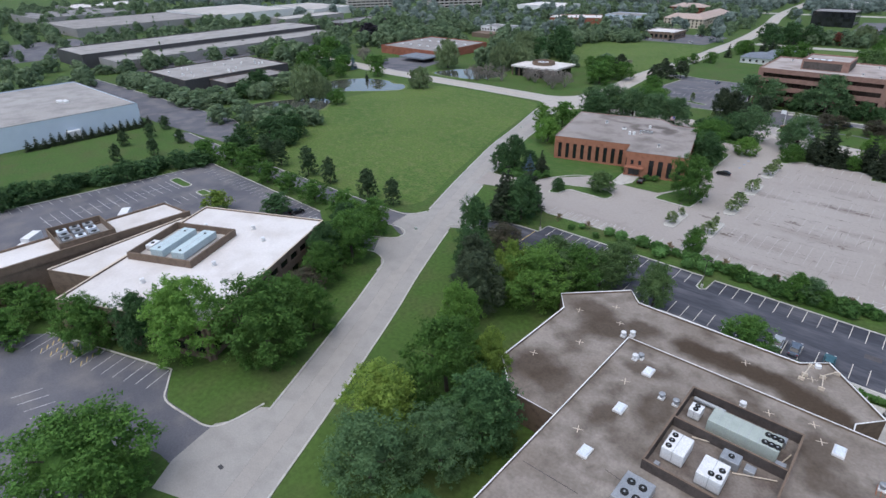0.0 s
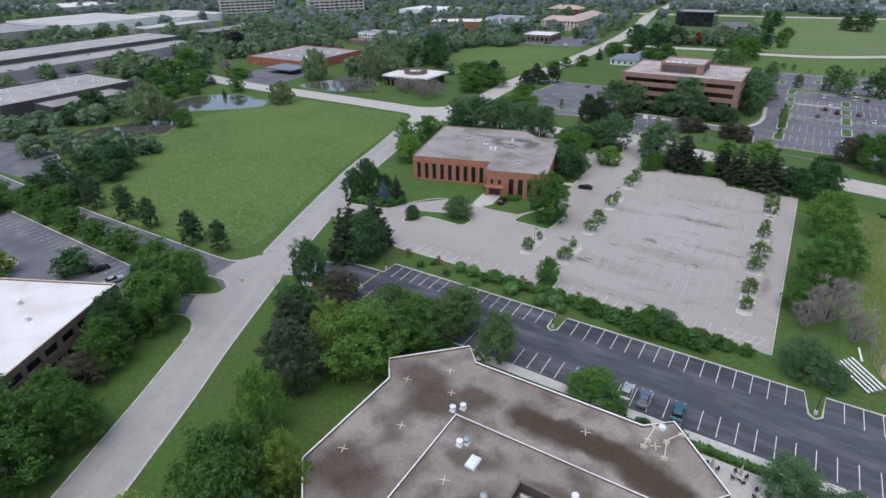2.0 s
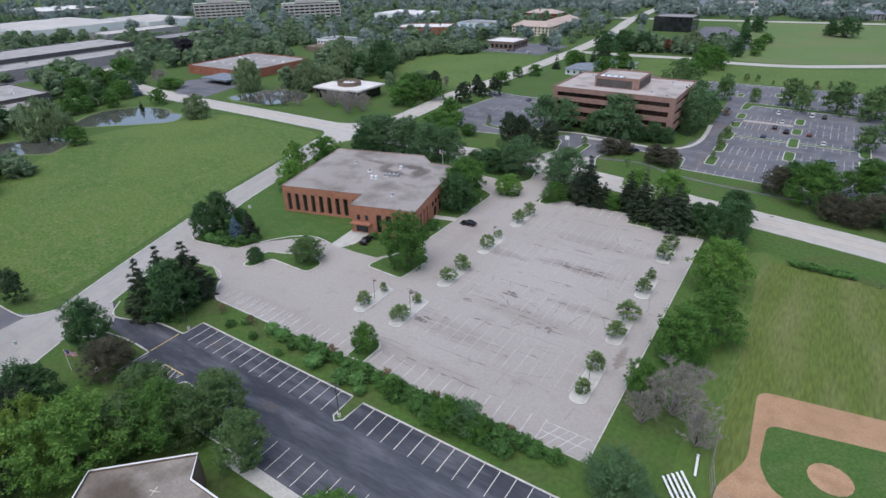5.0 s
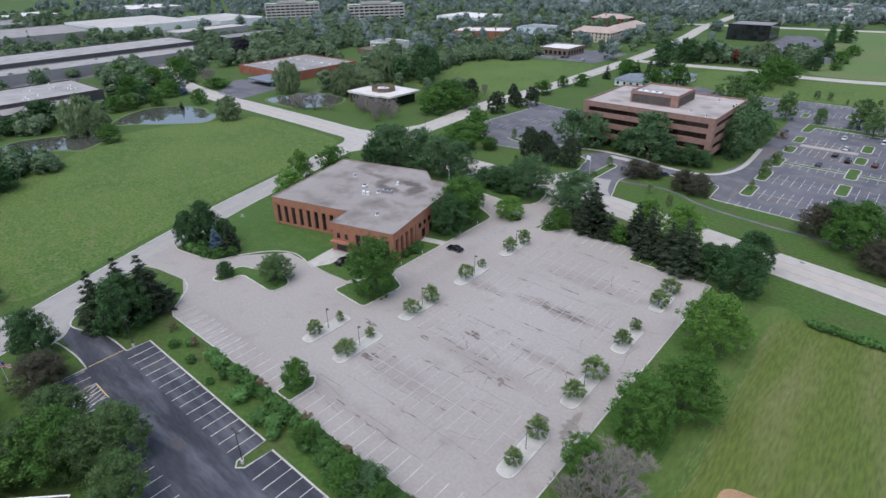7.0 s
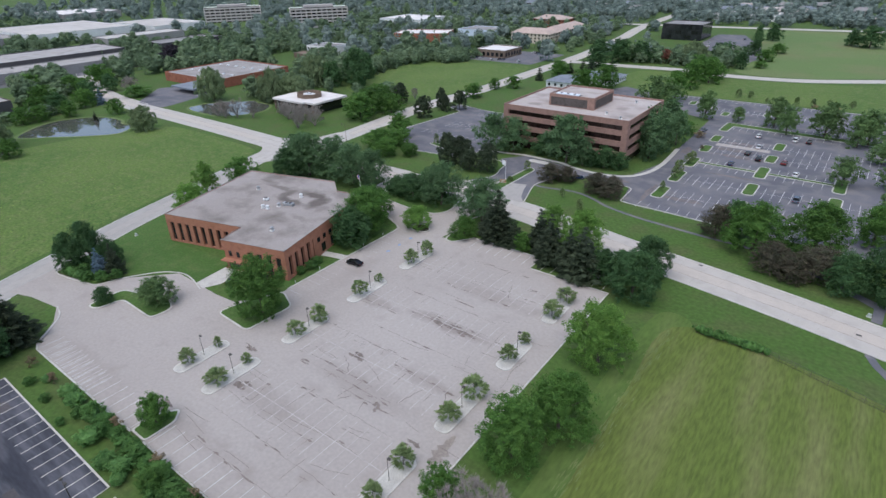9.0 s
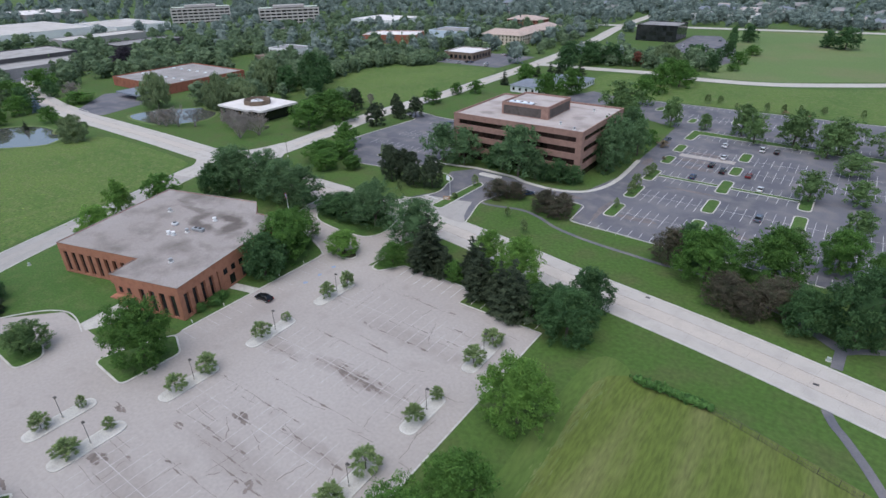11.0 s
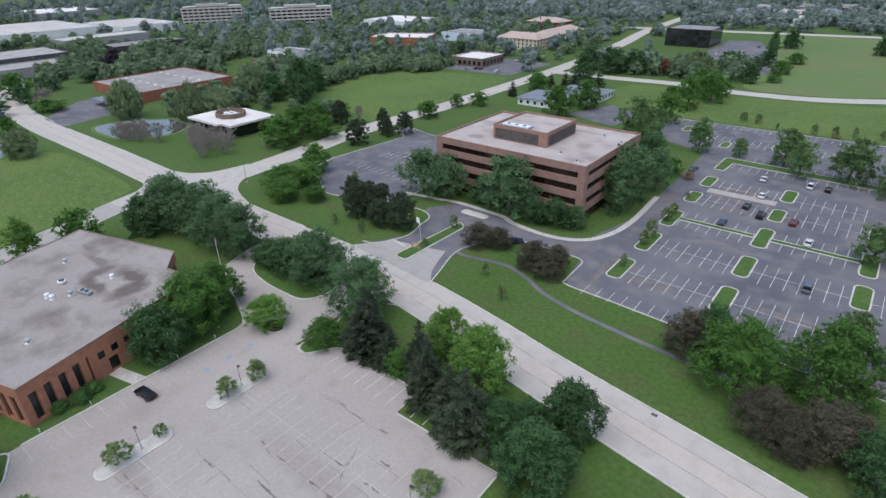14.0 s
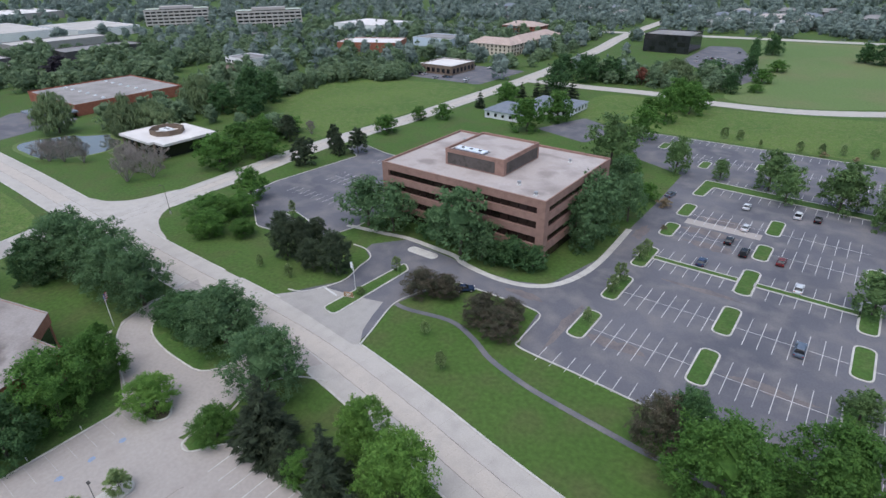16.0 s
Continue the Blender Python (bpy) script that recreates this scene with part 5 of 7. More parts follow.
# four-storey office block
office = empty("office_block", "four-storey reddish office block with dark ribbon windows and a flat roof", "building")
fx0, fx1, fy0, fy1 = -67.4, -15.6, 319.8, 358.4
fplan = rect(fx0, fx1, fy0, fy1)
part("glass_core", prism(rect(fx0 + 1.1, fx1 - 1.1, fy0 + 1.1, fy1 - 1.1), 0, 15.4), M["bronze_glass"], office)
for z0, z1 in ((3.2, 5.1), (7.2, 9.2), (11.3, 13.2), (15.0, 16.3)):
    part("spandrel", prism(fplan, z0, z1), M["office_brick"], office)
roof_top(office, fplan, 17.0, "roof_pink", "office_brick", "office_brick", 0.5, 0.45)
for x, y in ((fx0, fy0), (fx1, fy0), (fx0, fy1), (fx1, fy1)):
    sx, sy = (1 if x == fx0 else -1), (1 if y == fy0 else -1)
    xs, ys = sorted((x + 0.015 * sx, x + 2.2 * sx)), sorted((y + 0.015 * sy, y + 2.2 * sy))
    part("corner_pier", box(xs[0], xs[1], ys[0], ys[1], 0, 16.2), M["office_brick"], office)
for z, h in ((5.15, 2.0), (9.25, 2.0), (13.25, 1.7), (0.4, 2.75)):
    windows(office, (fx0 + 2.3, fy0), (fx1 - 2.3, fy0), 18, 2.44, h, z, "bronze_glass", -0.6)
    windows(office, (fx1, fy0 + 2.3), (fx1, fy1 - 2.3), 13, 2.4, h, z, "bronze_glass", -0.6)
    windows(office, (fx0, fy1 - 2.3), (fx0, fy0 + 2.3), 13, 2.4, h, z, "bronze_glass", -0.6)
pplan = rect(-52.2, -33.2, 329.6, 348.6)
part("penthouse_wall", prism(pplan, 16.4, 20.2), M["office_brick"], office)
roof_top(office, pplan, 21.0, "roof_pink", "office_brick", "office_brick", 0.5, 0.5)
part("louvre", box(-51.4, -36, 329.46, 329.62, 16.9, 20), M["screen_wall"], office)
part("louvre", box(-33.22, -33.06, 331, 347.5, 16.9, 20), M["screen_wall"], office)
# Flat dark sheet on the deck gives the shade inside a well as colour.
part("open_well", flat(rect(-51.2, -40.5, 331.2, 335), 20.53), M["dark_wall"], office)
roof_unit(office, -50.6, -41.2, 332, 334.4, 20.0, 0.9, "skylight", [(0.2, 0.5), (0.5, 0.5), (0.8, 0.5)], 0.5)
for x, y in ((-20, 323), (-24, 350), (-60, 350), (-27, 327)):
    vent(office, x, y, 16.5, 0)

# white pavilion with an octagonal roof ring
pav = empty("pavilion", "low glazed pavilion with an overhanging white roof and octagonal screen", "building", pose(-187, 320.2, 0) @ Matrix.Diagonal((1.1, 1.01, 1.36, 1)) @ pose(179.55, -320.8, 0))
proof = [(-193.5, 308.6), (-172, 308.6), (-172, 310.6), (-165.6, 310.6), (-165.6, 333), (-187, 333), (-187, 330.8), (-193.5, 330.8)]
part("glass_wall", prism(offset(proof, 2.6, True), 0, 3.9), M["glass"], pav)
part("roof_slab", prism(proof, 3.85, 4.5), M["roof_white"], pav)
octo = [(-179.5 + 6.2 * math.cos(radians(22.5 + 45 * k)), 320.8 + 6.2 * math.sin(radians(22.5 + 45 * k))) for k in range(8)]
part("roof_screen", kerb(octo, True, 0.4, 6.0, z0=4.49), M["brown_wall"], pav, "brown octagonal roof screen")
roof_unit(pav, -182, -177, 319, 322.5, 4.5, 1.2, "unit_white", [(0.3, 0.5), (0.7, 0.5)], 0.6)
piers(pav, (-193, 309.4), (-166.4, 309.4), 6, 0.7, 0.7, 0, 3.86, "brown_wall")

# red brick workshop and its canopy
red = block("red_workshop", "long low red brick workshop with a grey roof", rect(-333, -275, 321, 378), 5.6, "red_brick", "roof_grey", "red_brick")
part("canopy", prism(rect(-296, -272, 304, 320.9), 2.6, 3.4), M["slate_roof"], red, "dark low entrance canopy")
for k in range(12):
    skylight(red, -327 + 9 * (k % 6), 338 + 22 * (k // 6), 5.1, 1.6, 1.6)

# farther buildings
brickbank = block("brick_pavilion", "small brick building with a bright white flat roof", rect(-205.2, -179.8, 506, 532), 5.8, "brown_wall", "roof_white", "flash")
windows(brickbank, (-204.6, 506), (-180.4, 506), 6, 2.4, 2.6, 1.2, out=0.05)
windows(brickbank, (-179.8, 506.6), (-179.8, 531.4), 6, 2.4, 2.6, 1.2, out=0.05)
white = block("white_workshop", "white two-storey workshop with a pale roof", rect(-334, -307, 446, 467), 7.4, "white_wall", "roof_dim", "flash")
windows(white, (-333.5, 446), (-307.5, 446), 8, 1.8, 1.4, 4.4, out=0.05)
part("annexe", prism(rect(-332, -307, 430, 445.9), 0, 3.6), M["brown_wall"], white)
longred = block("long_brick_hall", "long brick hall with a white roof", rect(0, 50, 0, 30), 7.5, "red_brick", "roof_white", "flash", pose(-320, 540, 0, 0, 0, 24))
bluehall = block("blue_hall", "pale blue hall behind the trees", rect(-290, -250, 600, 630), 7.0, "blue_wall", "roof_dim", "flash")


def hip_house(name, label, x0, x1, y0, y1, h, rise, wall, roof, m=None, floors=2, over=0.8):
    """A house with a hipped roof and rows of windows."""
    ob = empty(name, label, "house", m)
    part("wall", prism(rect(x0, x1, y0, y1), 0, h), M[wall], ob)
    bm = bmesh.new()
    a = [bm.verts.new(p) for p in ((x0 - over, y0 - over, h), (x1 + over, y0 - over, h), (x1 + over, y1 + over, h), (x0 - over, y1 + over, h))]
    along = (x1 - x0) > (y1 - y0)
    half = min(x1 - x0, y1 - y0) / 2
    if along:
        r = [bm.verts.new((x0 + half * 0.9, (y0 + y1) / 2, h + rise)), bm.verts.new((x1 - half * 0.9, (y0 + y1) / 2, h + rise))]
        for f in ((a[0], a[1], r[1], r[0]), (a[1], a[2], r[1]), (a[2], a[3], r[0], r[1]), (a[3], a[0], r[0])):
            bm.faces.new(f)
    else:
        r = [bm.verts.new(((x0 + x1) / 2, y0 + half * 0.9, h + rise)), bm.verts.new(((x0 + x1) / 2, y1 - half * 0.9, h + rise))]
        for f in ((a[0], a[1], r[0]), (a[1], a[2], r[1], r[0]), (a[2], a[3], r[1]), (a[3], a[0], r[0], r[1])):
            bm.faces.new(f)
    bm.faces.new(a[::-1])
    part("roof", bm, M[roof], ob)
    for k in range(floors):
        z = 1.0 + k * (h - 0.6) / floors
        n = max(2, int((x1 - x0) / 3.6))
        windows(ob, (x0, y0), (x1, y0), n, 1.4, 1.5, z, out=0.03)
        n = max(2, int((y1 - y0) / 3.6))
        windows(ob, (x1, y0), (x1, y1), n, 1.4, 1.5, z, out=0.03)
    return ob


hip_house("grey_office_house", "single-storey house with a blue-grey hipped roof", -106, -86, 432, 452, 3.6, 2.6, "white_wall", "slate_roof", floors=1)
hip_house("grey_office_house", "long wing with a blue-grey hipped roof", -97, -73, 452, 474, 3.4, 2.6, "white_wall", "slate_roof", floors=1)
hip_house("inn", "three-storey cream inn with a peach hipped roof", -223, -186, 589, 606, 8.2, 4.0, "cream_wall", "peach_roof", floors=3)
hip_house("inn", "rear wing of the cream inn with a peach roof", -205, -187, 606.5, 670, 8.2, 4.0, "cream_wall", "peach_roof", floors=3)
hip_house("inn", "far wing of the cream inn with a peach roof", -262, -225, 700, 722, 8.6, 3.6, "red_brick", "peach_roof", floors=3)
glassy = block("dark_glass_block", "dark glass office block with a pale roof frame", rect(-114, -80, 667, 700), 13.0, "glass", "roof_dim", "dark_wall")
for z in (1.2, 5.2, 9.2):
    windows(glassy, (-113.5, 667), (-80.5, 667), 12, 2.7, 2.9, z, out=0.05)
    windows(glassy, (-80, 667.5), (-80, 699.5), 11, 2.6, 2.9, z, out=0.05)
long_hall = block("long_warehouse", "very long grey warehouse with a weathered flat roof", rect(-500, -449.5, 150, 353), 9.6, "dark_wall", "roof_dusty", "grey_wall")
block("dock_hall", "lower grey dock along the long warehouse", rect(-449, -418, 160, 348), 6.6, "grey_wall", "roof_dusty", "grey_wall")
flat_hall = block("dark_workshop", "low dark-walled workshop with a cluttered pale roof", rect(-366, -318, 158, 226), 6.8, "dark_wall", "roof_dusty", "brown_wall")
for k in range(22):
    vent(flat_hall, -362 + 40 * rs.random(), 162 + 60 * rs.random(), 6.3, 1)
block("dark_workshop", "low dark workshop wing near the ponds", rect(-317.5, -298, 172, 212), 5.4, "dark_wall", "roof_grey", "brown_wall")
for k, (x0, x1, y0, y1, h, wall, roof) in enumerate(((-755, -632, 350, 452, 9, "white_wall", "roof_pale"), (-700, -604, 462, 524, 8, "white_wall", "roof_pale"), (-588, -556, 388, 468, 6, "grey_wall", "roof_pale"),
                                                   (-502, -472, 396, 458, 6, "dark_wall", "roof_dim"), (-745, -642, 210, 344, 8, "grey_wall", "roof_grey"), (-980, -880, 480, 560, 9, "grey_wall", "roof_white"),
                                                   (-430, -370, 640, 690, 8, "white_wall", "roof_white"), (-120, -50, 850, 880, 7, "white_wall", "roof_pale"), (110, 165, 830, 860, 8, "white_wall", "roof_white"),
                                                   (-900, -800, 220, 330, 8, "grey_wall", "roof_dim"), (-1000, -920, 300, 400, 8, "grey_wall", "roof_white"), (-480, -440, 540, 580, 6, "grey_wall", "roof_dim"))):
    block("distant_hall", "distant pale industrial hall with a flat roof", rect(x0, x1, y0, y1), h, wall, roof, "grey_wall")
for x, y, turn in ((-645, 592, 55), (-525, 632, 52)):
    tower = empty("distant_office_block", "distant six-storey office block with pale bands", "building", pose(x, y, 0, 0, 0, turn))
    part("core", prism(rect(-34, 34, -11, 11), 0, 18), M["glass"], tower)
    for k in range(5):
        part("floor_band", prism(rect(-35, 35, -12, 12), 1.2 + 3.6 * k, 3.0 + 3.6 * k), M["stone_wall"], tower)
    for k in range(12):
        part("pier", box(-34.6 + 6.2 * k, -33.4 + 6.2 * k, -11.9, -11, 0, 17.4), M["stone_wall"], tower)
    part("roof_house", prism(rect(-18, 18, -6, 6), 17.6, 20.5), M["stone_wall"], tower)
rh = random.Random(11)
for k in range(46):
    x = rh.uniform(-420, 330)
    y = rh.uniform(830, 1020) + 0.1 * x
    if -130 < x < -40 and y < 900:
        y += 60
    hip_house("distant_house", rh.choice(("distant cream terrace house with a grey roof", "distant pale house with a dull brown roof")), -9, 9 + rh.uniform(0, 6), -6, 6, 6, 3.4, rh.choice(("stone_wall", "grey_wall", "stone_wall")),
              rh.choice(("slate_roof", "roof_dim", "roof_pink")), pose(x, y, 0, 0, 0, rh.uniform(-25, 25)), 2)


# ---- trees ----
def lobes_round(r, n, w=10.0, h=10.0, base=0.18, fine=1.0):
    """Sub-crowns of a broad tree: centre and radii. The crown bulges and hollows unevenly."""
    out = []
    bulges = [(r.uniform(0, 6.28), r.uniform(0.15, 0.95), r.uniform(-0.24, 0.3)) for _ in range(7)]
    for k in range(n):
        t = (k + 0.5) / n
        q = t ** 0.95
        a = k * 2.39996 + r.uniform(-0.4, 0.4)
        prof = math.sqrt(max(0.0, 1 - ((q - 0.36) / 0.64) ** 2)) if q > 0.36 else 0.74 + 0.26 * math.sqrt(q / 0.36)
        z = base + (0.97 - base) * q
        swell = 1 + 0.7 * sum(q2 * math.exp(-((math.cos(a - b) - 1) ** 2 * 3 + (z - c) ** 2 * 14)) for b, c, q2 in bulges)
        s = w * r.uniform(0.07, 0.14) * fine
        rad = max(0.0, 0.5 * w * prof * r.uniform(0.78, 1.02) * swell - s * 0.8)
        out.append((rad * math.cos(a), rad * math.sin(a), min(z * h * (1 + 0.1 * (swell - 1)), h - s * 0.7), s, s * r.uniform(0.75, 1.1)))
    for zz, ww, hh in ((0.42 + base * 0.4, 0.3, 0.2), (0.62, 0.3, 0.2), (0.8, 0.19, 0.13)):
        out.append((0, 0, h * zz, w * ww, h * hh))
    return out


ICO = None


def ico():
    global ICO
    if ICO is None:
        bm = bmesh.new()
        bmesh.ops.create_icosphere(bm, subdivisions=1, radius=1.08)
        ICO = (np.array([v.co[:] for v in bm.verts]), [tuple(v.index for v in f.verts) for f in bm.faces])
        bm.free()
    return ICO


def crown_mesh(name, lobes, leaves, size, material, seed, core=0.62, droop=0.0, clumps=9, up=0.35, every=False, radial=0.3, long=1.0):
    """Leaf blades gathered in small tufts all over many sub-crowns, pointing outwards, round rough inner masses of foliage."""
    g = np.random.default_rng(seed)
    verts, faces = [], []
    base, tri = ico()
    widest = max(l[3] for l in lobes)
    for cx, cy, cz, rr, rz in lobes:
        if core and (rr > 0.6 * widest or every):
            bump = 1 + g.normal(0, 0.16, len(base))[:, None]
            faces += [tuple(i + len(verts) for i in f) for f in tri]
            verts += (base * bump * core * (rr, rr, rz) + (cx, cy, cz)).tolist()
    L = np.repeat(np.array(lobes), clumps, 0)
    d = g.normal(size=(len(L), 3)) * (1, 1, 0.85) + (0, 0, 0.3)
    d /= np.linalg.norm(d, axis=1)[:, None]
    tuft = L[:, :3] + d * L[:, [3, 3, 4]] * g.uniform(0.5, 1.3, len(L))[:, None]
    reach = np.minimum(L[:, 3], 0.6 * widest) * g.uniform(0.25, 0.75, len(L))
    pick = g.choice(len(L), leaves, p=reach ** 1.6 / (reach ** 1.6).sum())
    away = g.normal(size=(leaves, 3))
    away /= np.linalg.norm(away, axis=1)[:, None]
    c = tuft[pick] + away * (reach[pick] * g.uniform(0.2, 1.25, leaves))[:, None] * (1, 1, 0.75)
    c[:, 2] = np.maximum(c[:, 2], 0.15)
    n = away * 0.3 + d[pick] * 0.4 + g.normal(0, 0.5, (leaves, 3)) + (0, 0, up)
    n /= np.linalg.norm(n, axis=1)[:, None]
    u = np.cross(n, g.normal(size=(leaves, 3)))
    u /= np.linalg.norm(u, axis=1)[:, None]
    out = c * (1, 1, 0) / (np.linalg.norm(c[:, :2], axis=1)[:, None] + 0.3) + d[pick] * 0.6
    u = u * (1 - radial) + out * radial
    u /= np.linalg.norm(u, axis=1)[:, None]
    u[:, 2] -= droop
    v = np.cross(n, u)
    v /= np.linalg.norm(v, axis=1)[:, None] + 1e-6
    s = size * g.uniform(0.55, 1.4, leaves)[:, None]
    quad = np.stack([c - u * s * 0.9 * long - v * s * 0.6, c - u * s * 0.5 * long + v * s * 0.75 + n * s * 0.1, c + u * s * 1.2 * long], 1).reshape(-1, 3)
    k = len(verts)
    faces += [(k + 3 * i, k + 3 * i + 1, k + 3 * i + 2) for i in range(leaves)]
    me = bpy.data.meshes.new(name)
    me.from_pydata(verts + quad.tolist(), [], faces)
    me.materials.append(M[material])
    return me


def lobes_conifer(r, w=5.0, h=10.0, tiers=12, per=8):
    """Tiers of drooping boughs, each a short chain of tufts."""
    out = []
    for k in range(tiers):
        t = k / (tiers - 1)
        rad = 0.5 * w * ((1 - t) ** 0.75 * 0.95 + 0.05) * (0.85 if k == 0 else 1)
        m = max(2, round(per * (1 - t) + 1))
        z = 0.8 + (h - 1.3) * t
        for j in range(m):
            a = 2 * math.pi * (j + 0.5 * (k % 2)) / m + r.uniform(-0.35, 0.35)
            reach = rad * r.uniform(0.72, 1.12)
            for q in (0.45, 0.82):
                s = max(0.16, rad * (0.3 - 0.09 * q)) * r.uniform(0.85, 1.25)
                out.append((reach * q * math.cos(a), reach * q * math.sin(a), z - 0.05 * h * q * (1 - t) + r.uniform(-0.15, 0.15), s, max(0.2, s * 0.7)))
        out.append((0, 0, z, max(0.12, rad * 0.42), h / tiers * 0.7 * (1 - 0.55 * t)))
    return out


def trunk_mesh(name, h, r, seed, limbs=6, spread=0.3):
    g = random.Random(seed)
    bm = tube([(0, 0, -0.1), (0.02 * h, 0, 0.25 * h), (0, 0.02 * h, 0.55 * h), (0, 0, 0.8 * h)], [r, r * 0.8, r * 0.5, r * 0.15], 7)
    for k in range(limbs):
        a, z = 2 * math.pi * k / limbs + g.uniform(-0.3, 0.3), h * g.uniform(0.22, 0.5)
        q = spread * h * g.uniform(0.7, 1.1)
        tube([(0, 0, z), (0.5 * q * math.cos(a), 0.5 * q * math.sin(a), z + 0.14 * h), (q * math.cos(a), q * math.sin(a), z + 0.3 * h)], [r * 0.4, r * 0.28, r * 0.08], 5, bm)
    return mesh_of(name, bm, M["bark"])


def twigs_mesh(seed, w=10.0, h=10.0):
    """A leafless crown: forked branches down to thin twigs."""
    g = random.Random(seed)
    bm = bmesh.new()

    def grow(p, d, length, r, depth):
        q = p + d * length
        mid = p + d * length * 0.5 + Vector((g.uniform(-1, 1), g.uniform(-1, 1), g.uniform(-0.3, 0.6))) * length * 0.06
        tube([p, mid, q], [r, r * 0.8, r * 0.6], 4 if depth < 4 else 3, bm)
        if depth < 6:
            for k in range(3 if depth < 5 else 2):
                e = (d + Vector((g.uniform(-1, 1), g.uniform(-1, 1), g.uniform(-0.2, 0.8))) * 0.62).normalized()
                grow(q, e, length * g.uniform(0.62, 0.86), max(0.025, r * 0.55), depth + 1)
        else:
            for k in range(8):
                e = (d + Vector((g.uniform(-1, 1), g.uniform(-1, 1), g.uniform(-0.6, 0.9)))).normalized() * g.uniform(0.4, 1.0)
                o = e.orthogonal().normalized() * 0.022
                bm.faces.new([bm.verts.new(x) for x in (p + o, p - o, p + e)])

    for k in range(8):
        a = k * 2.4 + g.uniform(-0.3, 0.3)
        grow(Vector((0, 0, 0.0)), Vector(((0.2 + 0.09 * k) * math.cos(a), (0.2 + 0.09 * k) * math.sin(a), 1)).normalized(), h * (0.27 - 0.016 * k), 0.17, 2)
    return mesh_of("bare_crown", bm, M["twig"])


def ball_lobes(n=44):
    """A clipped ball: small tufts all over one round mass."""
    out = [(0, 0, 4.6, 4.1, 4.1)]
    for k in range(n):
        z = 1 - 2 * (k + 0.5) / n
        q = math.sqrt(1 - z * z)
        out.append((4.1 * q * math.cos(2.39996 * k), 4.1 * q * math.sin(2.39996 * k), 4.7 + 4.1 * z, 0.8, 0.8))
    return out


KINDS, PROTO = {}, {}


def kind(key, name, label, make_crown, native, trunk=None, category="tree"):
    KINDS[key] = (name, label, make_crown, native, trunk, category)


rt = random.Random(2)
for key, material, name, label, n, leaves, size in (
        ("maple", "maple", "broadleaf_tree", "broad green leafy tree standing on grass", 76, 17000, 0.135),
        ("bright", "bright", "broadleaf_tree", "bright green rounded leafy tree on grass", 72, 18000, 0.14),
        ("yellow", "yellow", "broadleaf_tree", "yellow-green leafy tree among darker trees", 60, 12000, 0.16),
        ("locust", "locust", "locust_tree", "airy pale green spreading tree", 66, 13000, 0.135),
        ("lot", "lot_leaf", "locust_tree", "feathery light green tree in a grass strip", 60, 12000, 0.15),
        ("dark", "dark", "broadleaf_tree", "dark green dense rounded tree", 76, 16500, 0.15),
        ("red", "red", "crabapple_tree", "low brownish ornamental tree with small leaves", 76, 14000, 0.13),
        ("purple", "purple", "broadleaf_tree", "very dark purple domed tree", 60, 8000, 0.22),
        ("rust", "rust", "crabapple_tree", "small rust-red ornamental tree", 20, 3500, 0.27)):
    for v in range(3):
        for far in (False, True):
            kind((key, v, far), name, label, lambda m=material, n=n if not far else n // 2, fn=1.25 if far else 1.0, lv=leaves if not far else leaves // 4, s=size * (1.9 if far else 1), sd=rt.randint(0, 9999), b=0.1 if key in ("locust", "lot") else 0.05, c=0.6 if key == "locust" else 0.7:
                 crown_mesh("crown", lobes_round(random.Random(sd), n, base=b, fine=fn), lv, s, m, sd, c, 0.0, 5), (10, 10), (10, 0.28))
for key, material, label in (("spruce", "spruce", "dark conical spruce with drooping tiers"), ("blue", "blue", "small silvery blue spruce")):
    for v in range(3):
        for far in (False, True):
            kind((key, v, far), "spruce_tree", label, lambda m=material, sd=rt.randint(0, 9999), f=far: crown_mesh("crown", lobes_conifer(random.Random(sd), tiers=7 if f else 12, per=5 if f else 8), 3000 if f else 11000, 0.17 if f else 0.085, m, sd, 0.62, 0.28, 4, 0.35, True, 0.75, 2.4), (5, 10), (10, 0.2, 0))
for v in range(3):
    for far in (False, True):
        kind(("willow", v, far), "willow_tree", "drooping pale green willow beside water", lambda sd=rt.randint(0, 9999): crown_mesh("crown", [(x, y, z, q, q * 1.7) for x, y, z, q, _ in lobes_round(random.Random(sd), 44, base=0.12, fine=1.1)], 6000, 0.17, "willow", sd, 0.6, 3.0, 6), (10, 10), (10, 0.3))
        kind(("small", v, far), "young_tree", "small young street tree with sparse brownish green leaves", lambda sd=rt.randint(0, 9999): crown_mesh("crown", lobes_round(random.Random(sd), 30, 9, 10, 0.16, 0.8), 2200, 0.24, "young", sd, 0, 0, 4, 0.4, False, 0.6, 2.3), (10, 10), (10, 0.18))
        kind(("bare", v, far), "bare_tree", "leafless grey branching tree", lambda sd=rt.randint(0, 9999): twigs_mesh(sd), (10, 10), (4, 0.22, 0))
        kind(("shrub", v, far), "shrub", "rounded green clipped shrub in a hedge", lambda sd=rt.randint(0, 9999): crown_mesh("foliage", lobes_round(random.Random(sd), 22, base=0.12, fine=1.35), 2600, 0.4, "shrub", sd, 0.85), (10, 10), None, "shrub")
        kind(("thin", v, far), "young_tree", "slender young green tree in tall grass", lambda sd=rt.randint(0, 9999): crown_mesh("crown", lobes_round(random.Random(sd), 40, 5.6, 10, 0.05, 1.15), 3600, 0.2, "thin_leaf", sd, 0.8, 0, 5), (5, 10), (10, 0.12))
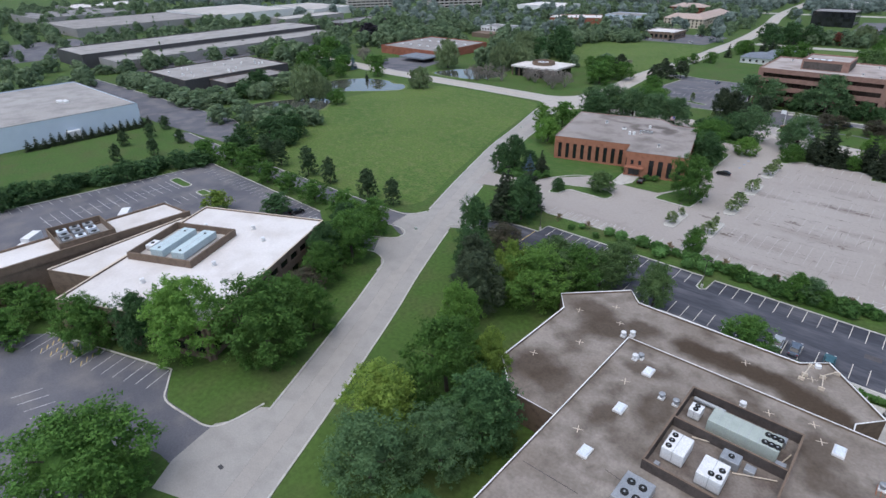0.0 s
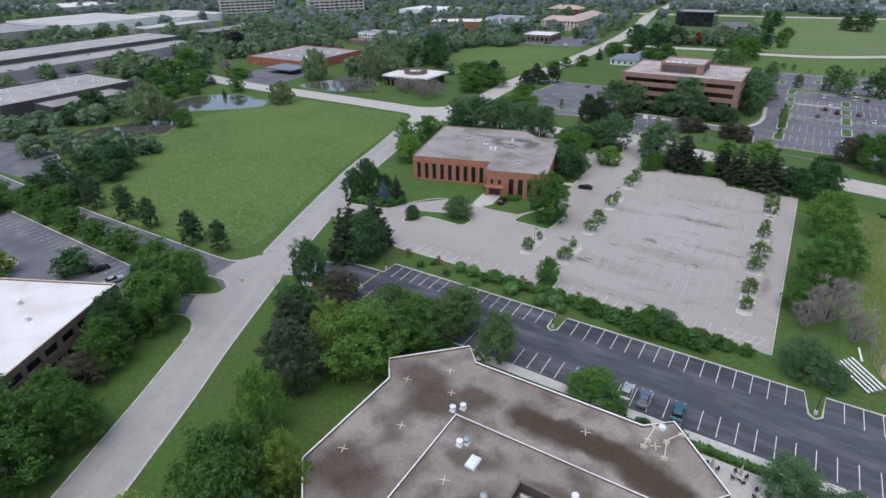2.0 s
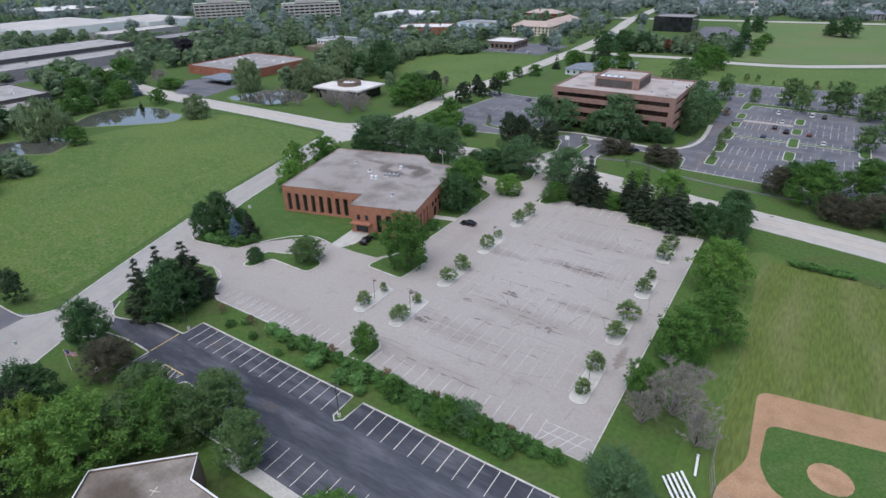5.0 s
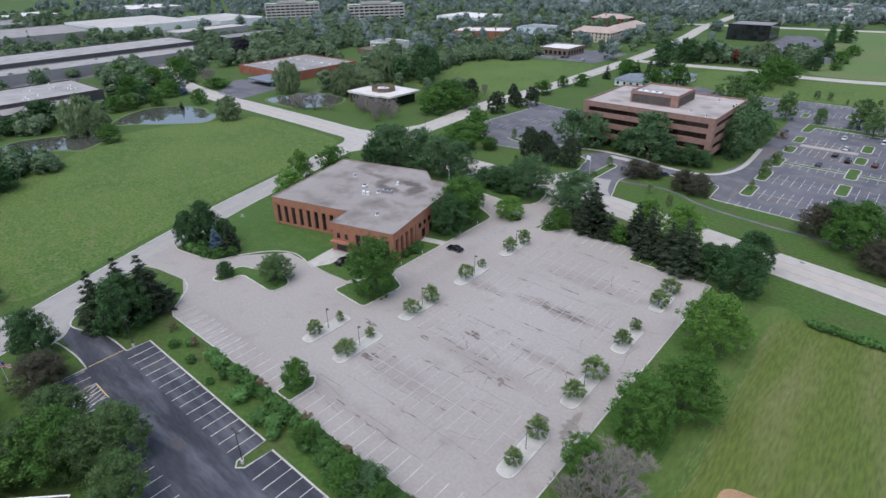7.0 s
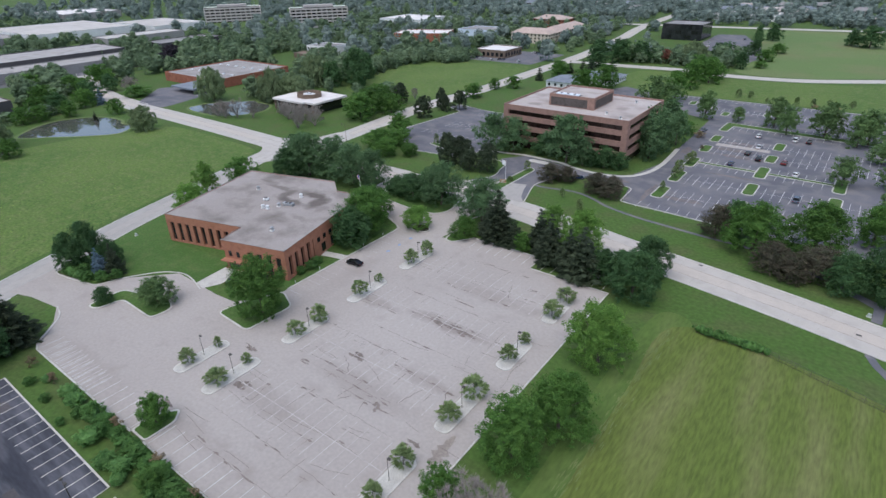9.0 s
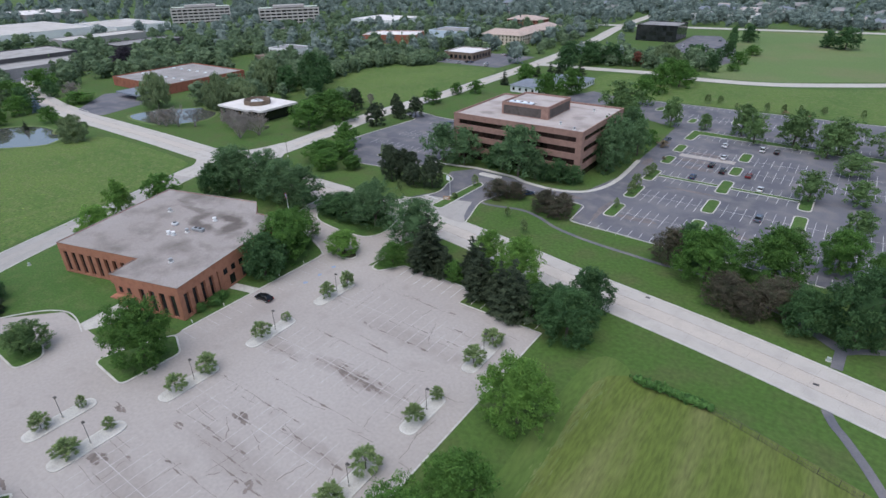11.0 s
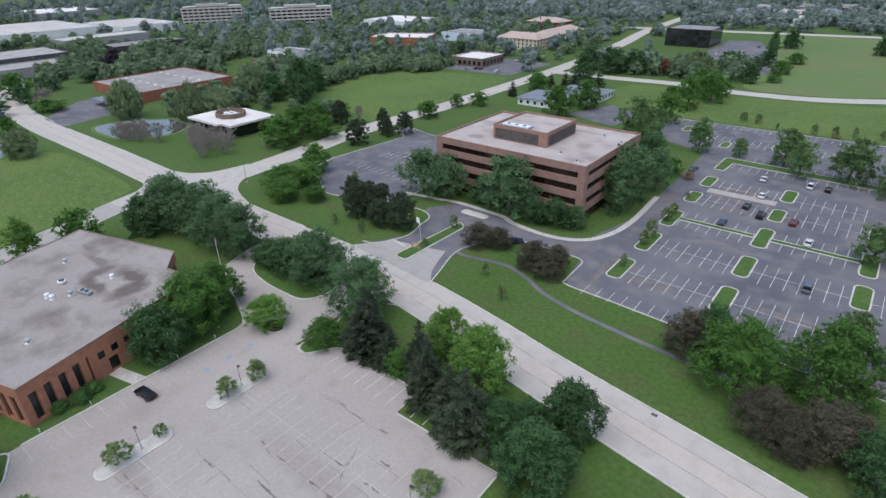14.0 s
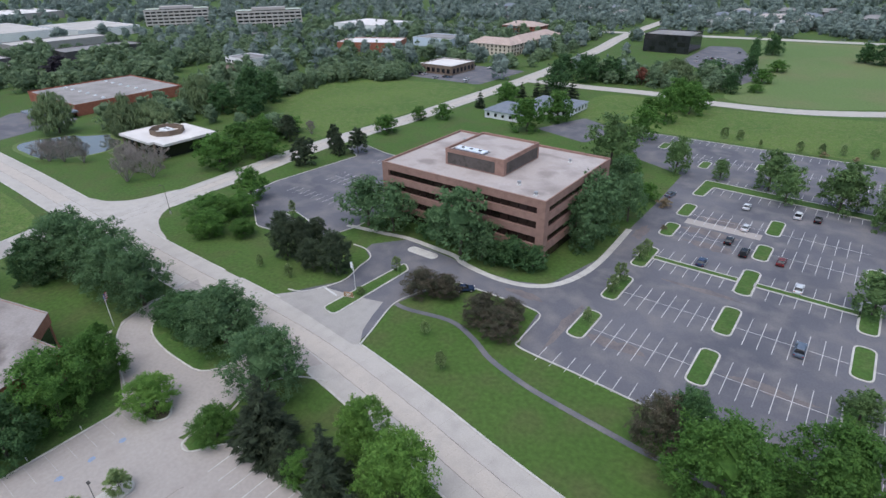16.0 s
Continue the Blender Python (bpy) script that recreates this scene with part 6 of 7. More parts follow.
        kind(("dry", v, far), "shrub", "dry rust-brown small shrub", lambda sd=rt.randint(0, 9999), v=v: crown_mesh("foliage", lobes_round(random.Random(sd), 9, base=0.1), 700, 0.5, "dry_leaf", sd, 0.4), (10, 10), None, "shrub")
M["thin_leaf"] = leaf("grey_green_leaves", (0.058, 0.1, 0.042), (0.07, 0.115, 0.05), (0.047, 0.083, 0.036))
M["young"] = leaf("young_brown_green_leaves", (0.178, 0.248, 0.098), (0.212, 0.278, 0.115), (0.146, 0.212, 0.081))
M["dry_leaf"] = leaf("dry_leaves", (0.2295, 0.1688, 0.1013), (0.27, 0.2025, 0.1215), (0.162, 0.1485, 0.081))
for v in range(3):
    for far in (False, True):
        kind(("pine", v, far), "pine_tree", "dark green irregular pine", lambda sd=rt.randint(0, 9999), f=far: crown_mesh("crown", lobes_round(random.Random(sd), 34 if f else 60, 9, 10, 0.06, 0.9), 4000 if f else 12000, 0.2 if f else 0.11, "pine", sd, 0.8, 0.15, 5, 0.35, False, 0.6, 2.2), (9, 10), (10, 0.22))
        kind(("ball", v, far), "shrub", "clipped ball-shaped light green shrub", lambda sd=rt.randint(0, 9999): crown_mesh("foliage", ball_lobes(), 3000, 0.34, "ball", sd, 0.95, 0, 3), (10, 10), None, "shrub")
tr = random.Random(21)


def plant(key, spots, grow=1.0, label=""):
    """Trees of one kind at (x, y, crown width, height)."""
    for x, y, w, h in spots:
        v, far = tr.randint(0, 2), x < -112 or y > 296
        name, text, make, (nw, nh), trunk, category = KINDS[(key, v, far)]
        h *= 1.12 if h > 8 and key in ("maple", "bright", "dark", "locust", "yellow", "lot") else 1.0
        size = Matrix.Diagonal((w / nw * tr.uniform(0.94, 1.08) * grow, w / nw * tr.uniform(0.94, 1.08) * grow, h / nh, 1))
        m = pose(x, y, 0, 0, 0, tr.uniform(0, 360)) @ size
        if (key, v, far) not in PROTO:
            ob = empty(name, text, category, m, group=name.replace("_", " ") + "s")
            if trunk:
                part("trunk", trunk_mesh("trunk", trunk[0], trunk[1], v + 3, *trunk[2:]), None, ob)
            part("foliage" if category == "shrub" else ("bare_crown" if key == "bare" else "crown"), make(), None, ob)
            PROTO[(key, v, far)] = ob
        else:
            src = PROTO[(key, v, far)]
            keep = src.matrix_basis.copy()
            src.matrix_basis = Matrix()
            ob = copy_thing(src, m)
            src.matrix_basis = keep
        if label:
            tagged(ob, label)


# beside the white-roofed building
plant("maple", [(-71, 21, 20, 13), (-80.5, 56.3, 19, 13.5), (-109, 34.2, 12, 10), (-79, 65.7, 10, 10), (-97.2, 91.6, 13, 11.5), (-93.3, 80, 10, 9), (-103.2, 104.9, 9, 9), (-90, 68, 9, 8)])
plant("dark", [(-100.2, 40.6, 10, 11), (-102.8, 95.4, 10, 10.5), (-98.5, 84.9, 10, 10), (-135.3, 94.9, 9, 6)])
plant("bright", [(-91.2, 45.6, 15, 15)])
plant("red", [(-92, 74, 9, 6.5)])
plant("yellow", [(-150.6, 84.7, 9, 6.5)])
plant("maple", [(-123.8, 23.1, 10, 7), (-131.3, 17.1, 9, 6), (-128.6, 30.5, 9, 7), (-136.8, 28.3, 8, 6), (-129.3, 0.1, 14, 10)])
# the verge and lawn before the near building
plant("bright", [(-54.4, 82.4, 8, 12)])
plant("yellow", [(-49.0, 57.5, 13, 10), (-41.5, 75.8, 7, 11), (-55.6, 101.9, 8, 12.5)])
plant("maple", [(-46.8, 70.4, 14, 13.5), (-46.6, 114.6, 12, 9.5), (-11.3, 116.3, 9.5, 7)])
plant("pine", [(-58, 93.4, 12, 14), (-64.5, 100.5, 11, 12.5)])
plant("dark", [(-70.0, 106.0, 10, 9.5)])
plant("dark", [(-82.0, 121.6, 9, 9.5), (-35.0, 64.7, 13, 12.5)])
plant("bright", [(-51.2, 104.0, 15, 11.5)], label="bright yellow-green spreading tree on the lawn")
plant("red", [(-70.1, 119.5, 11, 7)])
plant("lot", [(-41.0, 122.5, 10, 9.5), (-30.3, 118.3, 9, 9.5)], label="broad light green leafy tree on the lawn")
plant("locust", [(-36.3, 56.9, 12, 10.5), (-42.0, 48.5, 14, 11)])
plant("lot", [(-54.4, 117.6, 11, 8.5), (-49.6, 111.4, 11, 8.5), (-42.2, 117.6, 10, 8.5)], label="leafy mid-green tree crowding the lawn")
plant("dark", [(-66.5, 104, 7, 6), (-30.5, 47, 9, 8)])
plant("dark", [(-2, 113.6, 4, 3.2), (2.5, 114.5, 4.5, 3), (-6.5, 115.6, 3, 3)])
plant("locust", [(18.6, 112, 8.5, 7), (25, 108, 10, 8), (32, 106, 9, 7), (24, 103, 7, 5)])
# spruces at the corner of the pale car park
plant("spruce", [(-82, 134.5, 9.5, 14.5), (-79.5, 144, 11.5, 15), (-84.5, 140.5, 9.5, 14)])
plant("dark", [(-77.4, 137.4, 13, 11.5)], label="large dense dark green tree at the car park corner")
plant("dark", [(-102.6, 170.5, 9, 11), (-105, 166.5, 8, 9), (-98.5, 174, 6, 7)])
plant("blue", [(-95.9, 169.4, 4.6, 7.5)])
plant("spruce", [(-92.6, 171.7, 5.6, 9)])
plant("shrub", [(-99.6, 166.8, 3.8, 2.6), (-95.4, 165.6, 4.2, 2.4), (-103, 164.6, 3, 2)])
plant("dark", [(-80.8, 163.2, 4.6, 4.2)])
# round the orange building
plant("lot", [(-69.6, 170.3, 10, 6.8)], label="light green small tree in a kerbed island")
plant("bright", [(-46, 237, 8.5, 6.5)], label="pale green small tree in a kerbed island")
plant("maple", [(-46.4, 182.2, 14, 12)], label="broad green tree in a kerbed bed")
plant("bright", [(-111, 205, 10.5, 9), (-121, 216.5, 8.5, 10)], label="light green rounded tree beside the orange building")
plant("maple", [(-56.4, 226.2, 14, 12), (-61, 235, 11, 9), (-118, 228, 12, 9.5)])
plant("dark", [(-54, 217.4, 11.5, 10), (-111.5, 243.1, 12, 10)])
plant("locust", [(-118.2, 254.3, 14, 11), (-107, 249.1, 19, 13.5), (-98.2, 254, 18, 13), (-88, 252.5, 17, 12), (-79, 252.5, 15, 11.5)], label="broad grey-green spreading tree beside the road")
plant("dark", [(-62, 254.5, 14, 7.5), (-56, 257, 14, 8.5), (-68, 254, 10, 6)])
plant("locust", [(-50, 254, 15, 12), (-32.6, 251, 14, 12), (-36, 255, 9, 8)])
plant("spruce", [(-21.7, 242.5, 12, 15.5), (-26, 245, 8, 10), (-16.5, 242.5, 7, 8)])
plant("maple", [(-31, 239.5, 8, 6), (-13.4, 242, 6, 5), (-72, 240, 5, 5)])
plant("spruce", [(-9.5, 243.6, 8, 12.5), (-4.5, 239.3, 9.5, 14), (1.5, 238, 9, 12), (5.6, 236.8, 11.8, 14)])
plant("bright", [(0.6, 247.5, 12, 11.5), (-10, 251.5, 9, 9)])
plant("dark", [(10.5, 239, 9, 8), (19, 234.5, 11.6, 11), (18.4, 247, 10.6, 9.5), (13, 243, 7, 7)])
# between the pale car park and the ball field
plant("bright", [(21.8, 209.2, 12, 11.4)])
plant("maple", [(20.2, 179, 11.8, 10.2), (23.4, 189, 11.4, 10.2), (16.6, 165.6, 6.5, 7)])
plant("locust", [(19, 143.2, 9.5, 7.5), (23.4, 141.2, 5.5, 5)])
plant("bare", [(22.4, 163.5, 14, 13.5), (27, 158.5, 10, 10), (18.5, 159, 8, 9)])
plant("dark", [(41, 141.8, 9, 5), (48, 140.5, 8, 5)])
# hedge between the car parks
plant("shrub", [(-46, 142.6, 2.6, 2), (-55.5, 140.8, 2, 1.5), (-47, 139.9, 1.8, 1.3), (-63, 141, 2.2, 1.6)])
plant("shrub", [(-43 + 2.5 * k + tr.uniform(-0.6, 0.6), 143.9 + tr.uniform(-0.5, 0.5), 3.3 + tr.uniform(-0.6, 1.0), 2.2 + tr.uniform(-0.5, 0.8)) for k in range(22)])
plant("shrub", [(-29 + 3.4 * k + tr.uniform(-0.6, 0.6), 141.2 + tr.uniform(-0.5, 0.5), 3.4 + tr.uniform(-0.6, 0.9), 1.9 + tr.uniform(-0.4, 0.6)) for k in range(3, 10)])
plant("ball", [(-30.9, 140.3, 3.6, 2.9), (-27.7, 141.3, 3.8, 3.0), (-49.8, 143.8, 3.6, 2.8), (-53.4, 144.1, 3.2, 2.6), (-44.9, 144.3, 3.2, 2.6), (-38.4, 141.1, 3.8, 3.0), (-26, 139.9, 2.6, 2), (-61, 143.4, 2.2, 1.7), (-43.4, 143.6, 2.8, 2.2), (-104.2, 165.4, 3, 2.6), (-101.2, 164.6, 3.2, 2.7), (-98.4, 165, 2.8, 2.3)])
plant("maple", [(-8.2, 141.2, 5.6, 6.5), (-20.5, 142.5, 4.5, 3.6), (-3, 142, 5, 4), (-33.2, 149.8, 5.6, 6.2)])
plant("locust", [(-5.4, 142.6, 6.5, 5.4)])
plant("dry", [(-59.5, 143.8, 2, 2.6), (-68.5, 143.6, 2, 2.4), (-37.5, 145.2, 2.2, 2.8), (-24, 145.2, 2.3, 2.8), (-13, 144.8, 2.2, 3), (1.5, 144.6, 2.4, 2.8)])
# young trees in the islands
for k, (x, y, w, h) in enumerate(((-43.8, 162.2, 3.4, 3.6), (-43.4, 168.8, 1.7, 2.6), (-33.8, 162.2, 4.2, 3.4), (-34, 169, 2.2, 2.6), (-33.6, 180.8, 3.6, 3.6), (-33.4, 187.4, 4.2, 3.8), (-33.4, 200, 3.8, 4.2), (-33.6, 207, 2, 2.6), (-33.4, 219, 3.6, 4), (-33, 225, 3.8, 4.2),
                                  (7.6, 160.8, 3.2, 3.2), (7.4, 168, 3.8, 4), (7.4, 180, 3.9, 3.6), (7.4, 187.4, 4.6, 4.4), (7.4, 199.6, 3.6, 3.6), (7.4, 206, 2.6, 2.8), (7.4, 218, 4.6, 4.2), (7.4, 225, 4.2, 3.6))):
    plant("small", [(x, y, w, h)], 1.2)

# shrubs along the orange building
plant("shrub", [(-53.4, 199, 3.2, 1.8), (-53, 202.4, 3.4, 2), (-54, 205, 3, 1.8), (-57.6, 216, 3, 1.8), (-58.4, 220, 3.2, 2), (-72.6, 193.5, 2.4, 1.4), (-60.5, 190.4, 3, 1.8), (-63, 189.6, 2.8, 1.7)])
plant("shrub", [(-91.6, 167.6, 3.4, 2.8), (-89.8, 170.4, 3.2, 2.6)])
# round the office block
plant("locust", [(-67, 312, 15, 13), (-58.5, 313.5, 13.5, 12), (-35.4, 313, 17.5, 16), (-29, 313.7, 9, 9), (-11.6, 343.3, 15, 15.5), (-11.5, 334.5, 12, 13), (-7.9, 357, 9.6, 12.4), (-14.5, 366, 12, 14), (-43.5, 315.8, 9, 9)], label="blue-green spreading tree beside the office block")
plant("lot", [(-30.7, 401.1, 20.4, 15.5), (-9.1, 405, 9.5, 11.5), (4.9, 407, 6.6, 7), (20, 405, 11.1, 11.9), (26, 396.2, 9.8, 10.4), (39.6, 398.7, 14.7, 13), (51.5, 390.6, 10, 11.8), (54.8, 396.4, 15, 12), (50.8, 341, 9.5, 8.5), (60.2, 372.8, 11, 8), (63, 344.7, 10, 8), (71.5, 399.6, 14, 11), (51.1, 303.8, 7, 6), (64.7, 319.5, 9, 8), (84.4, 404.8, 14, 11)])
plant("maple", [(-32.5, 437.5, 11.8, 12.2), (-33.3, 467.9, 12.4, 13.5), (-28.8, 490, 15, 13), (-37, 497, 14, 12.5), (-77.8, 422.4, 16.1, 12.2), (-73.4, 442.7, 14, 12), (-18.3, 381.1, 10, 10), (-31.9, 416.4, 9, 8)])
plant("small", [(-5.7, 457.5, 4, 4.8), (0.1, 458.6, 3.9, 4.3), (21.8, 453.8, 3.3, 4.5), (28.9, 456.1, 3.2, 4.1), (8.6, 452.9, 2, 3), (35.5, 458.3, 3.2, 4), (45, 460, 3.4, 4), (60, 462, 3, 4)])
plant("maple", [(-8.8, 375.1, 6.4, 5.7)])
plant("dark", [(-21.2, 315.1, 9, 8), (-25.7, 314.1, 7, 6), (-16.2, 316.7, 7, 6), (-47.7, 317, 8, 8)])
plant("pine", [(-71.1, 286.4, 9, 12.5), (-66.5, 288, 8, 11.5), (-68.9, 294.9, 6.8, 8.3), (-54.5, 288, 8.5, 11), (-61, 286, 7, 8)])
plant("maple", [(-107.8, 288.5, 14, 7.8), (-98.5, 281.2, 11, 7.4), (-111.5, 305, 11, 9), (-103.1, 295.5, 9.9, 6.8), (-91, 287, 8, 5)])
plant("red", [(-31.5, 292.4, 10, 6), (-26.5, 294.6, 8, 5.5), (-14, 291.4, 10, 6.5), (-8.6, 289.4, 9, 6), (-10, 295.4, 7, 5)])
plant("red", [(26, 280, 10, 8.5), (42, 266.5, 11, 7.5), (51, 268.2, 13, 8), (46, 264, 9, 6)])
plant("maple", [(36.2, 274.8, 15.5, 12), (49.4, 281.5, 16, 12.5), (61.4, 295.8, 12, 10), (70, 282, 13, 12)])
plant("rust", [(-71.1, 544.2, 11, 9.5)])
plant("dark", [(29.6, 282.6, 9, 9), (57, 264, 9, 9), (66.2, 265.4, 14, 14), (82, 262, 13, 12)])
plant("small", [(3.4, 318, 3.4, 4.5), (3.1, 323.1, 4, 5.4), (3.6, 304, 2.2, 3.6), (2.8, 336.6, 4, 4), (2.8, 341.9, 3.6, 3.6), (-43, 297, 3, 4), (-42.6, 284, 2.4, 2), (-12, 274, 2.4, 4), (-21, 280.5, 2.2, 3.6), (-62, 279.4, 2.6, 4), (-72, 278.6, 2.4, 3.6), (-90.2, 304, 2.6, 5)])
plant("dry", [(-2.7, 373, 5, 2.6), (2.2, 357.1, 2, 1.6), (30, 452.4, 3, 2), (40, 452.6, 3, 1.8)])
# beside the side road and pavilion
plant("pine", [(-152.8, 354.3, 8.2, 11), (-125.4, 354.4, 6.8, 11.1), (-116.9, 358.5, 8.5, 9.7), (-123.2, 337, 9.5, 10.5), (-120.9, 352, 6, 8)])
plant("maple", [(-147.5, 317.1, 17, 11), (-153, 332.2, 16, 11), (-142, 334, 13, 9), (-163, 362.3, 13, 7), (-176, 358.9, 7.6, 6.8), (-127, 386, 12, 7.5), (-128.7, 410.6, 8, 6), (-120.3, 418.1, 9, 7), (-159.1, 346, 11, 9)])
plant("dark", [(-211.1, 379.2, 19, 18.5), (-200, 370, 14, 13), (-218, 366, 14, 13), (-168.4, 359, 11, 8), (-218, 395, 14, 14)])
plant("bare", [(-161.2, 289.4, 12, 11), (-157.9, 297, 12, 10.5), (-168, 296, 12, 11), (-178, 298, 12, 10), (-166, 304, 11, 9), (-174, 303, 11, 9), (-185, 301, 11, 9.5), (-209, 282.9, 11, 11), (-203.5, 286, 11, 12), (-196, 290, 10, 11), (-214, 282, 9, 9), (-152.6, 365.8, 6.2, 8.1), (-186, 303, 9, 7), (-315.5, 287.7, 17, 12), (-422.9, 344.2, 10.4, 6)])
plant("willow", [(-249, 302.5, 17, 16), (-216, 318, 18, 15), (-206, 327, 16, 13), (-228.3, 361.1, 20, 16.5), (-252, 192, 19, 14.5), (-221.9, 247, 13, 9.6), (-244, 196, 12, 10), (-55.3, 552.3, 22, 12)], label="drooping pale green willow near water and grass")
plant("purple", [(-392.3, 360.8, 24, 14)])
plant("maple", [(-229.3, 193.7, 9.5, 7.5), (-266.5, 256, 8.9, 7.9), (-299.1, 284.4, 16, 6), (-334.1, 268.9, 9.8, 9), (-367.7, 254.2, 15.8, 10), (-298.8, 229.6, 9.1, 9), (-282.1, 239.1, 9, 8), (-297.4, 253.4, 11.3, 8.8), (-343.8, 266.5, 16, 9.3), (-284.9, 227, 9.6, 8), (-351.5, 286.7, 18, 12), (-321.9, 242.6, 14, 10), (-286, 218.8, 11, 8)])
plant("dark", [(-286.3, 183.7, 16, 10.5), (-279, 170, 12, 8), (-294, 190, 12, 9), (-296, 240, 12, 9), (-310, 262, 14, 10), (-331, 283, 10, 9)])
plant("blue", [(-297, 262, 6, 9)])
plant("spruce", [(-262, 243, 3, 5), (-441.3, 268.3, 6, 8), (-430, 290, 5, 7), (-436, 250, 5, 7)])
plant("dark", [(-198.4, 145.1, 13, 9), (-206.4, 139.1, 12, 8), (-190.9, 136.9, 10, 7), (-213.3, 149.4, 12, 8), (-206.2, 126.8, 10, 8), (-187.5, 126.7, 9, 7), (-195, 116.6, 9, 8), (-221.4, 157.6, 11, 8)])
plant("thin", [(-179.5, 120.5, 6.4, 10), (-170.8, 120.5, 6, 10), (-154.8, 120.8, 6, 10.5), (-142.8, 120.6, 5.4, 9.6), (-123.6, 120.4, 5.8, 9.6), (-113.3, 121.4, 5.3, 8.6), (-186, 123.5, 5.4, 8)])
plant("maple", [(-120.4, 107.7, 9, 7), (-133.9, 107.6, 9, 7), (-147.7, 107.8, 8, 6.5), (-160.4, 107.9, 9, 7), (-173.2, 108.5, 9, 8), (-186.2, 109.5, 10, 8), (-198.2, 106.4, 10, 8), (-179.7, 115.6, 8, 7), (-112.2, 105.2, 8, 7)])
plant("dark", [(-200 - 0.12 * (95 - y) + tr.uniform(-3, 3), y, tr.uniform(8, 12), tr.uniform(4.5, 7)) for y in range(6, 106, 6)])
plant("thin", [(-246.5, 106.2, 4.4, 6), (-242.9, 93.9, 4.4, 6.5), (-228.3, 110.4, 4.4, 6), (-220.3, 96.1, 4.5, 7), (-224.7, 83.9, 4.5, 7), (-254, 116, 4.4, 6)])
plant("spruce", [(-266, y, 4, tr.uniform(4, 5.5)) for y in range(66, 116, 3)])
plant("spruce", [(-105.9, 483.2, 7, 9), (-112.4, 477.7, 7, 8), (-99.5, 481, 9, 9), (-88.9, 489.8, 8, 10), (-118, 446, 7, 9)])
plant("maple", [(-112, 462, 12, 9), (-118, 472, 10, 8), (-27.5, 505, 9, 8), (-46.6, 487.4, 8, 6)])
plant("dark", [(-33.8, 656, 9, 14), (-28.5, 694.5, 14, 12), (39.7, 684.8, 19.9, 14), (28, 690, 13, 11), (-37.8, 571.3, 15, 11), (-23.4, 546.7, 10.1, 9), (-107.2, 508.3, 15, 13), (-100.8, 533, 18, 14), (-87.7, 541.3, 18, 12), (-118, 540, 16, 12), (-46.6, 585, 12, 9), (-30, 590, 10, 8), (-27.5, 610.1, 10, 9), (76, 710.3, 14, 9)])
plant("maple", [(-15.4, 584.2, 12.8, 7.7), (-14, 626, 13, 6.8), (-13.4, 555.9, 8.4, 4.2)])

# ---- woods far off ----
def wood_proto(seed, shape, fine):
    g = random.Random(seed)
    lob = lobes_conifer(g, 6, 11, 4, 3) if shape else lobes_round(g, 22 if fine else 9, 10, 9, 0.04, 1.25 if fine else 1.8)
    q = np.random.default_rng(seed)
    b, t = ico()
    t = np.array(t)
    vs, fs, k = [], [], 0
    for cx, cy, cz, rr, rz in sorted(lob, key=lambda l: -l[3])[:7 if fine else 4]:
        vs.append(b * (1 + q.normal(0, 0.15, len(b)))[:, None] * (rr * 0.95, rr * 0.95, rz) + (cx, cy, cz))
        fs.append(t + k)
        k += len(b)
    n = 520 if fine else 210
    L = np.array(lob)
    p = q.choice(len(L), n, p=L[:, 3] ** 1.2 / (L[:, 3] ** 1.2).sum())
    d = q.normal(size=(n, 3)) + (0, 0, 0.35)
    d /= np.linalg.norm(d, axis=1)[:, None]
    c = L[p, :3] + d * L[p][:, [3, 3, 4]] * q.uniform(0.55, 1.2, n)[:, None]
    c[:, 2] = np.maximum(c[:, 2], 0.2)
    nn = d * 0.7 + q.normal(0, 0.35, (n, 3)) + (0, 0, 0.35)
    nn /= np.linalg.norm(nn, axis=1)[:, None]
    u = np.cross(nn, q.normal(size=(n, 3)))
    u /= np.linalg.norm(u, axis=1)[:, None]
    w = np.cross(nn, u)
    s = q.uniform(0.3, 0.62, n)[:, None] * (1 if fine else 1.5)
    vs.append(np.stack([c - u * s * 0.9 - w * s * 0.7, c - u * s * 0.5 + w * s * 0.8, c + u * s * 1.2], 1).reshape(-1, 3))
    i = k + 3 * np.arange(n)
    fs.append(np.stack([i, i + 1, i + 2], 1))
    return np.concatenate(vs), np.concatenate(fs)


WOODS = {f: [wood_proto(40 + k, k > 4, f) for k in range(6)] for f in (True, False)}


def in_any(x, y, rects, pad=0.0):
    return any(x0 - pad < x < x1 + pad and y0 - pad < y < y1 + pad for x0, x1, y0, y1 in rects)


def near_line(x, y, line, d):
    return any((px - x) ** 2 + (py - y) ** 2 < d * d for px, py in line)


CLEAR = [(-230, -140, 355, 490), (-78, 260, 450, 800), (-222, -150, 490, 545), (-110, -68, 426, 478), (-212, -165, 302, 345), (-270, -210, 150, 252), (-225, -100, 100, 264), (-126, 110, 240, 455), (-215, 150, -120, 262), (-120, -20, 600, 720), (-268, -205, 0, 125), (-264, -194, 274, 318), (-300, -190, 262, 300), (-262, -225, 150, 260), (-226, -182, 560, 672), (-266, -221, 696, 726), (-215, -138, 270, 350)]
CLEAR += [(-330, -258, 200, 262), (-345, -255, 278, 384), (-336, -305, 428, 470), (-365, -255, 8, 146), (-505, -420, 145, 358), (-370, -294, 152, 230), (-500, -440, 580, 620), (-404, -380, 338, 374), (-345, -290, 398, 430), (-285, -262, 60, 120), (-325, -262, 536, 592), (-294, -246, 596, 634), (-434, -366, 636, 694)]
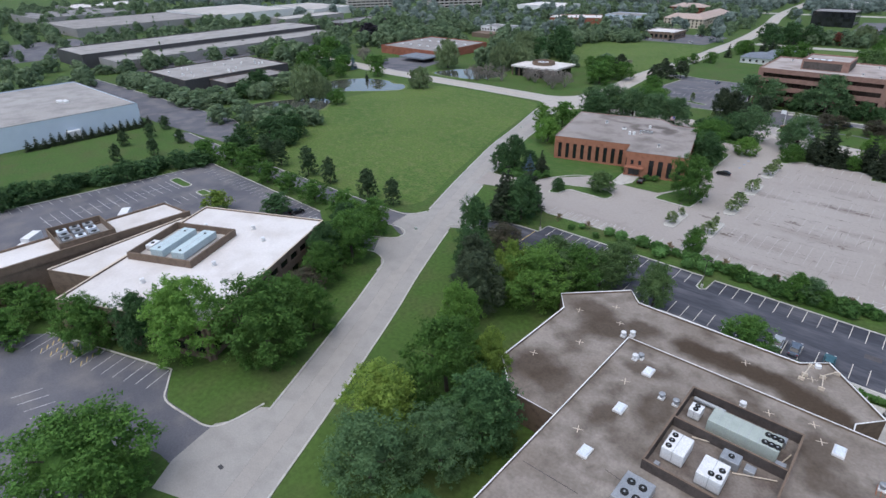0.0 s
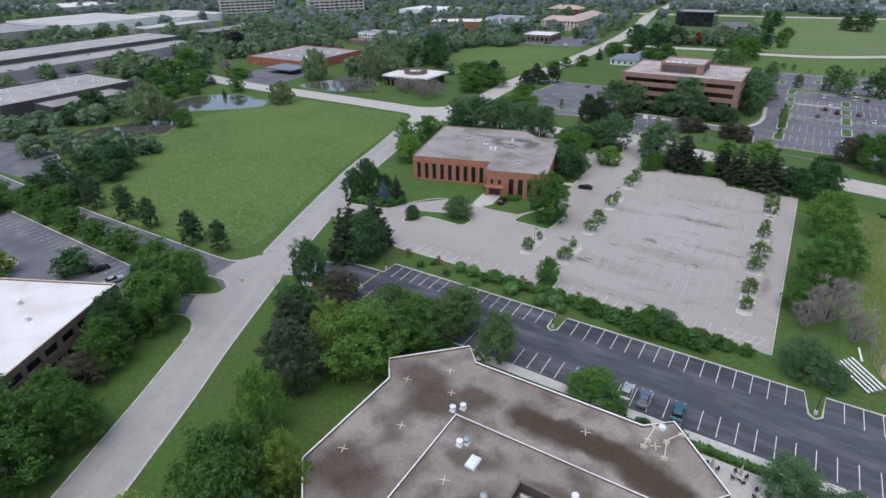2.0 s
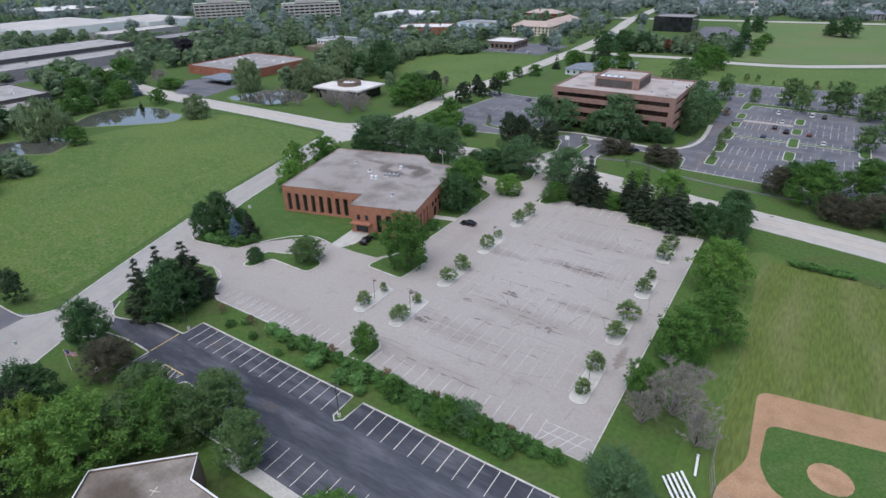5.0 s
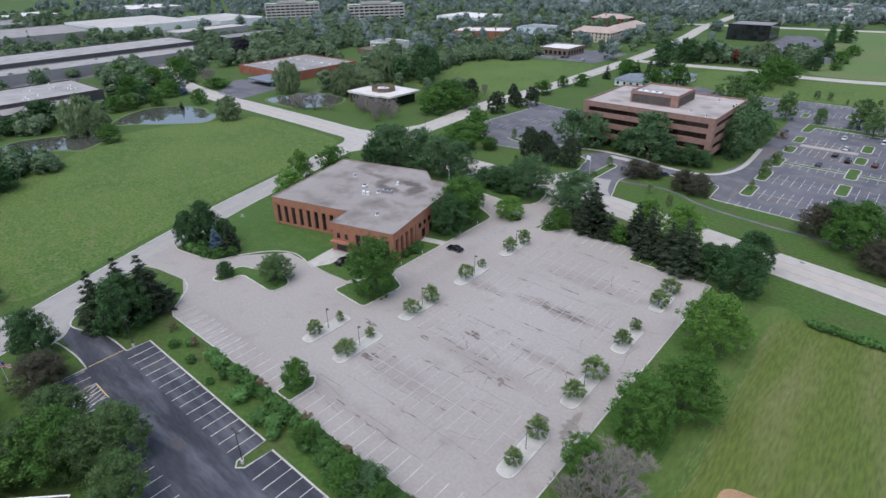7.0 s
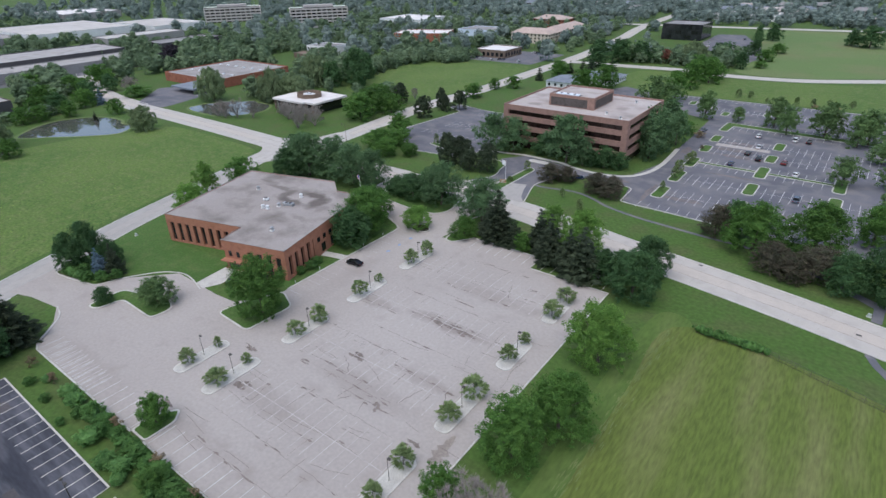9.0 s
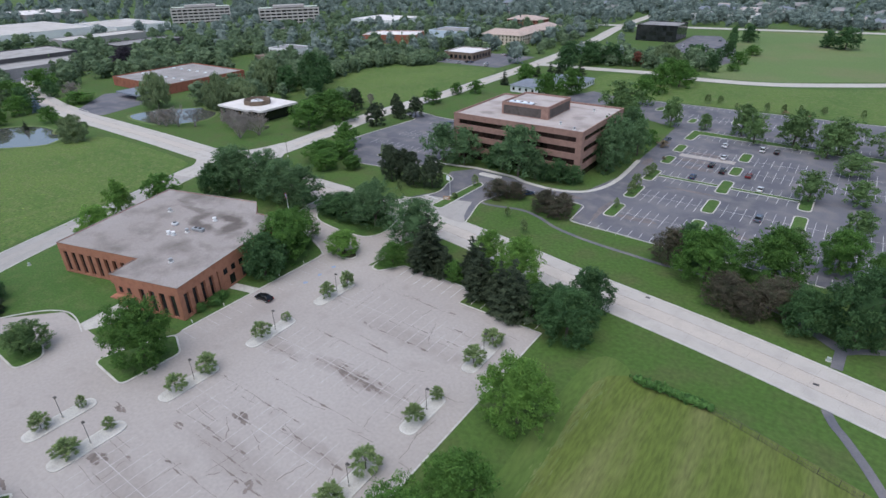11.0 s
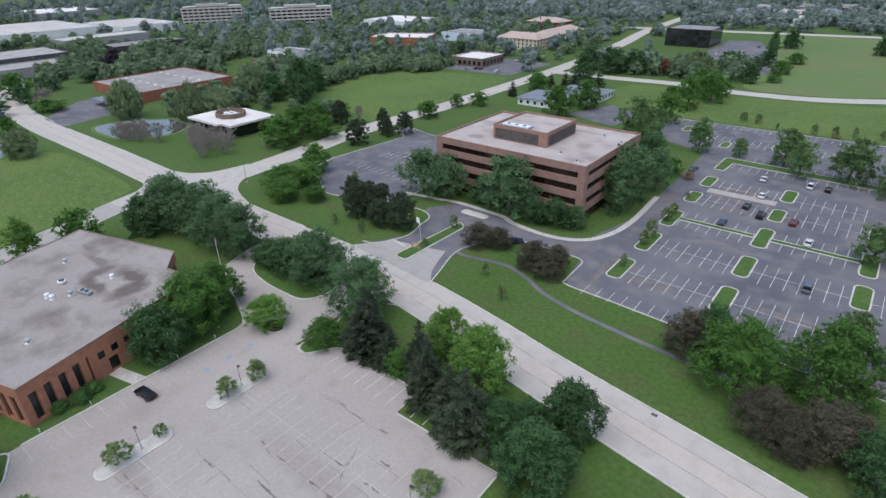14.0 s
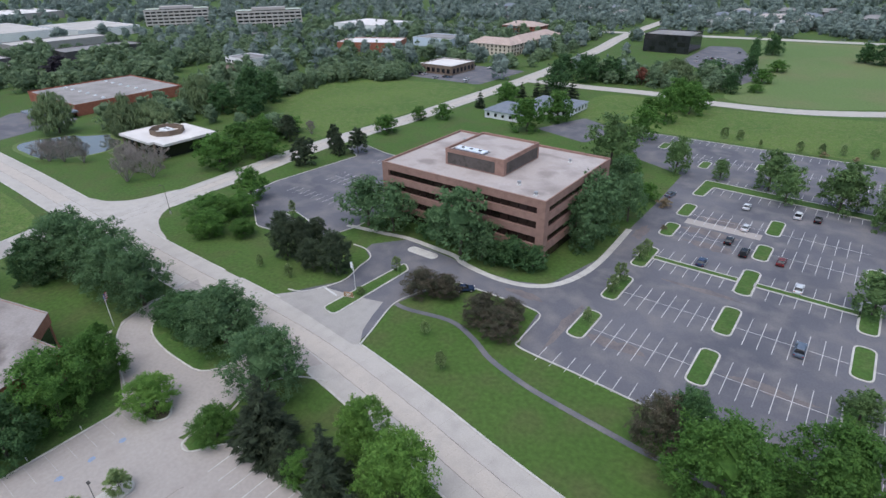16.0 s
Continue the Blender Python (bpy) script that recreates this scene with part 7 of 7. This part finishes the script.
CLEAR += [(-690, -600, 545, 640), (-572, -480, 585, 680), (-640, -560, 520, 590), (-760, -628, 345, 456), (-592, -552, 384, 472), (-506, -468, 392, 462), (-750, -638, 206, 348), (-705, -600, 458, 528)]
LINES = [ROAD_A, ROAD_B, ROAD_C, ROAD_D, FAR_ROAD]
LINES = [smooth(l, 3) for l in LINES]


def woods(name, label, spots, material="far_leaf", seed=1):
    g = np.random.default_rng(seed)
    vs, fs, k = [], [], 0
    for x, y, w, h in spots:
        v, f = WOODS[material == "far_leaf"][g.integers(0, 6 if g.random() < 0.5 else 5)]
        a = g.uniform(0, 6.283)
        s = np.array((w / 10, w / 10, h / 9))
        r = v * s
        vs.append(np.stack([r[:, 0] * np.cos(a) - r[:, 1] * np.sin(a) + x, r[:, 0] * np.sin(a) + r[:, 1] * np.cos(a) + y, r[:, 2]], 1))
        fs.append(f + k)
        k += len(v)
    me = bpy.data.meshes.new(name)
    me.from_pydata(np.concatenate(vs).tolist(), [], np.concatenate(fs).tolist())
    me.materials.append(M[material])
    return tagged(new(name, me), label, "woodland", kind="stuff")


wr = random.Random(77)


def scatter(x0, x1, y0, y1, n, thick=0.5, size=(8, 14)):
    out = []
    for _ in range(n):
        x, y = wr.uniform(x0, x1), wr.uniform(y0, y1)
        if noise.noise((x * 0.011, y * 0.011, 3.3)) + 0.5 > thick * 2 * wr.uniform(0.6, 1.0):
            continue
        if in_any(x, y, CLEAR) or any(near_line(x, y, l, 13) for l in LINES):
            continue
        w = wr.uniform(*size)
        out.append((x, y, w, w * wr.uniform(0.7, 1.0)))
    return out


# Both woodland leaf colours already hold the haze of distance.
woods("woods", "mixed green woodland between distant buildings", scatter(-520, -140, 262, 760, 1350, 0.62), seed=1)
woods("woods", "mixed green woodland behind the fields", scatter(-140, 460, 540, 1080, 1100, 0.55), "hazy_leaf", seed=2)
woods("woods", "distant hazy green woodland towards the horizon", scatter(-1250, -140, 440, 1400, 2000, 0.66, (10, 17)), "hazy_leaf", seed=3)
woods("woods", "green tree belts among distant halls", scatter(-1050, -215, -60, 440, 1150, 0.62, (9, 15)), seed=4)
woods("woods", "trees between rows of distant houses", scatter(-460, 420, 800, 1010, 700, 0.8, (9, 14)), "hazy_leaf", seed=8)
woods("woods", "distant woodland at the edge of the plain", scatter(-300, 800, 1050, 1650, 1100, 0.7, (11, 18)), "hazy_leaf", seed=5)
belt = [(wr.uniform(-232, -200), wr.uniform(470, 500), wr.uniform(7, 11), wr.uniform(6, 9)) for _ in range(50)] + [(-230 + wr.gauss(0, 4), wr.uniform(362, 475), wr.uniform(8, 12), wr.uniform(7, 11)) for _ in range(45)]
belt += [(wr.uniform(-292, -272), wr.uniform(150, 200), wr.uniform(7, 11), wr.uniform(5, 8)) for _ in range(16)] + [(wr.uniform(-370, -262), wr.gauss(147, 3), wr.uniform(7, 12), wr.uniform(5, 8)) for _ in range(45)]
belt += [(wr.uniform(-426, -405), wr.uniform(150, 345), wr.uniform(7, 11), wr.uniform(5, 8)) for _ in range(50)] + [(wr.uniform(-365, -325), wr.uniform(232, 262), wr.uniform(8, 12), wr.uniform(5, 8)) for _ in range(14)]
belt += [(wr.uniform(-300, -292), wr.uniform(160, 232), wr.uniform(8, 12), wr.uniform(5, 7)) for _ in range(14)]
belt += [(wr.uniform(-128, -30), wr.uniform(532, 590), wr.uniform(9, 13), wr.uniform(8, 11)) for _ in range(34)]
belt += [(wr.uniform(-235, -205), wr.uniform(144, 166), wr.uniform(8, 12), wr.uniform(5, 8)) for _ in range(22)]
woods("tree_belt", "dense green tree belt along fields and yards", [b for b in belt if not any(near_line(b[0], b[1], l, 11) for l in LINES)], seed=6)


# ---- cars ----
CAR = {}


def car(x, y, turn, paint, label, size=(4.6, 1.85, 1.45), boxy=False):
    """A parked car: body, glass cabin, wheels, lamps."""
    ob = empty("car", label, "car", pose(x, y, 0.05, 0, 0, turn), group="parked cars")
    l, w, h = size[0] / 2, size[1] / 2, size[2]
    side = [(-l, 0.35), (-l, 0.85), (-l * 0.86, 0.95), (l * 0.3, 0.98), (l * 0.92, 0.82), (l, 0.6), (l, 0.35)]
    roof = [(-l * 0.8, 0.96), (-l * (0.74 if boxy else 0.55), h - 0.08), (-l * 0.4, h), (l * 0.05, h - 0.02), (l * 0.38, 0.97)]

    def loft(profile, half, top):
        bm = bmesh.new()
        for s in (-1, 1):
            for i, (px, pz) in enumerate(profile):
                bm.verts.new((px, s * half * (top if pz > 1.02 else 1.0), pz))
        bm.verts.ensure_lookup_table()
        n = len(profile)
        bm.faces.new(bm.verts[:n])
        bm.faces.new(bm.verts[n:][::-1])
        for i in range(n):
            j = (i + 1) % n
            bm.faces.new((bm.verts[i], bm.verts[j], bm.verts[n + j], bm.verts[n + i]))
        return bm

    key = (size, boxy)
    if key not in CAR:
        body = loft(side, w, 1.0)
        bmesh.ops.bevel(body, geom=list(body.edges), offset=0.07, segments=2, affect="EDGES")
        cab = loft(roof, w * 0.9, 0.82)
        bmesh.ops.bevel(cab, geom=list(cab.edges), offset=0.04, segments=1, affect="EDGES")
        top = box(-l * (0.7 if boxy else 0.5), l * 0.08, -w * 0.7, w * 0.7, h - 0.03, h + 0.03, bevel=0.03)
        wheel = tube([(0, -0.11, 0), (0, 0.11, 0)], [0.33, 0.33], 14)
        rim = tube([(0, -0.12, 0), (0, 0.12, 0)], [0.19, 0.19], 10)
        CAR[key] = [body, mesh_of("cabin", cab, M["glass"]), top, mesh_of("wheel", wheel, M["black"]), mesh_of("rim", rim, M["metal_grey"])]
    store = CAR[key]
    for i, nm in ((0, "body"), (2, "roof_panel")):
        me = bpy.data.meshes.new(nm)
        store[i].to_mesh(me)
        me.materials.append(paint)
        part(nm, me, None, ob)
    part("window_glass", store[1], None, ob)
    for sx in (-0.6, 0.62):
        for sy in (-1, 1):
            wh = part("wheel", store[3], None, ob, m=pose(l * sx, sy * (w - 0.08), 0.33))
            part("rim", store[4], None, wh)
    for sy in (-1, 1):
        part("headlight", box(l - 0.12, l + 0.01, sy * w * 0.72 - 0.16, sy * w * 0.72 + 0.16, 0.62, 0.74), M["flash"], ob)
        part("tail_light", box(-l - 0.01, -l + 0.08, sy * w * 0.74 - 0.15, sy * w * 0.74 + 0.15, 0.7, 0.84), M["rust_paint"], ob)
    return ob


def paint(name, c, metal=0.3):
    return mat(name, [c, c], 0.25, (0.1, 0.5, 3.0), metal=metal, spec=0.5)


M["rust_paint"] = paint("red_lamp_glass", (0.3, 0.02, 0.02), 0.0)
P = {k: paint(k + "_car_paint", c) for k, c in (("black", (0.012, 0.012, 0.014)), ("silver", (0.45, 0.46, 0.47)), ("grey", (0.13, 0.16, 0.2)), ("teal", (0.05, 0.13, 0.15)), ("white", (0.7, 0.7, 0.7)), ("blue", (0.03, 0.05, 0.1)), ("red", (0.16, 0.03, 0.03)))}
car(-45.1, 210.0, 186, P["black"], "black saloon parked on pale asphalt")
car(-6.6, 121.6, 92, P["silver"], "silver saloon parked beside the footpath")
car(-3.6, 121.4, 92, P["grey"], "blue-grey saloon parked beside the footpath")
car(2.0, 121.2, 92, P["teal"], "dark teal estate car parked by the kerb", (4.7, 1.9, 1.55), True)
car(-63.5, 186.5, 100, P["black"], "black car parked by the entrance")
car(40.6, 318.3, 90, P["grey"], "dark pickup parked across faded lines", (5.3, 1.95, 1.75), True)
car(37, 342.8, 90, P["white"], "white saloon parked beside a grass strip")
car(31.7, 354.4, 88, P["red"], "dark red saloon in the office car park")
car(20.4, 370.3, 90, P["white"], "white car in the office car park")
car(17.5, 386, 92, P["white"], "white car near the grass strip")
car(30.8, 387.2, 90, P["white"], "white van-like car near the trees", (4.9, 1.9, 1.8), True)
car(35.7, 387.2, 90, P["black"], "black car near the trees")
car(18.6, 359.2, 90, P["black"], "black car in the office car park")
car(23.3, 354.4, 90, P["black"], "black pickup in the office car park", (5.3, 1.95, 1.75), True)
car(16.0, 343.2, 90, P["blue"], "dark blue car beside a grass strip")
car(-24.2, 299.2, 40, P["blue"], "dark blue car on the entrance drive")
car(-4.0, 383, 80, P["grey"], "dark car on the drive behind the office block")
car(-78, 333, 90, P["black"], "dark car beside the office block")
car(-81, 355, 90, P["white"], "white car beside the office block")
car(-95, 356, 90, P["grey"], "grey car beside the office block")
car(-131, 98.8, 80, P["black"], "dark car behind the white-roofed building")
car(-122.5, 97.5, 80, P["silver"], "silver car behind the white-roofed building")
car(60.5, 305, 90, P["silver"], "silver car at the edge of the lot")


def box_truck(x, y, turn, label):
    ob = empty("box_truck", label, "truck", pose(x, y, 0.05, 0, 0, turn), group="box trucks")
    part("cargo_box", box(-3.6, 1.6, -1.2, 1.2, 0.8, 3.3, bevel=0.05), M["unit_white"], ob)
    cab = part("cab", box(1.7, 3.5, -1.05, 1.05, 0.5, 2.4, bevel=0.15), M["unit_white"], ob)
    part("windscreen", box(3.3, 3.52, -0.9, 0.9, 1.5, 2.2), M["glass"], cab)
    part("chassis", box(-3.5, 3.4, -0.5, 0.5, 0.5, 0.79), M["black"], ob)
    for wx in (-2.4, 2.5):
        for wy in (-0.95, 0.95):
            part("wheel", tube([(wx, wy - 0.14, 0.45), (wx, wy + 0.14, 0.45)], [0.45, 0.45], 14), M["black"], ob)


box_truck(-164.5, 63, -35, "white box truck parked behind the building")
box_truck(-168, 40, -50, "white delivery truck parked beside a loading pen")
crng = random.Random(8)
for k in range(16):
    car(-210 + 3.3 * k + crng.uniform(-0.4, 0.4), crng.choice((494, 500, 537, 541)), 90 + crng.uniform(-3, 3), P[crng.choice(("black", "silver", "white", "grey"))], "distant car parked by the brick pavilion")
for k in range(12):
    car(-70 + 3.4 * k, crng.choice((640, 655, 690)), 90, P[crng.choice(("black", "silver", "white", "grey"))], "distant car by the dark glass block")


# ---- poles, flags, small things ----
def lamp_post(x, y, h=7.0, heads=((0.9, 0), (-0.9, 0)), slim=1.0):
    ob = empty("lamp_post", "dark bronze car park lamp post on a concrete base", "lamp post", pose(x, y, 0), group="lamp posts")
    part("base", tube([(0, 0, 0), (0, 0, 0.75)], [0.3 * slim, 0.28 * slim], 12), M["kerb"], ob)
    part("pole", tube([(0, 0, 0.74), (0, 0, h)], [0.1 * slim, 0.06 * slim], 8), M["bronze"], ob)
    for hx, hy in heads:
        arm = part("arm", rod((0, 0, h - 0.1), (hx * 0.7, hy * 0.7, h - 0.05), 0.04, 6), M["bronze"], ob)
        part("lamp_head", box(hx * 0.75 - 0.3, hx * 0.75 + 0.3, hy * 0.75 - 0.22, hy * 0.75 + 0.22, h - 0.12, h + 0.08, bevel=0.04), M["bronze"], arm)


for x, y in ((-33.4, 165.5), (-33.4, 184.4), (-33.4, 203.6), (-33.4, 221.8), (7.5, 164.4), (7.5, 183.6), (7.5, 202.8), (7.5, 221.5), (-43.4, 165.5)):
    lamp_post(x, y, 5.0, ((0.5, 0),), 0.55)
lamp_post(-122.6, 283.4, 9.0, ((-1.6, -0.6),), 0.8)
for x, y in ((-25.2, 133.6), (21.4, 133), (-69.6, 135.6)):
    lamp_post(x, y)


def flagpole(x, y, h, turn, flags):
    ob = empty("flagpole", "tall white flagpole with a flag in light wind", "flagpole", pose(x, y, 0, 0, 0, turn))
    part("pole", tube([(0, 0, 0), (0, 0, h)], [0.09, 0.04], 8), M["flash"], ob)
    part("finial", tube([(0, 0, h), (0, 0, h + 0.1), (0, 0, h + 0.2)], [0.05, 0.12, 0.03], 8), M["yellow_line"], ob)
    for z, fw, fh, cols in flags:
        n = len(cols)
        for k, key in enumerate(cols):
            bm = bmesh.new()
            cols_v = []
            for i in range(9):
                px = 0.08 + fw * i / 8
                py = 0.16 * math.sin(i * 1.1 + z)
                sag = -0.35 * (i / 8) ** 1.4
                cols_v.append([bm.verts.new((px, py, z - fh * (k + e) / n + sag)) for e in (0, 1)])
            for a, b in zip(cols_v, cols_v[1:]):
                bm.faces.new((a[0], b[0], b[1], a[1]))
            part("flag_stripe", bm, M[key], ob)
        if n > 4:
            part("canton", box(0.1, fw * 0.4, -0.05, 0.2, z - fh * 0.54, z), M["flag_blue"], ob)


M["flag_red"] = mat("red_cloth", [(0.4, 0.05, 0.05), (0.45, 0.07, 0.07)], 0.8)
M["flag_white"] = mat("white_cloth", [(0.7, 0.7, 0.7), (0.75, 0.75, 0.75)], 0.8)
M["flag_blue"] = mat("blue_cloth", [(0.04, 0.06, 0.2), (0.05, 0.07, 0.24)], 0.8)
flagpole(-76.2, 244.4, 7.6, 150, [(7.5, 2.6, 1.5, ["flag_red", "flag_white"] * 3 + ["flag_red"])])
flagpole(-77.3, 115.4, 4.8, 35, [(4.7, 2.0, 1.2, ["flag_red", "flag_white"] * 3 + ["flag_red"])])
flagpole(-44.7, 284.5, 7, 150, [(6.9, 2.6, 1.6, ["flag_white"])])

bleachers = empty("bleachers", "white metal bleachers on the grass by the ball field", "bleachers", pose(27.7, 147, 0, 0, 0, -55))
for k in range(5):
    part("bench", box(-4.2, 4.2, -1.5 + 0.65 * k, -1.15 + 0.65 * k, 0.4 + 0.22 * k, 0.46 + 0.22 * k), M["flash"], bleachers)
for x in (-3.6, -1.2, 1.2, 3.6):
    part("support", box(x - 0.05, x + 0.05, -1.5, 1.6, 0.0, 0.4), M["metal_grey"], bleachers)
for (x0, y0), (x1, y1) in (((27.8, 156.6), (28.2, 152.1)), ((34.2, 146), (38.2, 145.8))):
    bench = empty("bench", "plain white players' bench on grass", "bench", pose(x0, y0, 0, 0, 0, math.degrees(math.atan2(y1 - y0, x1 - x0))))
    d = math.dist((x0, y0), (x1, y1))
    part("seat", box(0, d, -0.18, 0.18, 0.42, 0.48), M["flash"], bench)
    for x in (0.3, d - 0.3):
        part("leg", box(x - 0.05, x + 0.05, -0.15, 0.15, 0, 0.42), M["metal_grey"], bench)


def wire_fence(line, h, label, step=2.5, metal="metal_grey", thick=1.0):
    ob = empty("chain_fence", label, "fence")
    for (ax, ay), (bx, by) in zip(line, line[1:]):
        d = math.dist((ax, ay), (bx, by))
        n = max(1, round(d / step))
        for i in range(n + 1):
            x, y = ax + (bx - ax) * i / n, ay + (by - ay) * i / n
            part("post", rod((x, y, 0), (x, y, h), 0.05 * thick, 6), M[metal], ob)
        for z in (0.1, h * 0.5, h - 0.03):
            part("rail", rod((ax, ay, z), (bx, by, z), 0.03 * thick, 5), M[metal], ob)
        m = int(d / 0.5)
        mesh = bmesh.new()
        for i in range(m):
            x, y = ax + (bx - ax) * i / m, ay + (by - ay) * i / m
            x2, y2 = ax + (bx - ax) * min(m, i + 2) / m, ay + (by - ay) * min(m, i + 2) / m
            rod((x, y, 0.1), (x2, y2, h), 0.008 * thick, 3, mesh)
            rod((x2, y2, 0.1), (x, y, h), 0.008 * thick, 3, mesh)
        part("wire", mesh, M[metal], ob)


wire_fence([(29.6, 161.6), (29.9, 154.2), (31, 149.4), (34.2, 147.6), (52, 147)], 3.0, "tall wire backstop fence behind the soil")
wire_fence([(34.6, 229.8), (47, 230), (75, 222), (110, 205)], 1.4, "low dark wire outfield fence overgrown with vines", 3.0, "bronze", 0.8)
hedge = empty("vine_hedge", "vines growing thickly over the outfield fence", "hedge")
part("foliage", crown_mesh("foliage", [(34.8 + 0.8 * k, 230 + 0.1 * math.sin(k), 0.9, 0.8, 0.9) for k in range(17)], 4500, 0.17, "shrub", 9, 0.8, every=True), None, hedge)

for x, y in ((62.8, 256.6), (-96, 113.5), (-73, 118), (-130.5, 215), (-110.5, 186)):
    ob = empty("utility_box", "small green-grey utility box on the verge", "utility box", pose(x, y, 0))
    part("box", box(-0.35, 0.35, -0.25, 0.25, 0, 0.75, bevel=0.03), M["unit_green"], ob)
    part("pad", box(-0.5, 0.5, -0.4, 0.4, 0, 0.08), M["kerb"], ob)
for x, y in ((-61.8, 35.6), (-40, 263.4), (27.6, 259.6), (61.6, 247.6)):
    structure("drain", box(x - 0.5, x + 0.5, y - 0.3, y + 0.3, 0.03, 0.07), M["dark_wall"], "dark iron street drain in the concrete", "drain")
sign = empty("monument_sign", "low brown entrance sign in a shrub bed", "sign", pose(-44, 281.6, 0, 0, 0, 20))
part("panel", box(-1.1, 1.1, -0.15, 0.15, 0.2, 1.3, bevel=0.03), M["soil"], sign)
part("base", box(-1.2, 1.2, -0.25, 0.25, 0, 0.22), M["kerb"], sign)
for k in range(3):
    part("lettering_bar", box(-0.7, 0.7 - 0.2 * k, -0.17, -0.148, 1.0 - 0.25 * k, 1.1 - 0.25 * k), M["flash"], sign)
for k in range(5):
    lamp = empty("path_light", "small white bollard light in a mulch bed", "light", pose(-50.6, 195 + 8 * k, 0), group="bollard lights")
    part("post", rod((0, 0, 0), (0, 0, 0.7), 0.06, 6), M["flash"], lamp)
    part("cap", tube([(0, 0, 0.7), (0, 0, 0.78)], [0.14, 0.1], 8), M["flash"], lamp)

fl = random.Random(31)
bm = bmesh.new()
for k in range(320):
    x, y, q = fl.gauss(-170, 26), fl.gauss(185, 30), fl.uniform(0.15, 0.4)
    if -225 < x < -125 and 126 < y < 250:
        flat([(x + q * math.cos(a) * fl.uniform(0.6, 1.2), y + q * math.sin(a) * fl.uniform(0.6, 1.2)) for a in (0, 1.2, 2.5, 3.8, 5.1)], 0.1 + 0.1 * fl.random(), bm)
tagged(part("wild_flowers", bm, M["yellow"]), "pale yellow flecks of wild flowers in the meadow", "flowers", kind="stuff")

# the terrace behind the near building
structure("pavement_terrace", flat([(5.2, 112.6), (12.5, 104.6), (18, 106), (18, 114.4), (5.2, 114.4)], 0.07), M["walk"], "pale concrete terrace beside the low building", "terrace")
clipped = empty("clipped_hedge", "long clipped green hedge between terrace and footpath", "hedge")
part("foliage", crown_mesh("foliage", [(3.5 + 0.7 * k, 115.2, 0.6, 0.6, 0.65) for k in range(20)], 4500, 0.13, "shrub", 14, 0.95, every=True), None, clipped)


def garden_chair(x, y, turn):
    ob = empty("garden_chair", "small dark metal garden chair on the terrace", "chair", pose(x, y, 0.07, 0, 0, turn), group="terrace chairs")
    part("seat", box(-0.25, 0.25, -0.25, 0.25, 0.42, 0.47, bevel=0.01), M["bronze"], ob)
    part("backrest", box(-0.25, -0.21, -0.25, 0.25, 0.5, 0.95, bevel=0.01), M["bronze"], ob)
    for lx in (-0.22, 0.22):
        for ly in (-0.22, 0.22):
            part("leg", rod((lx, ly, 0), (lx, ly, 0.42), 0.02, 6), M["bronze"], ob)


for x, y in ((8.6, 111.6), (12.4, 112.2), (15.4, 110.2)):
    table = empty("garden_table", "round pale garden table on the terrace", "table", pose(x, y, 0.07), group="terrace tables")
    part("tabletop", tube([(0, 0, 0.7), (0, 0, 0.74)], [0.6, 0.6], 18), M["walk"], table)
    part("pedestal", tube([(0, 0, 0), (0, 0, 0.05), (0, 0, 0.7)], [0.3, 0.06, 0.05], 10), M["bronze"], table)
    shade = empty("garden_umbrella", "folded grey-beige garden umbrella above a table", "umbrella", pose(x, y, 0.82), group="folded umbrellas")
    part("pole", rod((0, 0, 0), (0, 0, 2.2), 0.03, 8), M["bronze"], shade)
    part("canopy", tube([(0, 0, 0.5), (0, 0, 0.9), (0, 0, 1.6), (0, 0, 2.25)], [0.28, 0.24, 0.15, 0.04], 10), M["stone_wall"], shade)
    for k in range(4):
        a = 0.6 + k * math.pi / 2
        garden_chair(x + 0.95 * math.cos(a), y + 0.95 * math.sin(a), math.degrees(a) + 180)
